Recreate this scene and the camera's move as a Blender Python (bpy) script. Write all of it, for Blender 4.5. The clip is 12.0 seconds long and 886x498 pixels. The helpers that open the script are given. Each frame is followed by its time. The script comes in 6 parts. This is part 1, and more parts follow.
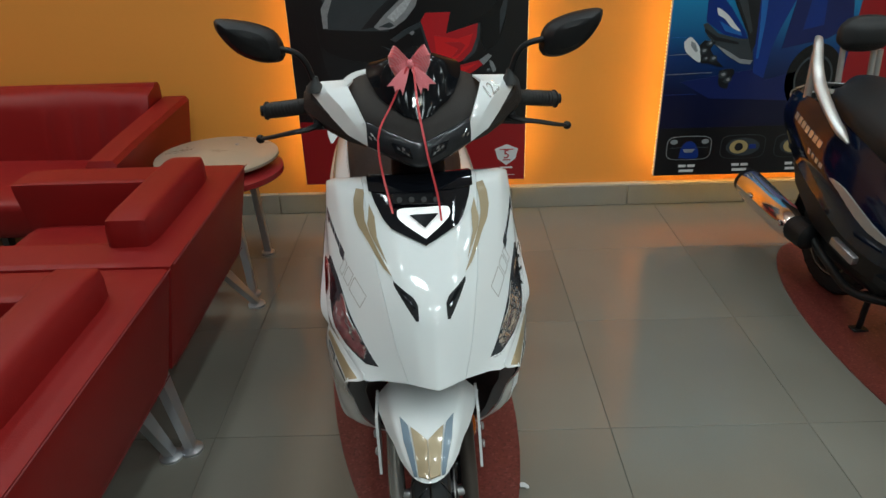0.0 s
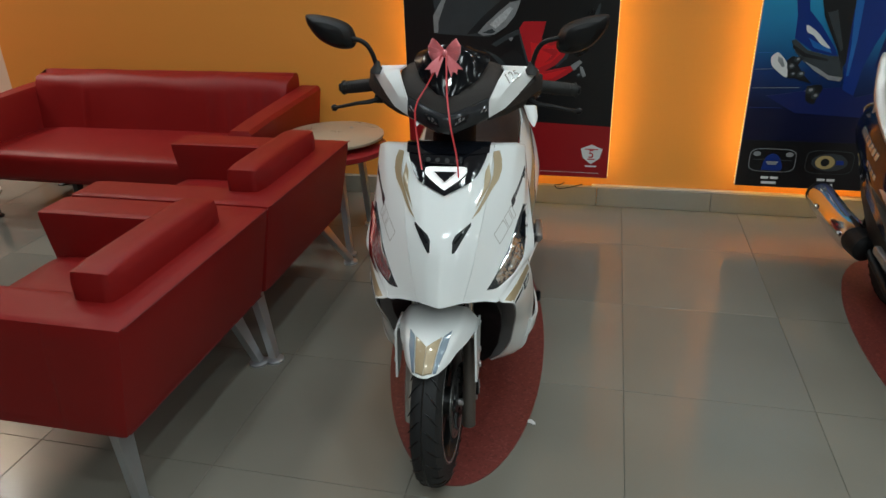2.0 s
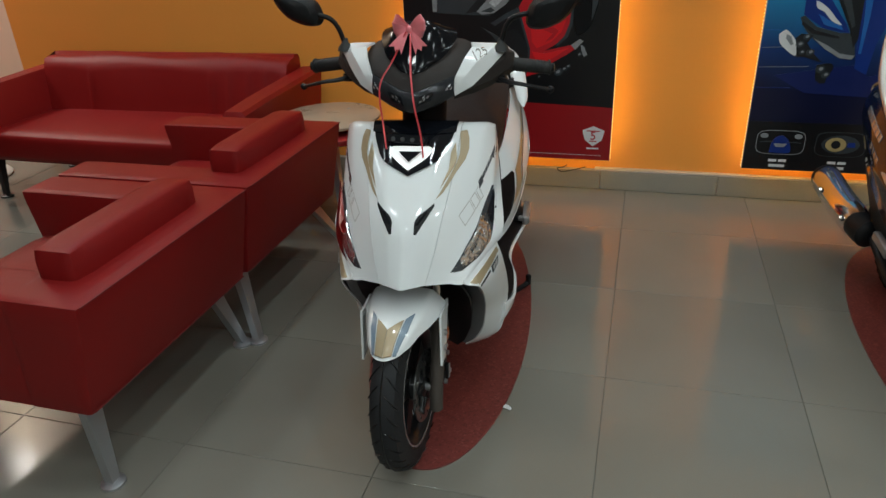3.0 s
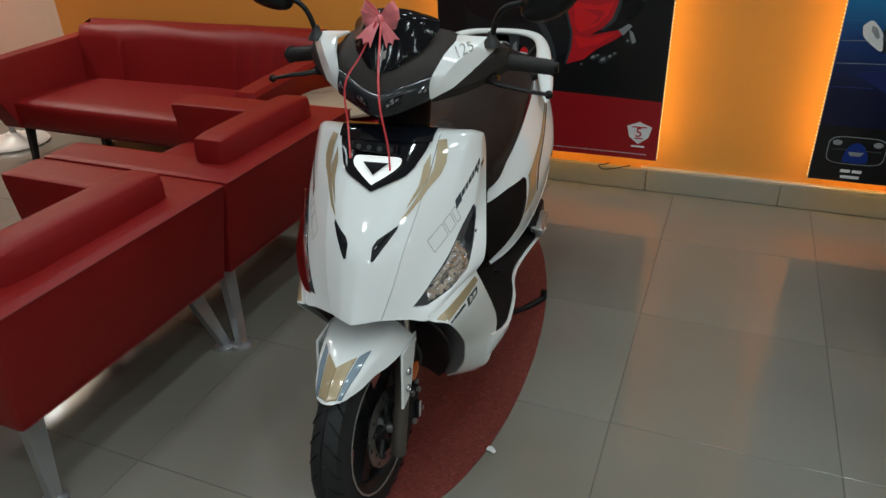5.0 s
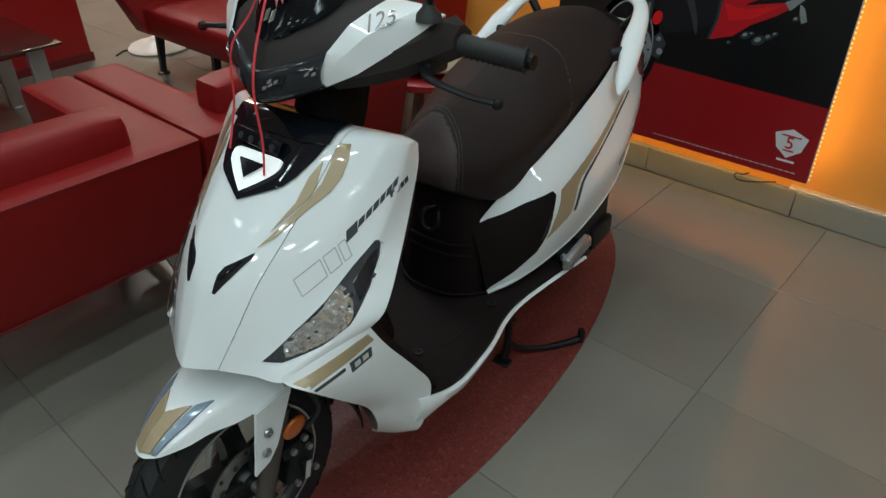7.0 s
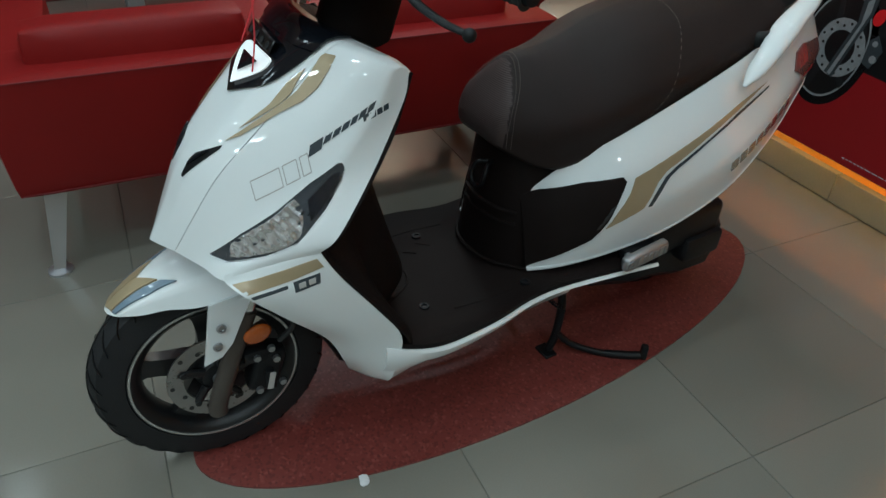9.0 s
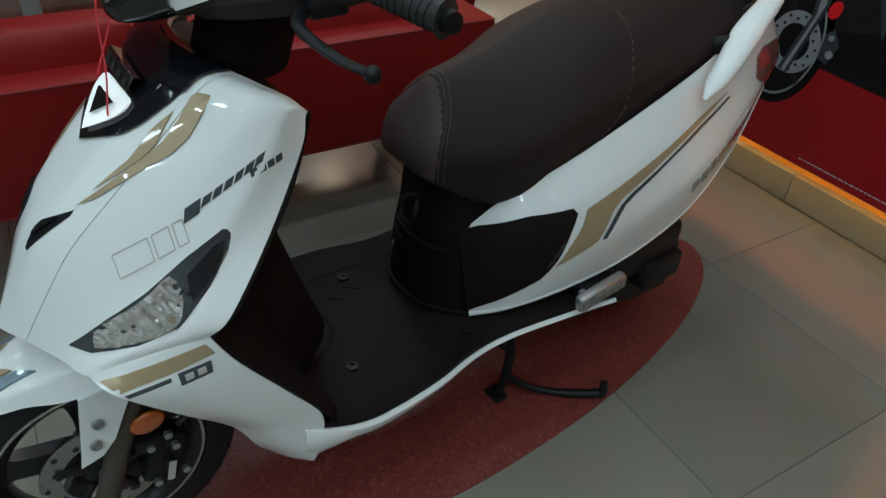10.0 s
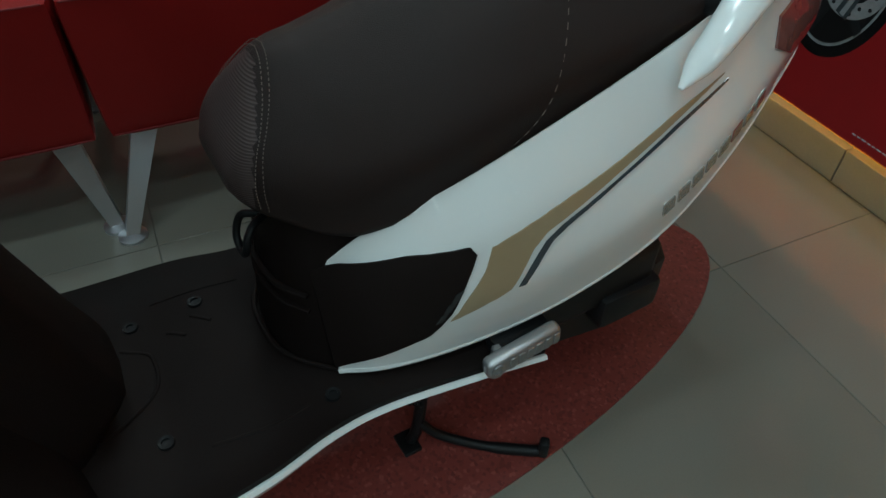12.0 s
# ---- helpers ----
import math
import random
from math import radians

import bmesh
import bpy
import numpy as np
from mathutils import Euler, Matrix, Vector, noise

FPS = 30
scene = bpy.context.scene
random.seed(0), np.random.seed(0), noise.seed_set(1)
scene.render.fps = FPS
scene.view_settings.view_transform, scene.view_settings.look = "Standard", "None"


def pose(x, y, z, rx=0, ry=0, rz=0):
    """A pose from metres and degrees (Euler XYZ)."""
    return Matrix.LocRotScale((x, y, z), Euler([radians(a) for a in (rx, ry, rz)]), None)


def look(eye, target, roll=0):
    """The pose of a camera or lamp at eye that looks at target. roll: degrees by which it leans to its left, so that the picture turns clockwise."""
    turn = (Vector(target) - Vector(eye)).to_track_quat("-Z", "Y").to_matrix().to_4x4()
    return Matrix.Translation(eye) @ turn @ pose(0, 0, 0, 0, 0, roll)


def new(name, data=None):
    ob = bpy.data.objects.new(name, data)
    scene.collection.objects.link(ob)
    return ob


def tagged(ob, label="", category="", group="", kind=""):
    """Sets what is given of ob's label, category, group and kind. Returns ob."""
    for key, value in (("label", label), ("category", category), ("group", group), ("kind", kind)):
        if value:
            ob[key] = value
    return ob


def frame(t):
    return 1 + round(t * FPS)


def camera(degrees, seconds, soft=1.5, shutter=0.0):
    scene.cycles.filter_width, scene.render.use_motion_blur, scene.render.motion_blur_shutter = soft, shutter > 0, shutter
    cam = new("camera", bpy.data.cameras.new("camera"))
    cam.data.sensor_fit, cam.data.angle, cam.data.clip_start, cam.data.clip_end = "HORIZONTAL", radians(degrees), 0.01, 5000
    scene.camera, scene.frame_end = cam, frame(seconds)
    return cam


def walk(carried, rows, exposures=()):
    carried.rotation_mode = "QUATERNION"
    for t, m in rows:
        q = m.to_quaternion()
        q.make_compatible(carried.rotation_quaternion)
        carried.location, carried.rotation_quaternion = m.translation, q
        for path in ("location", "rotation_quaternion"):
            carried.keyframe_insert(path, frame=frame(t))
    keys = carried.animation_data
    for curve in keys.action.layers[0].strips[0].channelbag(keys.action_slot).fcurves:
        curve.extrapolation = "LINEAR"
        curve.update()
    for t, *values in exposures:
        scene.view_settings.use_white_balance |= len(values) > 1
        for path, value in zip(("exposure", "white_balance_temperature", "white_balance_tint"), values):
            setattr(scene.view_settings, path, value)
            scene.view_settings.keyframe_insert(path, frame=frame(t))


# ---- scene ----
cam = camera(65.0, 12.0)
PATH = [
    (0, (0.259, 0.33, 1.442), (0.247, 2.118, 0.546), -1.7),
    (0.5, (0.383, 0.266, 1.438), (0.161, 2.045, 0.553), -0.7),
    (1, (0.465, 0.185, 1.441), (0.139, 1.959, 0.577), -1.3),
    (1.5, (0.538, 0.055, 1.435), (0.169, 1.819, 0.569), -2.3),
    (2, (0.609, -0.042, 1.454), (0.185, 1.718, 0.604), -1.7),
    (2.5, (0.681, -0.016, 1.446), (0.246, 1.736, 0.585), -3.5),
    (2.7, (0.716, 0.006, 1.438), (0.256, 1.744, 0.562), -3.1),
    (4.3, (0.93, 0.16, 1.405), (0.272, 1.823, 0.511), -3.0),
    (4.5, (0.928, 0.221, 1.416), (0.276, 1.87, 0.491), -2.2),
    (5, (0.912, 0.382, 1.421), (0.22, 1.998, 0.466), -2.2),
    (5.5, (0.979, 0.558, 1.416), (0.138, 2.074, 0.419), -3.6),
    (6, (1.102, 0.741, 1.421), (0.047, 2.145, 0.465), -1.2),
    (6.5, (1.119, 0.906, 1.387), (0.079, 2.25, 0.333), -1.6),
    (6.7, (1.117, 0.985, 1.373), (0.066, 2.296, 0.289), -1.4),
    (8.3, (1.341, 1.392, 1.337), (-0.137, 2.204, 0.262), 3.0),
    (8.5, (1.347, 1.419, 1.317), (-0.108, 2.197, 0.187), 2.6),
    (9, (1.328, 1.464, 1.276), (-0.121, 2.189, 0.104), 2.7),
    (9.5, (1.239, 1.521, 1.258), (-0.217, 2.286, 0.12), 3.5),
    (10, (1.139, 1.607, 1.253), (-0.224, 2.444, 0.053), 3.1),
    (10.5, (1.067, 1.73, 1.215), (-0.277, 2.501, -0.05), 3.2),
    (11, (1.025, 1.832, 1.196), (-0.33, 2.578, -0.073), 4.2),
    (11.5, (0.942, 1.942, 1.177), (-0.406, 2.704, -0.089), 5.1),
    (12, (0.902, 2.06, 1.165), (-0.39, 2.689, -0.226), 1.8),
]
EXPOSURES = [(0.0, -0.02, 6350, 3), (2.5, -0.1, 6450, 5), (6.5, -0.15, 6250, 2), (8.5, -0.09, 5850, -2), (9.2, -0.12, 5850, -2), (10.5, -0.25, 5850, -3), (12.0, -0.29, 5700, -9)]
walk(cam, [(t, look(eye, target, roll)) for t, eye, target, roll in PATH], EXPOSURES)

# ---- world and lights ----
world = bpy.data.worlds.new("world")
scene.world = world
world.use_nodes = True
world.node_tree.nodes["Background"].inputs[0].default_value = (0.75, 0.8, 0.9, 1)
world.node_tree.nodes["Background"].inputs[1].default_value = 0.05

LAMP_WATTS = 3.65


def ceiling_and_fill_lamp(x, y, watts=LAMP_WATTS, size=0.15, colour=(0.86, 0.96, 1.0)):
    data = bpy.data.lights.new("ceiling_and_fill_lamp", "AREA")
    data.shape, data.size, data.size_y = "RECTANGLE", size, size
    data.energy, data.color, data.spread = watts, colour, radians(150)
    ob = new("ceiling_and_fill_lamp", data)
    ob.location = (x, y, 2.93)
    return ob


for lx in (-2.4, -1.5, -0.6, 0.3, 1.2, 2.1, 3.0, 3.9):
    for ly in (-2.7, -1.72, -0.74, 0.24, 1.22, 2.2):
        ceiling_and_fill_lamp(lx, ly, LAMP_WATTS * (0.2 if lx < -1 and ly < 2 else 0.8 if lx < -1 else 0.6 if lx < 0 and ly < 2 else 1.5 if ly < -1 else 1.05))

for lx in (4.8, 5.9, 7.0, 8.1):
    for ly in (-2.0, -0.4, 1.2, 2.8):
        ceiling_and_fill_lamp(lx, ly, 4.4, 0.15)

# row along the wall; lamps left of zero are added to light the sofa
for lx in (-2.4, -1.5, -0.6, 0.3, 1.2, 2.1, 3.0):
    ceiling_and_fill_lamp(lx, 3.1, LAMP_WATTS * (1.5 if lx < -1 else 0.7 if lx < 0 else 0.4))

# fill lamp added to brighten the far corner beside the sofa, no fixture known
for lx, ly in ((-4.4, 3.35),):
    ceiling_and_fill_lamp(lx, ly, 50.0, 0.5, (1.0, 0.95, 0.88))


# ---- mesh helpers ----
def mesh_object(name, bm, material, smooth=40.0):
    data = bpy.data.meshes.new(name)
    bmesh.ops.recalc_face_normals(bm, faces=bm.faces)
    bm.to_mesh(data)
    bm.free()
    for one in material if isinstance(material, (list, tuple)) else (material,):
        data.materials.append(one)
    if smooth:
        data.polygons.foreach_set("use_smooth", [True] * len(data.polygons))
        data.set_sharp_from_angle(angle=radians(smooth))
    return new(name, data)


def part(name, bm, material, parent, label="", smooth=40.0):
    """One mesh object under a thing or under a part."""
    ob = mesh_object(name, bm, material, smooth)
    ob.parent = parent
    if label:
        ob["label"] = label
    return ob


def thing(name, x, y, z=0.0, turn=0.0, label="", category="", group="", kind=""):
    ob = new(name)
    ob.empty_display_size = 0.1
    ob.matrix_basis = pose(x, y, z, 0, 0, turn)
    return tagged(ob, label, category, group, kind)


def box(size, at=(0, 0, 0), bevel=0.0, segments=2, bm=None, turn=None):
    bm = bm or bmesh.new()
    made = bmesh.ops.create_cube(bm, size=1.0)["verts"]
    m = Matrix.Translation(at) @ (turn or Matrix()) @ Matrix.Diagonal((*size, 1))
    bmesh.ops.transform(bm, matrix=m, verts=made)
    if bevel:
        edges = list({e for v in made for e in v.link_edges})
        bmesh.ops.bevel(bm, geom=edges, offset=bevel, segments=segments, profile=0.5, affect="EDGES")
    return bm


def spline(points, steps):
    """A smooth curve through the points (rows of any width), with steps pieces between each two."""
    p = np.array(points, float)
    p = np.vstack([2 * p[0] - p[1], p, 2 * p[-1] - p[-2]])
    out = []
    for i in range(1, len(p) - 2):
        for k in range(steps):
            t = k / steps
            a, b, c, d = p[i - 1], p[i], p[i + 1], p[i + 2]
            out.append(0.5 * (2 * b + (c - a) * t + (2 * a - 5 * b + 4 * c - d) * t * t + (3 * b - a - 3 * c + d) * t**3))
    return np.array(out + [p[-2]])


def skin(rows, closed=False, caps=False, bm=None, material=0):
    """Faces between rows of equally many points. closed: each row is a ring."""
    bm = bm or bmesh.new()
    grid = [[bm.verts.new(tuple(q)) for q in row] for row in rows]
    n = len(grid[0])
    for a, b in zip(grid, grid[1:]):
        for i in range(n if closed else n - 1):
            j = (i + 1) % n
            f = bm.faces.new((a[i], a[j], b[j], b[i]))
            f.material_index = material
    if caps and closed:
        bm.faces.new(grid[0]).material_index = material
        bm.faces.new(grid[-1]).material_index = material
    return bm


def smooth_skin(controls, steps=5, across=5):
    """Rows of control points, made smooth both ways."""
    rows = np.array([spline(r, across) for r in controls])
    cols = np.array([spline(rows[:, i], steps) for i in range(rows.shape[1])])
    return np.transpose(cols, (1, 0, 2))


def creased_skin(controls, steps, across, sharp=0.65):
    """As smooth_skin, with the rows partly straight between their points, so that the creases show."""
    c = np.array(controls, float)
    n = c.shape[1]
    at = np.linspace(0, n - 1, across * (n - 1) + 1)
    rows = []
    for r in c:
        straight = np.stack([np.interp(at, range(n), r[:, k]) for k in range(3)], -1)
        rows.append(sharp * straight + (1 - sharp) * spline(r, across))
    rows = np.array(rows)
    return np.transpose(np.array([spline(rows[:, i], steps) for i in range(rows.shape[1])]), (1, 0, 2))


def thick(rows, depth, bm=None, inner=None):
    """A sheet of rows given a thickness along its own normals; inner: a point on the side to which it thickens."""
    rows = np.array(rows)
    du, dv = np.gradient(rows, axis=0), np.gradient(rows, axis=1)
    normal = np.cross(du, dv)
    normal /= np.linalg.norm(normal, axis=-1, keepdims=True) + 1e-9
    if inner is not None:
        depth = abs(depth) * (1 if ((rows - np.array(inner)) * normal).sum(-1).mean() > 0 else -1)
    back = rows - depth * normal
    bm = bm or bmesh.new()
    a = [[bm.verts.new(tuple(q)) for q in row] for row in rows]
    b = [[bm.verts.new(tuple(q)) for q in row] for row in back]
    n, m = rows.shape[:2]
    for i in range(n - 1):
        for j in range(m - 1):
            bm.faces.new((a[i][j], a[i][j + 1], a[i + 1][j + 1], a[i + 1][j]))
            bm.faces.new((b[i][j], b[i + 1][j], b[i + 1][j + 1], b[i][j + 1]))
    rim = [(0, j) for j in range(m)] + [(i, m - 1) for i in range(1, n)] + [(n - 1, j) for j in range(m - 2, -1, -1)] + [(i, 0) for i in range(n - 2, 0, -1)]
    for (i, j), (k, l) in zip(rim, rim[1:] + rim[:1]):
        bm.faces.new((a[i][j], b[i][j], b[k][l], a[k][l]))
    return bm


def tube(points, radius, sides=12, bm=None, caps=True, flat=1.0):
    """A round bar along points; radius one number or one for each point."""
    p = np.array(points, float)
    r = np.broadcast_to(np.array(radius, float), (len(p),))
    way = np.gradient(p, axis=0)
    way /= np.linalg.norm(way, axis=1, keepdims=True)
    up = np.array([0, 0, 1.0]) if abs(way[0][2]) < 0.9 else np.array([1.0, 0, 0])
    rows = []
    for q, w, s in zip(p, way, r):
        side = np.cross(w, up)
        side /= np.linalg.norm(side)
        top = np.cross(side, w)
        up = top
        a = np.linspace(0, 2 * math.pi, sides, endpoint=False)
        rows.append(q + s * (np.cos(a)[:, None] * side + flat * np.sin(a)[:, None] * top))
    return skin(rows, closed=True, caps=caps, bm=bm)


def lathe(profile, axis="z", at=(0, 0, 0), sides=32, bm=None, closed=False):
    """A turned solid: profile rows of radius and height along the axis."""
    rows = []
    prof = list(profile) + ([profile[0]] if closed else [])
    for r, h in prof:
        a = np.linspace(0, 2 * math.pi, sides, endpoint=False)
        c, s, k = r * np.cos(a), r * np.sin(a), np.full(sides, h)
        q = {"z": (c, s, k), "x": (k, c, s), "y": (c, k, s)}[axis]
        rows.append(np.stack(q, 1) + at)
    return skin(rows, closed=True, caps=not closed, bm=bm)


def prism(outline, depth, axis="y", at=0.0, bm=None):
    """A flat outline (two numbers a corner) pushed out by depth along an axis."""
    bm = bm or bmesh.new()
    def put(p, k):
        a, b = p
        return {"y": (a, k, b), "x": (k, a, b), "z": (a, b, k)}[axis]
    lo = [bm.verts.new(put(p, at)) for p in outline]
    hi = [bm.verts.new(put(p, at + depth)) for p in outline]
    bm.faces.new(lo)
    bm.faces.new(hi[::-1])
    n = len(lo)
    for i in range(n):
        bm.faces.new((lo[i], lo[(i + 1) % n], hi[(i + 1) % n], hi[i]))
    return bm


def sculpt(size, at, bevel, puff=0.0, cuts=6):
    """An upholstered block: rounded edges and faces that swell a little."""
    bm = box(size, (0, 0, 0), 0.0)
    bmesh.ops.subdivide_edges(bm, edges=bm.edges[:], cuts=cuts, use_grid_fill=True)
    h = np.array(size) / 2
    for v in bm.verts:
        q = np.array(v.co) / h
        c = np.array(v.co)
        inner = np.clip(c, -(h - bevel), h - bevel)
        d = c - inner
        length = np.linalg.norm(d)
        if length > 1e-9:
            c = inner + d / length * bevel
        for k in range(3):
            if abs(q[k]) > 0.999:
                o = [q[j] for j in range(3) if j != k]
                c[k] += np.sign(q[k]) * puff * (1 - o[0] ** 2) * (1 - o[1] ** 2)
        v.co = Vector(c) + Vector(at)
    return bm


# ---- materials ----
def material(name, colour, rough=0.5, metal=0.0, vary=0.12, scale=8.0, bump=0.0, fine=120.0, coat=0.0, spec=0.5, rough_vary=0.1, coat_rough=0.045):
    """A surface with broad stains and fine grain, in colour, roughness and relief."""
    m = bpy.data.materials.new(name)
    m.use_nodes = True
    t = m.node_tree
    b = t.nodes["Principled BSDF"]
    place = t.nodes.new("ShaderNodeTexCoord")
    broad, grain = t.nodes.new("ShaderNodeTexNoise"), t.nodes.new("ShaderNodeTexNoise")
    broad.inputs["Scale"].default_value, grain.inputs["Scale"].default_value = scale, fine
    broad.inputs["Detail"].default_value, grain.inputs["Detail"].default_value = 4, 3
    for n in (broad, grain):
        t.links.new(place.outputs["Object"], n.inputs["Vector"])
    both = t.nodes.new("ShaderNodeMix")
    both.inputs[0].default_value = 0.4
    t.links.new(broad.outputs[0], both.inputs[2])
    t.links.new(grain.outputs[0], both.inputs[3])
    ramp = t.nodes.new("ShaderNodeMix")
    ramp.data_type = "RGBA"
    t.links.new(both.outputs[0], ramp.inputs[0])
    ramp.inputs[6].default_value = (*[c * (1 - vary) for c in colour], 1)
    ramp.inputs[7].default_value = (*[min(1, c * (1 + vary)) for c in colour], 1)
    t.links.new(ramp.outputs[2], b.inputs["Base Color"])
    b.inputs["Metallic"].default_value = metal
    b.inputs["Specular IOR Level"].default_value = spec
    b.inputs["Coat Weight"].default_value, b.inputs["Coat Roughness"].default_value = coat, coat_rough
    span = t.nodes.new("ShaderNodeMapRange")
    t.links.new(both.outputs[0], span.inputs[0])
    span.inputs[3].default_value, span.inputs[4].default_value = max(0.0, rough - rough_vary * rough), rough + rough_vary * rough
    t.links.new(span.outputs[0], b.inputs["Roughness"])
    if bump:
        k = t.nodes.new("ShaderNodeBump")
        k.inputs["Strength"].default_value, k.inputs["Distance"].default_value = bump, 0.002
        t.links.new(grain.outputs[0], k.inputs["Height"])
        t.links.new(k.outputs[0], b.inputs["Normal"])
    return m


def glow(name, colour, strength):
    m = bpy.data.materials.new(name)
    m.use_nodes = True
    b = m.node_tree.nodes["Principled BSDF"]
    b.inputs["Base Color"].default_value = (*colour, 1)
    b.inputs["Emission Color"].default_value = (*colour, 1)
    b.inputs["Emission Strength"].default_value = strength
    return m


def glass(name, colour=(1, 1, 1), rough=0.02, ior=1.45, alpha=1.0):
    m = bpy.data.materials.new(name)
    m.use_nodes = True
    b = m.node_tree.nodes["Principled BSDF"]
    b.inputs["Base Color"].default_value = (*colour, 1)
    b.inputs["Transmission Weight"].default_value = alpha
    b.inputs["Roughness"].default_value, b.inputs["IOR"].default_value = rough, ior
    return m


def tile_material(name, colour):
    """Polished vitrified tile: each tile a shade of its own, faint clouds and fine speckle, glossy with a soft haze."""
    m = material(name, colour, 0.15, vary=0.16, scale=2.2, fine=260.0, spec=0.5, rough_vary=0.6)
    t = m.node_tree
    b = t.nodes["Principled BSDF"]
    info, shade, mult = t.nodes.new("ShaderNodeObjectInfo"), t.nodes.new("ShaderNodeMapRange"), t.nodes.new("ShaderNodeMix")
    t.links.new(info.outputs["Random"], shade.inputs[0])
    shade.inputs[3].default_value, shade.inputs[4].default_value = 0.93, 1.05
    mult.data_type, mult.blend_type = "RGBA", "MULTIPLY"
    mult.inputs[0].default_value = 1
    t.links.new(b.inputs["Base Color"].links[0].from_socket, mult.inputs[6])
    t.links.new(shade.outputs[0], mult.inputs[7])
    t.links.new(mult.outputs[2], b.inputs["Base Color"])
    return m


def granite_material(name, base, dark, light):
    m = material(name, base, 0.42, vary=0.1, scale=5.0, fine=200.0)
    t = m.node_tree
    b = t.nodes["Principled BSDF"]
    place, cells, ramp = t.nodes.new("ShaderNodeTexCoord"), t.nodes.new("ShaderNodeTexVoronoi"), t.nodes.new("ShaderNodeValToRGB")
    cells.inputs["Scale"].default_value = 170
    t.links.new(place.outputs["Object"], cells.inputs["Vector"])
    bright = t.nodes.new("ShaderNodeSeparateColor")
    t.links.new(cells.outputs["Color"], bright.inputs[0])
    t.links.new(bright.outputs[0], ramp.inputs[0])
    e = ramp.color_ramp.elements
    e[0].position, e[0].color = 0.1, (*dark, 1)
    e[1].position, e[1].color = 0.97, (*light, 1)
    for p in (0.3, 0.85):
        e.new(p).color = (*base, 1)
    t.links.new(ramp.outputs[0], b.inputs["Base Color"])
    return m


tile_grey = tile_material("tile_grey", (0.194, 0.181, 0.151))
grout = material("grout", (0.12, 0.112, 0.095), 0.8)
granite_red = granite_material("granite_red", (0.165, 0.034, 0.028), (0.12, 0.024, 0.02), (0.225, 0.062, 0.05))
wall_orange = material("wall_orange", (0.80, 0.33, 0.055), 0.55, vary=0.05, scale=2.0, bump=0.12, fine=60)
wall_cream = material("wall_cream", (0.85, 0.68, 0.5), 0.6, vary=0.05, scale=2.0, bump=0.1, fine=60)
wall_white = material("wall_white", (0.75, 0.73, 0.7), 0.7, vary=0.05, scale=1.5)
stone_grey = material("stone_grey", (0.30, 0.28, 0.24), 0.35, vary=0.15, scale=6.0)
leather_red = material("leather_red", (0.215, 0.0085, 0.0085), 0.43, vary=0.2, scale=4.0, bump=0.4, fine=420.0, rough_vary=0.3, spec=0.22)
seam_red = material("seam_red", (0.16, 0.01, 0.012), 0.6)
steel_brushed = material("steel_brushed", (0.5, 0.51, 0.53), 0.38, metal=0.85, vary=0.08, scale=20, fine=300)
dark_leg = material("dark_leg", (0.06, 0.06, 0.06), 0.4, metal=0.6)
led_warm = glow("led_warm", (1.0, 0.62, 0.16), 14.0)
led_line = glow("led_line", (1.0, 0.6, 0.2), 2.2)
aluminium = material("aluminium", (0.72, 0.68, 0.6), 0.35, metal=0.6)

# ---- structure ----
WALL_Y, SKIRT_Y = 3.70, 3.668
TILE, JOINT_X, JOINT_Y = 0.6, 0.739, 2.567

floor = tagged(mesh_object("floor", box((15.6, 8.6, 0.05), (1.2, -0.1, -0.0275)), grout), "polished beige-grey vitrified tile floor with thin dark joints", "floor", kind="structure")
wall_back = tagged(mesh_object("wall_back", box((12.1, 0.15, 3.0), (2.95, WALL_Y + 0.075, 1.5)), wall_orange), "orange painted showroom wall behind the posters", "wall", kind="structure")
for name, size, at, m in (
    ("wall_far", (3.5, 0.15, 3.0), (-4.85, WALL_Y + 0.08, 1.5), wall_cream),
    ("wall_right", (0.15, 8.6, 3.0), (9.075, -0.1, 1.5), wall_cream),
    ("wall_left", (0.15, 8.6, 3.0), (-6.675, -0.1, 1.5), wall_cream),
    ("wall_front", (15.6, 0.15, 3.0), (1.2, -4.475, 1.5), wall_white),
):
    tagged(mesh_object(name, box(size, at), m), "plain painted showroom wall", "wall", kind="structure")
tagged(mesh_object("ceiling", box((15.6, 8.6, 0.1), (1.2, -0.1, 3.05)), wall_white), "plain white showroom ceiling", "ceiling", kind="structure")

baseboard = tagged(new("baseboard"), "grey stone skirting along the orange wall", "baseboard", kind="structure")
for i in range(-6, 13):
    x0 = JOINT_X + TILE * i - 0.14
    bm = box((TILE - 0.003, WALL_Y - SKIRT_Y, 0.105), (x0 + TILE / 2, (WALL_Y + SKIRT_Y) / 2, 0.0525), 0.002, 1)
    part("stone", bm, stone_grey, baseboard)

# The shelf of the wall light along the top of the skirting.
trim = tagged(mesh_object("trim", box((2.9, 0.028, 0.012), (2.02, 3.684, 0.112), 0.002, 1), aluminium), "pale metal light strip on the skirting", "trim", kind="structure")


def ellipse_disc(cx, cy, a, b, turn, depth, sides=72):
    c, s = math.cos(radians(turn)), math.sin(radians(turn))
    ring = []
    for k in range(sides):
        p, q = b * math.cos(2 * math.pi * k / sides), a * math.sin(2 * math.pi * k / sides)
        ring.append((cx + p * c - q * s, cy + p * s + q * c))
    return prism(ring, depth, "z", 0.0)


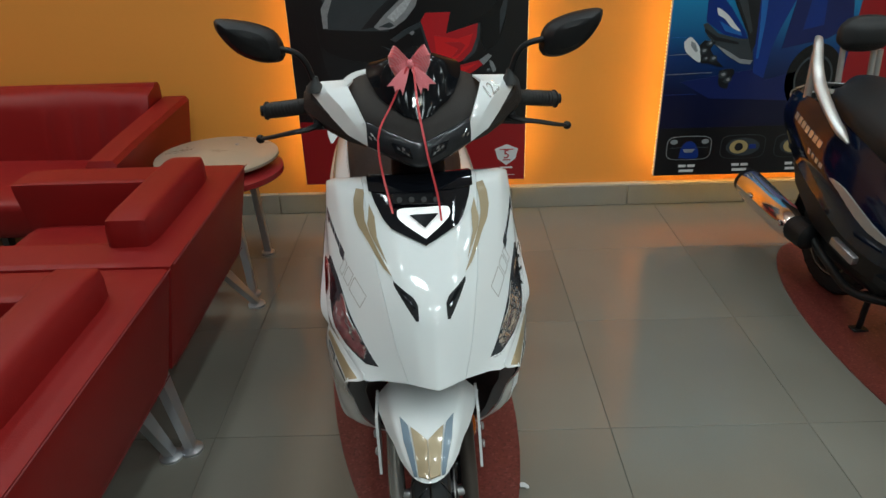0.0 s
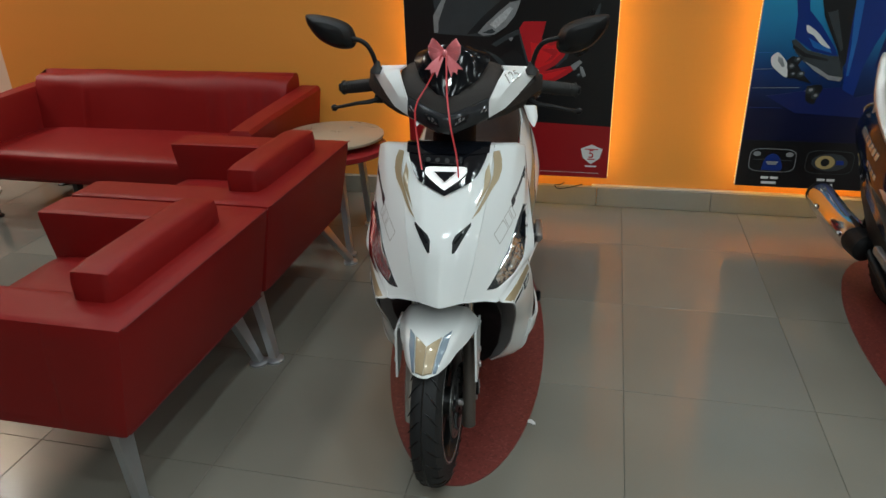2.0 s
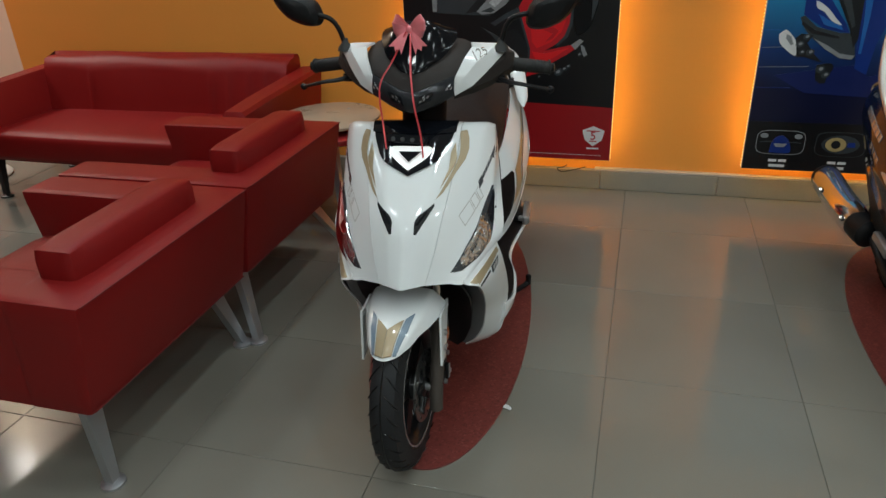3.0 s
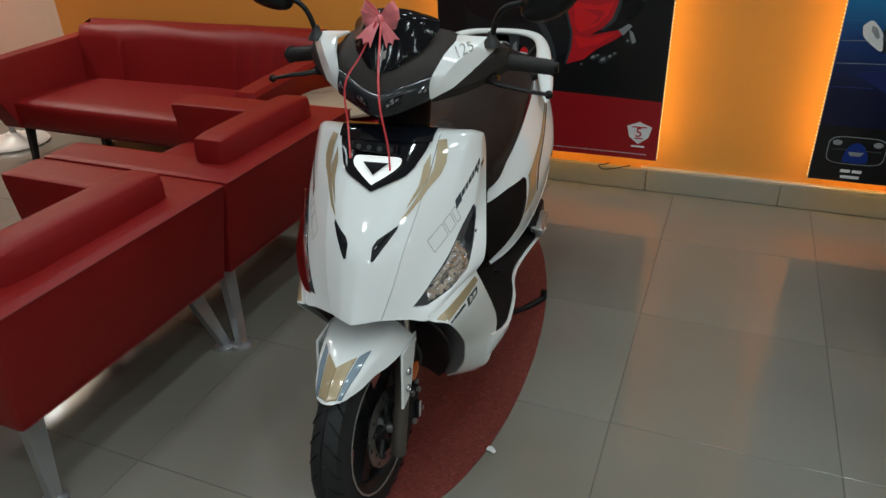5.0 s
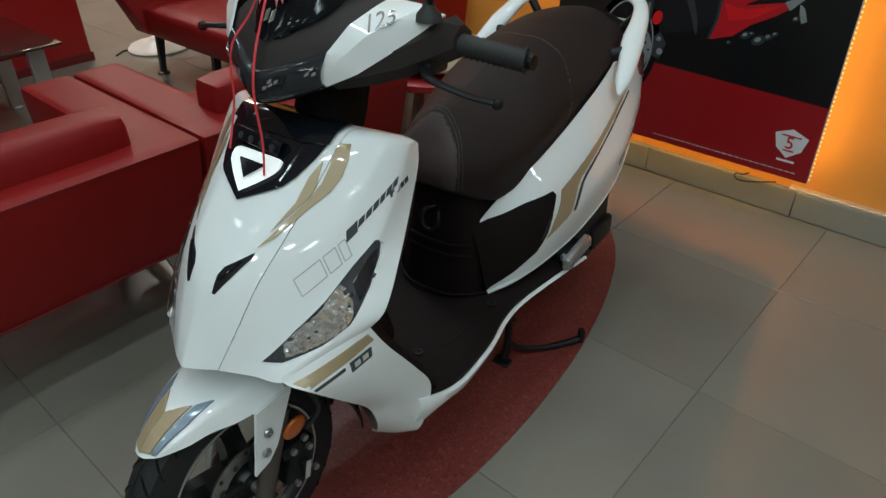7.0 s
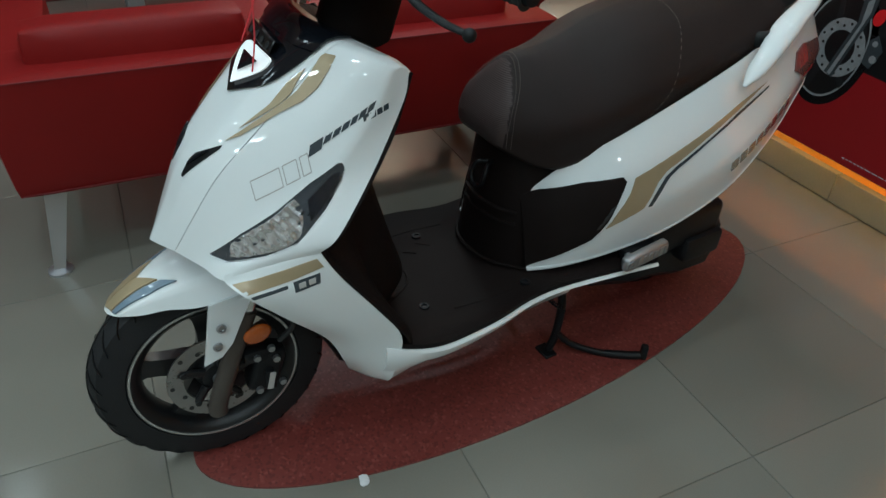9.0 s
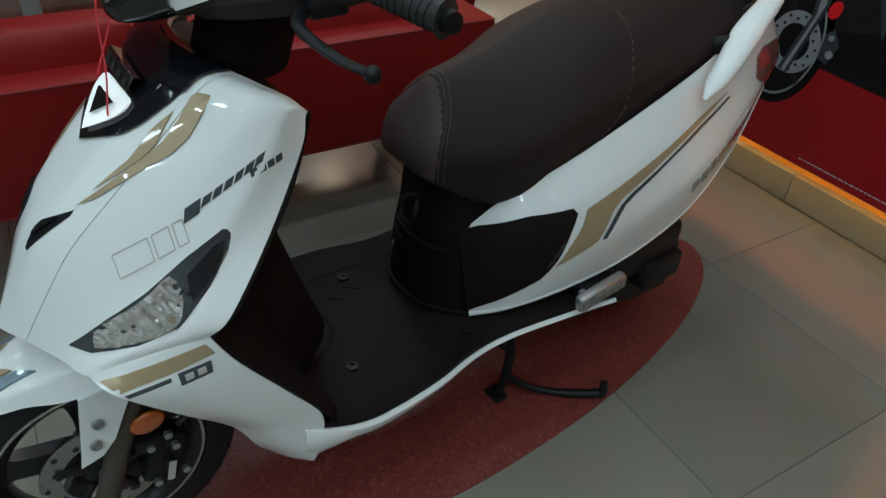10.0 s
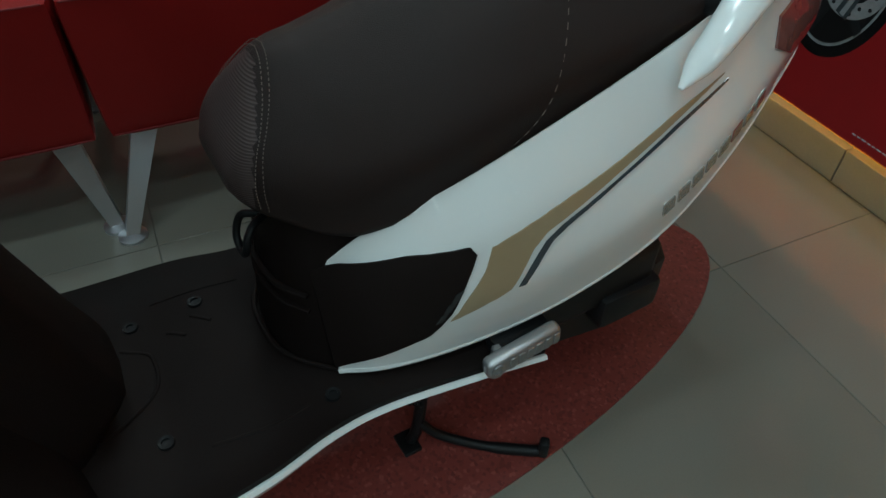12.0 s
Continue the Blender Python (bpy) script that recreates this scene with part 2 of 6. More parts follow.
inlay = tagged(mesh_object("floor_inlay", ellipse_disc(0.147, 2.30, 0.885, 0.29, 7.8, 0.0042), granite_red, 20), "oval of speckled red granite let into the tiled floor", "floor inlay", "ovals under the scooters", "structure")
tagged(mesh_object("floor_inlay", ellipse_disc(1.90, 2.30, 0.885, 0.31, 2.0, 0.0042), granite_red, 20), "oval of speckled red granite let into the tiled floor", "floor inlay", "ovals under the scooters", "structure")


# ---- seats ----
def tapered_leg(x0, y0, z0, x1, y1, wide, thin, foot=0.028):
    """A flat tapered metal blade from under a seat down to a round foot."""
    top, low = Vector((x0, y0, z0)), Vector((x1, y1, 0.012))
    rows = []
    for k in range(5):
        q = top.lerp(low, k / 4)
        w = wide + (thin - wide) * (k / 4) ** 0.9
        h = 0.014
        rows.append([(q.x - h, q.y - w / 2, q.z), (q.x + h, q.y - w / 2, q.z), (q.x + h, q.y + w / 2, q.z), (q.x - h, q.y + w / 2, q.z)])
    bm = skin(rows, closed=True, caps=True)
    return bm


def add_leg(parent, x0, y0, z0, x1, y1, wide=0.085, thin=0.035, metal=None):
    leg = part("leg", tapered_leg(x0, y0, z0, x1, y1, wide, thin), metal or steel_brushed, parent, "brushed metal tapered leg")
    part("foot", lathe([(0.012, 0.0), (0.034, 0.0), (0.034, 0.008), (0.016, 0.016)], at=(x1, y1, 0), sides=20), metal or steel_brushed, leg)


def narrowed(bm, middle, across, along, top=0.61, deep=0.34):
    """Draws upholstery in towards the floor, as the shells of these seats are wider at the top."""
    for v in bm.verts:
        f = max(0.0, (top - v.co.z) / deep)
        v.co.x = middle + (v.co.x - middle) * (1 - across * f)
        v.co.y *= 1 - along * f
    return bm


def armchair(y0, y1, splay, reach):
    """A cube armchair that faces away from the scooter; its back rises beside it."""
    ch = thing("armchair", -0.46, (y0 + y1) / 2, 0, 0, "red leather cube armchair with a padded back bolster and metal legs", "armchair", "red leather armchairs")
    w = y1 - y0
    h = w / 2
    mid = -0.395
    back = part("back", narrowed(sculpt((0.245, w, 0.345), (-0.1225, 0, 0.4375), 0.016, 0.003, 10), mid, 0.17, 0.025), leather_red, ch)
    for z in (0.607, 0.278):
        q = narrowed(tube([(0.0015, -h + 0.012, z), (0.0015, h - 0.012, z)], 0.0022, 6), mid, 0.17, 0.025)
        part("seam", q, seam_red, back, "sewn edge seam")
    part("bolster", sculpt((0.130, w - 0.255, 0.33), (-0.158, -0.012, 0.530), 0.026, 0.005, 8), leather_red, ch, "padded red bolster rising over the back")
    for s in (-1, 1):
        part("arm", narrowed(sculpt((0.70, 0.160, 0.343), (-0.434, s * (h - 0.0812), 0.4375), 0.014, 0.002, 10), mid, 0.17, 0.025), leather_red, ch)
    part("seat", sculpt((0.48, w - 0.33, 0.13), (-0.485, 0, 0.40), 0.03, 0.012), leather_red, ch)
    part("seat_base", box((0.60, w - 0.10, 0.03), (mid, 0, 0.280), 0.004, 1), seam_red, ch)
    for sx, x1 in ((-0.165, reach), (-0.62, -0.79 - reach)):
        for s in (-1, 1):
            add_leg(ch, sx, s * (h - 0.095), 0.27, x1, s * (h + splay), 0.065, 0.03)
    return ch


armchair(1.137, 1.932, -0.042, -0.107)
armchair(1.936, 2.730, 0.018, -0.056)


def sofa():
    so = thing("sofa", -1.878, 3.2, 0, 0, "long red leather sofa with a tilted back against the orange wall", "sofa")
    w, h = 1.85, 0.925
    part("seat", sculpt((w - 0.22, 0.62, 0.16), (0, -0.0, 0.335), 0.03, 0.012, 8), leather_red, so)
    # the tilted back cushion
    rows = []
    for k, (yb, yf, z) in enumerate(((0.36, 0.17, 0.36), (0.40, 0.20, 0.5), (0.42, 0.225, 0.64), (0.42, 0.25, 0.70), (0.40, 0.30, 0.718), (0.36, 0.345, 0.722))):
        ring = []
        n = 180
        for i in range(n + 1):
            x = -0.80 + 1.6 * i / n
            fold = sum(0.018 * math.exp(-(((x - c - 0.08 * z) / 0.016) ** 2)) for c in (0.30, 0.41, 0.53, 0.62, 0.72, -0.5)) * (0.45 < z < 0.71)
            sag = 0.008 * math.sin(9.0 * x + k) - 0.012 * (abs(x) / 0.80) ** 8 - fold
            ring.append((x, yf + sag * 0.6 + 0.02 * (abs(x) / 0.80) ** 10, z + (sag if z > 0.6 else 0)))
        for i in range(n, -1, -1):
            ring.append((-0.80 + 1.6 * i / n, yb, z))
        rows.append(ring)
    part("backrest", skin(rows, closed=True, caps=True), leather_red, so, "tilted red back cushion with stretched creases", 60)
    for s in (-1, 1):
        rows = []
        for y, top, wide in ((-0.43, 0.585, 0.052), (-0.415, 0.612, 0.058), (-0.2, 0.625, 0.06), (0.1, 0.635, 0.062), (0.30, 0.642, 0.064), (0.42, 0.645, 0.064)):
            x = s * (h - 0.064)
            rows.append([(x - wide - s * 0.02, y + 0.125 * (y < -0.4), 0.262), (x + wide - s * 0.05, y + 0.125 * (y < -0.4), 0.262), (x + wide, y, top - 0.018), (x + wide - 0.014, y, top), (x - wide + 0.014, y, top), (x - wide, y, top - 0.018)])
        part("arm", skin(rows, closed=True, caps=True), leather_red, so, "", 30)
    part("front_rail", sculpt((w - 0.2, 0.05, 0.13), (0, -0.265, 0.315), 0.012, 0.002), leather_red, so)
    for sx in (-1, -0.33, 0.33, 1):
        for y in (-0.2, 0.3):
            add_leg(so, sx * 0.84, y, 0.27, sx * 0.86, y - (0.02 if y < 0 else -0.02), 0.05, 0.026, dark_leg)
    return so


sofa()


# ---- round side table ----
def side_table():
    ta = thing("side_table", -0.685, 3.09, 0, 0, "round two-tier side table, cream top over a red tier, metal legs", "side table")
    cream = material("laminate_cream", (0.36, 0.285, 0.21), 0.28, vary=0.08, scale=10)
    red = material("laminate_red", (0.30, 0.02, 0.022), 0.25, vary=0.06)
    part("tabletop", lathe([(0.02, 0.508), (0.245, 0.508), (0.25, 0.512), (0.25, 0.522), (0.245, 0.526), (0.02, 0.526)], sides=64), cream, ta, "cream round top")
    part("lower_tier", lathe([(0.02, 0.448), (0.25, 0.448), (0.256, 0.453), (0.256, 0.474), (0.25, 0.479), (0.02, 0.479)], at=(0.015, -0.03, 0), sides=64), red, ta, "red round tier under the top")
    part("spacer", lathe([(0.02, 0.478), (0.05, 0.478), (0.05, 0.509), (0.02, 0.509)], sides=24), steel_brushed, ta)
    part("screw", lathe([(0.002, 0.5255), (0.009, 0.5255), (0.008, 0.529), (0.002, 0.529)], at=(0.05, 0.13, 0), sides=14), steel_brushed, ta)
    for turn, low in ((-62, 0.29), (48, 0.17), (175, 0.22)):
        c, d = math.cos(radians(turn)), math.sin(radians(turn))
        leg = part("leg", tapered_leg(0.14 * c, 0.14 * d, 0.45, low * c, low * d, 0.046, 0.024), steel_brushed, ta, "brushed metal leg")
        part("foot", lathe([(0.012, 0.0), (0.03, 0.0), (0.03, 0.008), (0.014, 0.014)], at=(low * c, low * d, 0), sides=20), steel_brushed, leg)


side_table()


# ---- far left: red counter, coffee table, pedestal fan ----
counter_red = material("counter_red", (0.33, 0.012, 0.012), 0.3, vary=0.08, scale=3)
cabinet = thing("partition", -4.3, 1.4, 0, 0, "glossy red panelled partition standing on the floor", "partition")
part("panel", box((2.0, 2.85, 2.4), (0, 0, 1.2), 0.006, 1), counter_red, cabinet)
part("plinth", box((2.02, 2.87, 0.05), (0, 0, 0.0255), 0.002, 1), seam_red, cabinet)


def coffee_table():
    ta = thing("coffee_table", -2.58, 1.90, 0, 0, "low coffee table with a dark glass top and flat metal legs", "coffee table")
    dark_glass = material("dark_glass", (0.035, 0.02, 0.018), 0.06, vary=0.05, coat=0.6)
    part("tabletop", box((0.66, 0.80, 0.014), (0, 0, 0.427), 0.004), dark_glass, ta, "dark tinted glass top")
    part("shelf", box((0.5, 0.62, 0.02), (0, 0, 0.395), 0.003, 1), counter_red, ta, "red panel under the glass")
    for sx in (-1, 1):
        for sy in (-1, 1):
            leg = part("leg", box((0.028, 0.075, 0.40), (sx * 0.25, sy * 0.30, 0.21), 0.003, 1), steel_brushed, ta)
            part("foot", lathe([(0.012, 0.0), (0.034, 0.0), (0.034, 0.008), (0.014, 0.014)], at=(sx * 0.25, sy * 0.30, 0), sides=18), steel_brushed, leg)


coffee_table()

fan_white = material("fan_white", (0.72, 0.68, 0.62), 0.4, vary=0.06)


def pedestal_fan():
    fan = thing("pedestal_fan", -3.2, 3.22, 0, 0, "white pedestal fan with a round base and a wire cage", "fan")
    part("base", lathe([(0.02, 0.0), (0.19, 0.0), (0.195, 0.012), (0.18, 0.03), (0.06, 0.052), (0.04, 0.075), (0.02, 0.075)], sides=48), fan_white, fan)
    part("pole", lathe([(0.018, 0.06), (0.018, 0.62), (0.013, 0.63), (0.013, 1.05)], sides=16), steel_brushed, fan)
    part("collar", lathe([(0.024, 0.58), (0.028, 0.6), (0.028, 0.64), (0.022, 0.66)], sides=16), fan_white, fan)
    part("motor", lathe([(0.01, -0.02), (0.06, -0.01), (0.075, 0.05), (0.065, 0.13), (0.02, 0.15)], "y", (0, 0, 1.12), 24), fan_white, fan)
    hub = part("hub", lathe([(0.01, -0.10), (0.035, -0.095), (0.045, -0.06), (0.03, -0.03)], "y", (0, 0, 1.12), 20), fan_white, fan)
    for k in range(3):
        a = radians(120 * k)
        rows = []
        for j in range(6):
            r = 0.04 + 0.035 * j
            w = 0.25 + 0.09 * j
            rows.append([(r * math.cos(a + d * w), -0.065 + 0.03 * d, 1.12 + r * math.sin(a + d * w)) for d in (-0.5, 0, 0.5)])
        part("blade", thick(rows, 0.003), fan_white, hub)
    cage = bmesh.new()
    for rr, yy in ((0.24, -0.07), (0.20, -0.115), (0.13, -0.13), (0.05, -0.135), (0.2, -0.02), (0.13, -0.01)):
        a = np.linspace(0, 2 * math.pi, 41)
        tube(np.stack([rr * np.cos(a), np.full(41, yy), 1.12 + rr * np.sin(a)], 1), 0.0022, 5, cage, False)
    for k in range(40):
        a = 2 * math.pi * k / 40
        p = [(r * math.cos(a), y, 1.12 + r * math.sin(a)) for r, y in ((0.05, -0.135), (0.13, -0.13), (0.2, -0.115), (0.24, -0.07), (0.2, -0.02), (0.06, 0.0))]
        tube(p, 0.0014, 4, cage, False)
    part("cage", cage, steel_brushed, fan, "thin wire cage")


pedestal_fan()

black_rubber = material("black_rubber", (0.02, 0.02, 0.02), 0.6, vary=0.1)
cable = tagged(mesh_object("cable", tube(spline([(-3.25, 2.95, 0.006), (-3.3, 3.05, 0.006), (-3.15, 3.2, 0.006), (-3.35, 3.5, 0.006), (-3.3, 3.64, 0.006)], 8), 0.005, 6), black_rubber), "thin black power cable lying on the floor", "cable")

# ---- posters ----
poster_black = material("poster_black", (0.007, 0.007, 0.008), 0.3, vary=0.3, scale=3)
poster_red = material("poster_red", (0.30, 0.008, 0.012), 0.3, vary=0.1, scale=3)
print_grey = material("print_grey", (0.04, 0.048, 0.054), 0.3, vary=0.35, scale=9)
print_dark = material("print_dark", (0.013, 0.014, 0.016), 0.3, vary=0.3, scale=9)
print_silver = material("print_silver", (0.26, 0.27, 0.28), 0.3, vary=0.45, scale=40)
print_red = material("print_red", (0.5, 0.012, 0.02), 0.3, vary=0.2, scale=8)
print_pale = material("print_pale", (0.5, 0.52, 0.54), 0.3, vary=0.5, scale=60)
print_bright = material("print_bright", (0.72, 0.014, 0.02), 0.3, vary=0.15, scale=12)
print_night = material("print_night", (0.004, 0.004, 0.005), 0.25, vary=0.3, scale=9)
print_white = material("print_white", (0.7, 0.7, 0.7), 0.4)
print_blue = material("print_blue", (0.006, 0.03, 0.2), 0.3, vary=0.3, scale=5)
print_sky = material("print_sky", (0.02, 0.13, 0.42), 0.3, vary=0.25, scale=8)
print_deep = material("print_deep", (0.008, 0.016, 0.1), 0.3, vary=0.3, scale=5)
print_gold = material("print_gold", (0.45, 0.33, 0.14), 0.3, vary=0.2, scale=20)
board_edge = material("board_edge", (0.6, 0.55, 0.5), 0.5)


def gradient_print(name, stops):
    """A print whose colour runs up the sheet (object height in metres)."""
    m = bpy.data.materials.new(name)
    m.use_nodes = True
    t = m.node_tree
    b = t.nodes["Principled BSDF"]
    b.inputs["Roughness"].default_value = 0.3
    place, split, ramp = t.nodes.new("ShaderNodeTexCoord"), t.nodes.new("ShaderNodeSeparateXYZ"), t.nodes.new("ShaderNodeValToRGB")
    ripple, add = t.nodes.new("ShaderNodeTexNoise"), t.nodes.new("ShaderNodeMath")
    ripple.inputs["Scale"].default_value = 3.0
    add.operation = "MULTIPLY_ADD"
    add.inputs[1].default_value = 0.12
    t.links.new(place.outputs["Object"], split.inputs[0])
    t.links.new(place.outputs["Object"], ripple.inputs["Vector"])
    t.links.new(ripple.outputs[0], add.inputs[0])
    t.links.new(split.outputs["Z"], add.inputs[2])
    t.links.new(add.outputs[0], ramp.inputs[0])
    e = ramp.color_ramp.elements
    e[0].position, e[0].color = stops[0][0], (*stops[0][1], 1)
    e[1].position, e[1].color = stops[-1][0], (*stops[-1][1], 1)
    for p, c in stops[1:-1]:
        e.new(p).color = (*c, 1)
    t.links.new(ramp.outputs[0], b.inputs["Base Color"])
    return m


poster_blue = gradient_print("poster_blue", [(0.0, (0.003, 0.004, 0.014)), (0.46, (0.004, 0.006, 0.035)), (0.64, (0.006, 0.035, 0.15)), (0.88, (0.02, 0.22, 0.45)), (1.0, (0.03, 0.3, 0.52))])

POSTER_Y = 3.548


def poster(x0, x1, z0, z1, label):
    po = thing("poster", x0, POSTER_Y, z0, 0, label, "poster", "backlit wall posters")
    w, h = x1 - x0, z1 - z0
    part("board", box((w, 0.022, h), (w / 2, 0.012, h / 2), 0.002, 1), board_edge, po)
    # light strips on the back of the board, shining at the wall
    for name, size, at in (("light_strip", (0.014, 0.006, h - 0.06), (0.03, 0.029, h / 2)), ("light_strip", (0.014, 0.006, h - 0.06), (w - 0.03, 0.029, h / 2)), ("light_strip", (w - 0.1, 0.006, 0.014), (w / 2, 0.029, 0.03))):
        part(name, box(size, at), led_warm, po, "glowing warm light strip")
    for x in (-0.0015, w + 0.0015):
        dots = bmesh.new()
        for k in range(int(h / 0.016)):
            box((0.003, 0.004, 0.005), (x, 0.018, 0.012 + 0.016 * k), 0.0, 1, dots)
        part("light_dots", dots, led_line, po, "row of small warm light dots along the edge", smooth=0)
    for x in (0.1, w - 0.1):
        for z in (0.15, h - 0.2):
            part("spacer", lathe([(0.012, 0.022), (0.012, WALL_Y - POSTER_Y)], "y", (x, 0, z), 12), aluminium, po)
    return po


def print_shape(po, layer, outline, m, name="print"):
    """A printed shape on a poster; outline in the wall's own x and z."""
    ox, oz = po.location.x, po.location.z
    depth = 0.0006 + 0.0005 * layer
    return part(name, prism([(x - ox, z - oz) for x, z in outline], -depth, "y", 0.0008), m, po, smooth=0)


def curve_shape(outline, steps=5):
    q = spline(list(outline) + [outline[0]], steps)[:-1]
    return [(float(a), float(b)) for a, b in q]


def ring_shape(cx, cz, r, sides=36, squash=1.0, tilt=0.0):
    c, s = math.cos(tilt), math.sin(tilt)
    out = []
    for k in range(sides):
        a = 2 * math.pi * k / sides
        p, q = r * squash * math.cos(a), r * math.sin(a)
        out.append((cx + p * c - q * s, cz + p * s + q * c))
    return out


po = poster(-0.425, 0.648, 0.203, 1.75, "backlit poster of a black and red scooter")
print_shape(po, 0, [(-0.423, 0.205), (0.646, 0.205), (0.646, 0.482), (-0.423, 0.52)], poster_red)
print_shape(po, 0, [(-0.423, 0.52), (0.646, 0.482), (0.646, 1.748), (-0.423, 1.748)], poster_black)
print_shape(po, 1, curve_shape([(-0.3, 1.0), (-0.28, 0.86), (-0.15, 0.80), (0.02, 0.80), (0.14, 0.86), (0.2, 0.8), (0.24, 0.72), (0.12, 0.64), (-0.05, 0.62), (-0.25, 0.7)]), print_dark)
print_shape(po, 2, [(-0.267, 1.2), (-0.267, 1.081), (-0.253, 1.026), (-0.268, 0.95), (-0.248, 0.938), (-0.086, 0.929), (0.024, 0.924), (0.044, 1.0), (0.12, 1.2)], print_grey)
print_shape(po, 3, [(-0.271, 1.027), (-0.247, 1.067), (-0.215, 1.12), (-0.205, 1.1), (-0.244, 0.999), (-0.247, 0.944), (-0.268, 0.944)], print_silver)
print_shape(po, 3, [(-0.10, 0.935), (-0.042, 0.944), (0.003, 0.992), (0.062, 1.044), (0.12, 1.09), (0.10, 1.12), (-0.02, 1.02)], print_dark)
print_shape(po, 4, [(-0.042, 0.944), (0.003, 0.992), (0.062, 1.044), (0.12, 1.09), (0.172, 1.10), (0.161, 1.067), (0.146, 1.028), (0.103, 0.976), (0.044, 0.937), (-0.014, 0.93)], print_silver)
print_shape(po, 5, [(0.02, 0.985), (0.07, 1.03), (0.12, 1.07), (0.135, 1.06), (0.10, 1.01), (0.05, 0.965)], print_pale)
print_shape(po, 5, [(-0.02, 0.945), (0.03, 0.965), (0.05, 0.95), (0.03, 0.94)], print_grey)
print_shape(po, 4, [(0.028, 0.888), (0.093, 0.93), (0.159, 0.961), (0.167, 0.939), (0.101, 0.908), (0.051, 0.876)], print_grey)
print_shape(po, 5, [(0.115, 0.915), (0.128, 0.925), (0.14, 0.92), (0.128, 0.905)], print_silver)
print_shape(po, 2, [(0.168, 0.966), (0.19, 1.0), (0.30, 1.0), (0.279, 0.909), (0.423, 0.95), (0.416, 0.889), (0.394, 0.831), (0.355, 0.791), (0.299, 0.758), (0.427, 0.787), (0.476, 0.809), (0.456, 0.775), (0.41, 0.742), (0.335, 0.699), (0.283, 0.653), (0.206, 0.628), (0.225, 0.702), (0.227, 0.769), (0.199, 0.864)], print_red)
print_shape(po, 3, [(0.225, 0.90), (0.33, 0.885), (0.40, 0.905), (0.38, 0.85), (0.33, 0.80), (0.26, 0.77), (0.235, 0.80)], print_bright)
print_shape(po, 4, [(0.27, 0.87), (0.345, 0.87), (0.365, 0.855), (0.34, 0.82), (0.30, 0.80), (0.335, 0.84)], print_red)
print_shape(po, 3, [(0.199, 0.864), (0.227, 0.769), (0.225, 0.702), (0.206, 0.628), (0.196, 0.628), (0.214, 0.702), (0.216, 0.769), (0.188, 0.864), (0.16, 0.96), (0.168, 0.966)], print_grey)
print_shape(po, 3, [(0.423, 0.95), (0.433, 0.951), (0.43, 0.882), (0.41, 0.824), (0.361, 0.781), (0.353, 0.788), (0.394, 0.831), (0.416, 0.889)], print_grey)
print_shape(po, 3, [(0.235, 0.755), (0.30, 0.745), (0.42, 0.775), (0.34, 0.722), (0.26, 0.70)], print_bright)
print_shape(po, 4, [(0.427, 0.787), (0.469, 0.815), (0.486, 0.806), (0.448, 0.764)], print_silver)
print_shape(po, 4, [(0.474, 0.788), (0.49, 0.779), (0.507, 0.74), (0.491, 0.731), (0.478, 0.763)], print_silver)
for x, z, r in ((0.326, 0.664, 0.012), (0.371, 0.655, 0.016), (0.401, 0.671, 0.010), (0.42, 0.684, 0.008), (0.275, 0.629, 0.006), (0.345, 0.672, 0.007), (0.472, 0.742, 0.008)):
    print_shape(po, 2, ring_shape(x, z, r, 14, 1.5, 0.5), print_grey)
    print_shape(po, 3, ring_shape(x - 0.002, z + 0.002, r * 0.45, 10, 1.6, 0.5), print_silver)
print_shape(po, 2, curve_shape([(0.34, 0.93), (0.46, 0.99), (0.52, 1.06), (0.55, 1.0), (0.52, 0.88), (0.46, 0.83), (0.435, 0.88), (0.43, 0.95)], 4), print_night)
print_shape(po, 3, [(0.52, 1.0), (0.55, 1.08), (0.56, 1.08), (0.545, 0.98), (0.52, 0.90)], print_grey)
print_shape(po, 3, curve_shape([(-0.015, 0.865), (0.061, 0.828), (0.117, 0.767), (0.152, 0.68), (0.154, 0.634), (0.133, 0.678), (0.095, 0.753), (0.038, 0.825)], 3), print_grey)
# the pictured front wheel
WHEEL = (-0.115, 0.545)
print_shape(po, 1, ring_shape(*WHEEL, 0.20, 48, 0.68, -0.12), print_night)
print_shape(po, 2, ring_shape(*WHEEL, 0.172, 48, 0.66, -0.12), print_silver)
print_shape(po, 3, ring_shape(*WHEEL, 0.164, 48, 0.66, -0.12), poster_black)
for k in range(5):
    c, s = math.cos(1.26 * k + 0.5), math.sin(1.26 * k + 0.5)
    p = [(WHEEL[0] + 0.66 * (r * c - d * s), WHEEL[1] + r * s + d * c) for r, d in ((0.03, -0.02), (0.16, -0.012), (0.16, 0.012), (0.03, 0.02))]
    print_shape(po, 4, p, print_dark)
print_shape(po, 5, ring_shape(-0.089, 0.547, 0.092, 40, 0.92, -0.1), print_silver)
print_shape(po, 6, ring_shape(-0.089, 0.547, 0.056, 30, 0.92, -0.1), poster_black)
for k in range(18):
    a = 2 * math.pi * k / 18
    r = 0.068 if k % 2 else 0.08
    print_shape(po, 6, ring_shape(-0.089 + 0.92 * r * math.cos(a), 0.547 + r * math.sin(a), 0.0048, 8), poster_black)
print_shape(po, 7, [(-0.112, 0.463), (-0.08, 0.452), (-0.02, 0.674), (-0.02, 0.75), (-0.07, 0.75), (-0.06, 0.638)], print_grey)
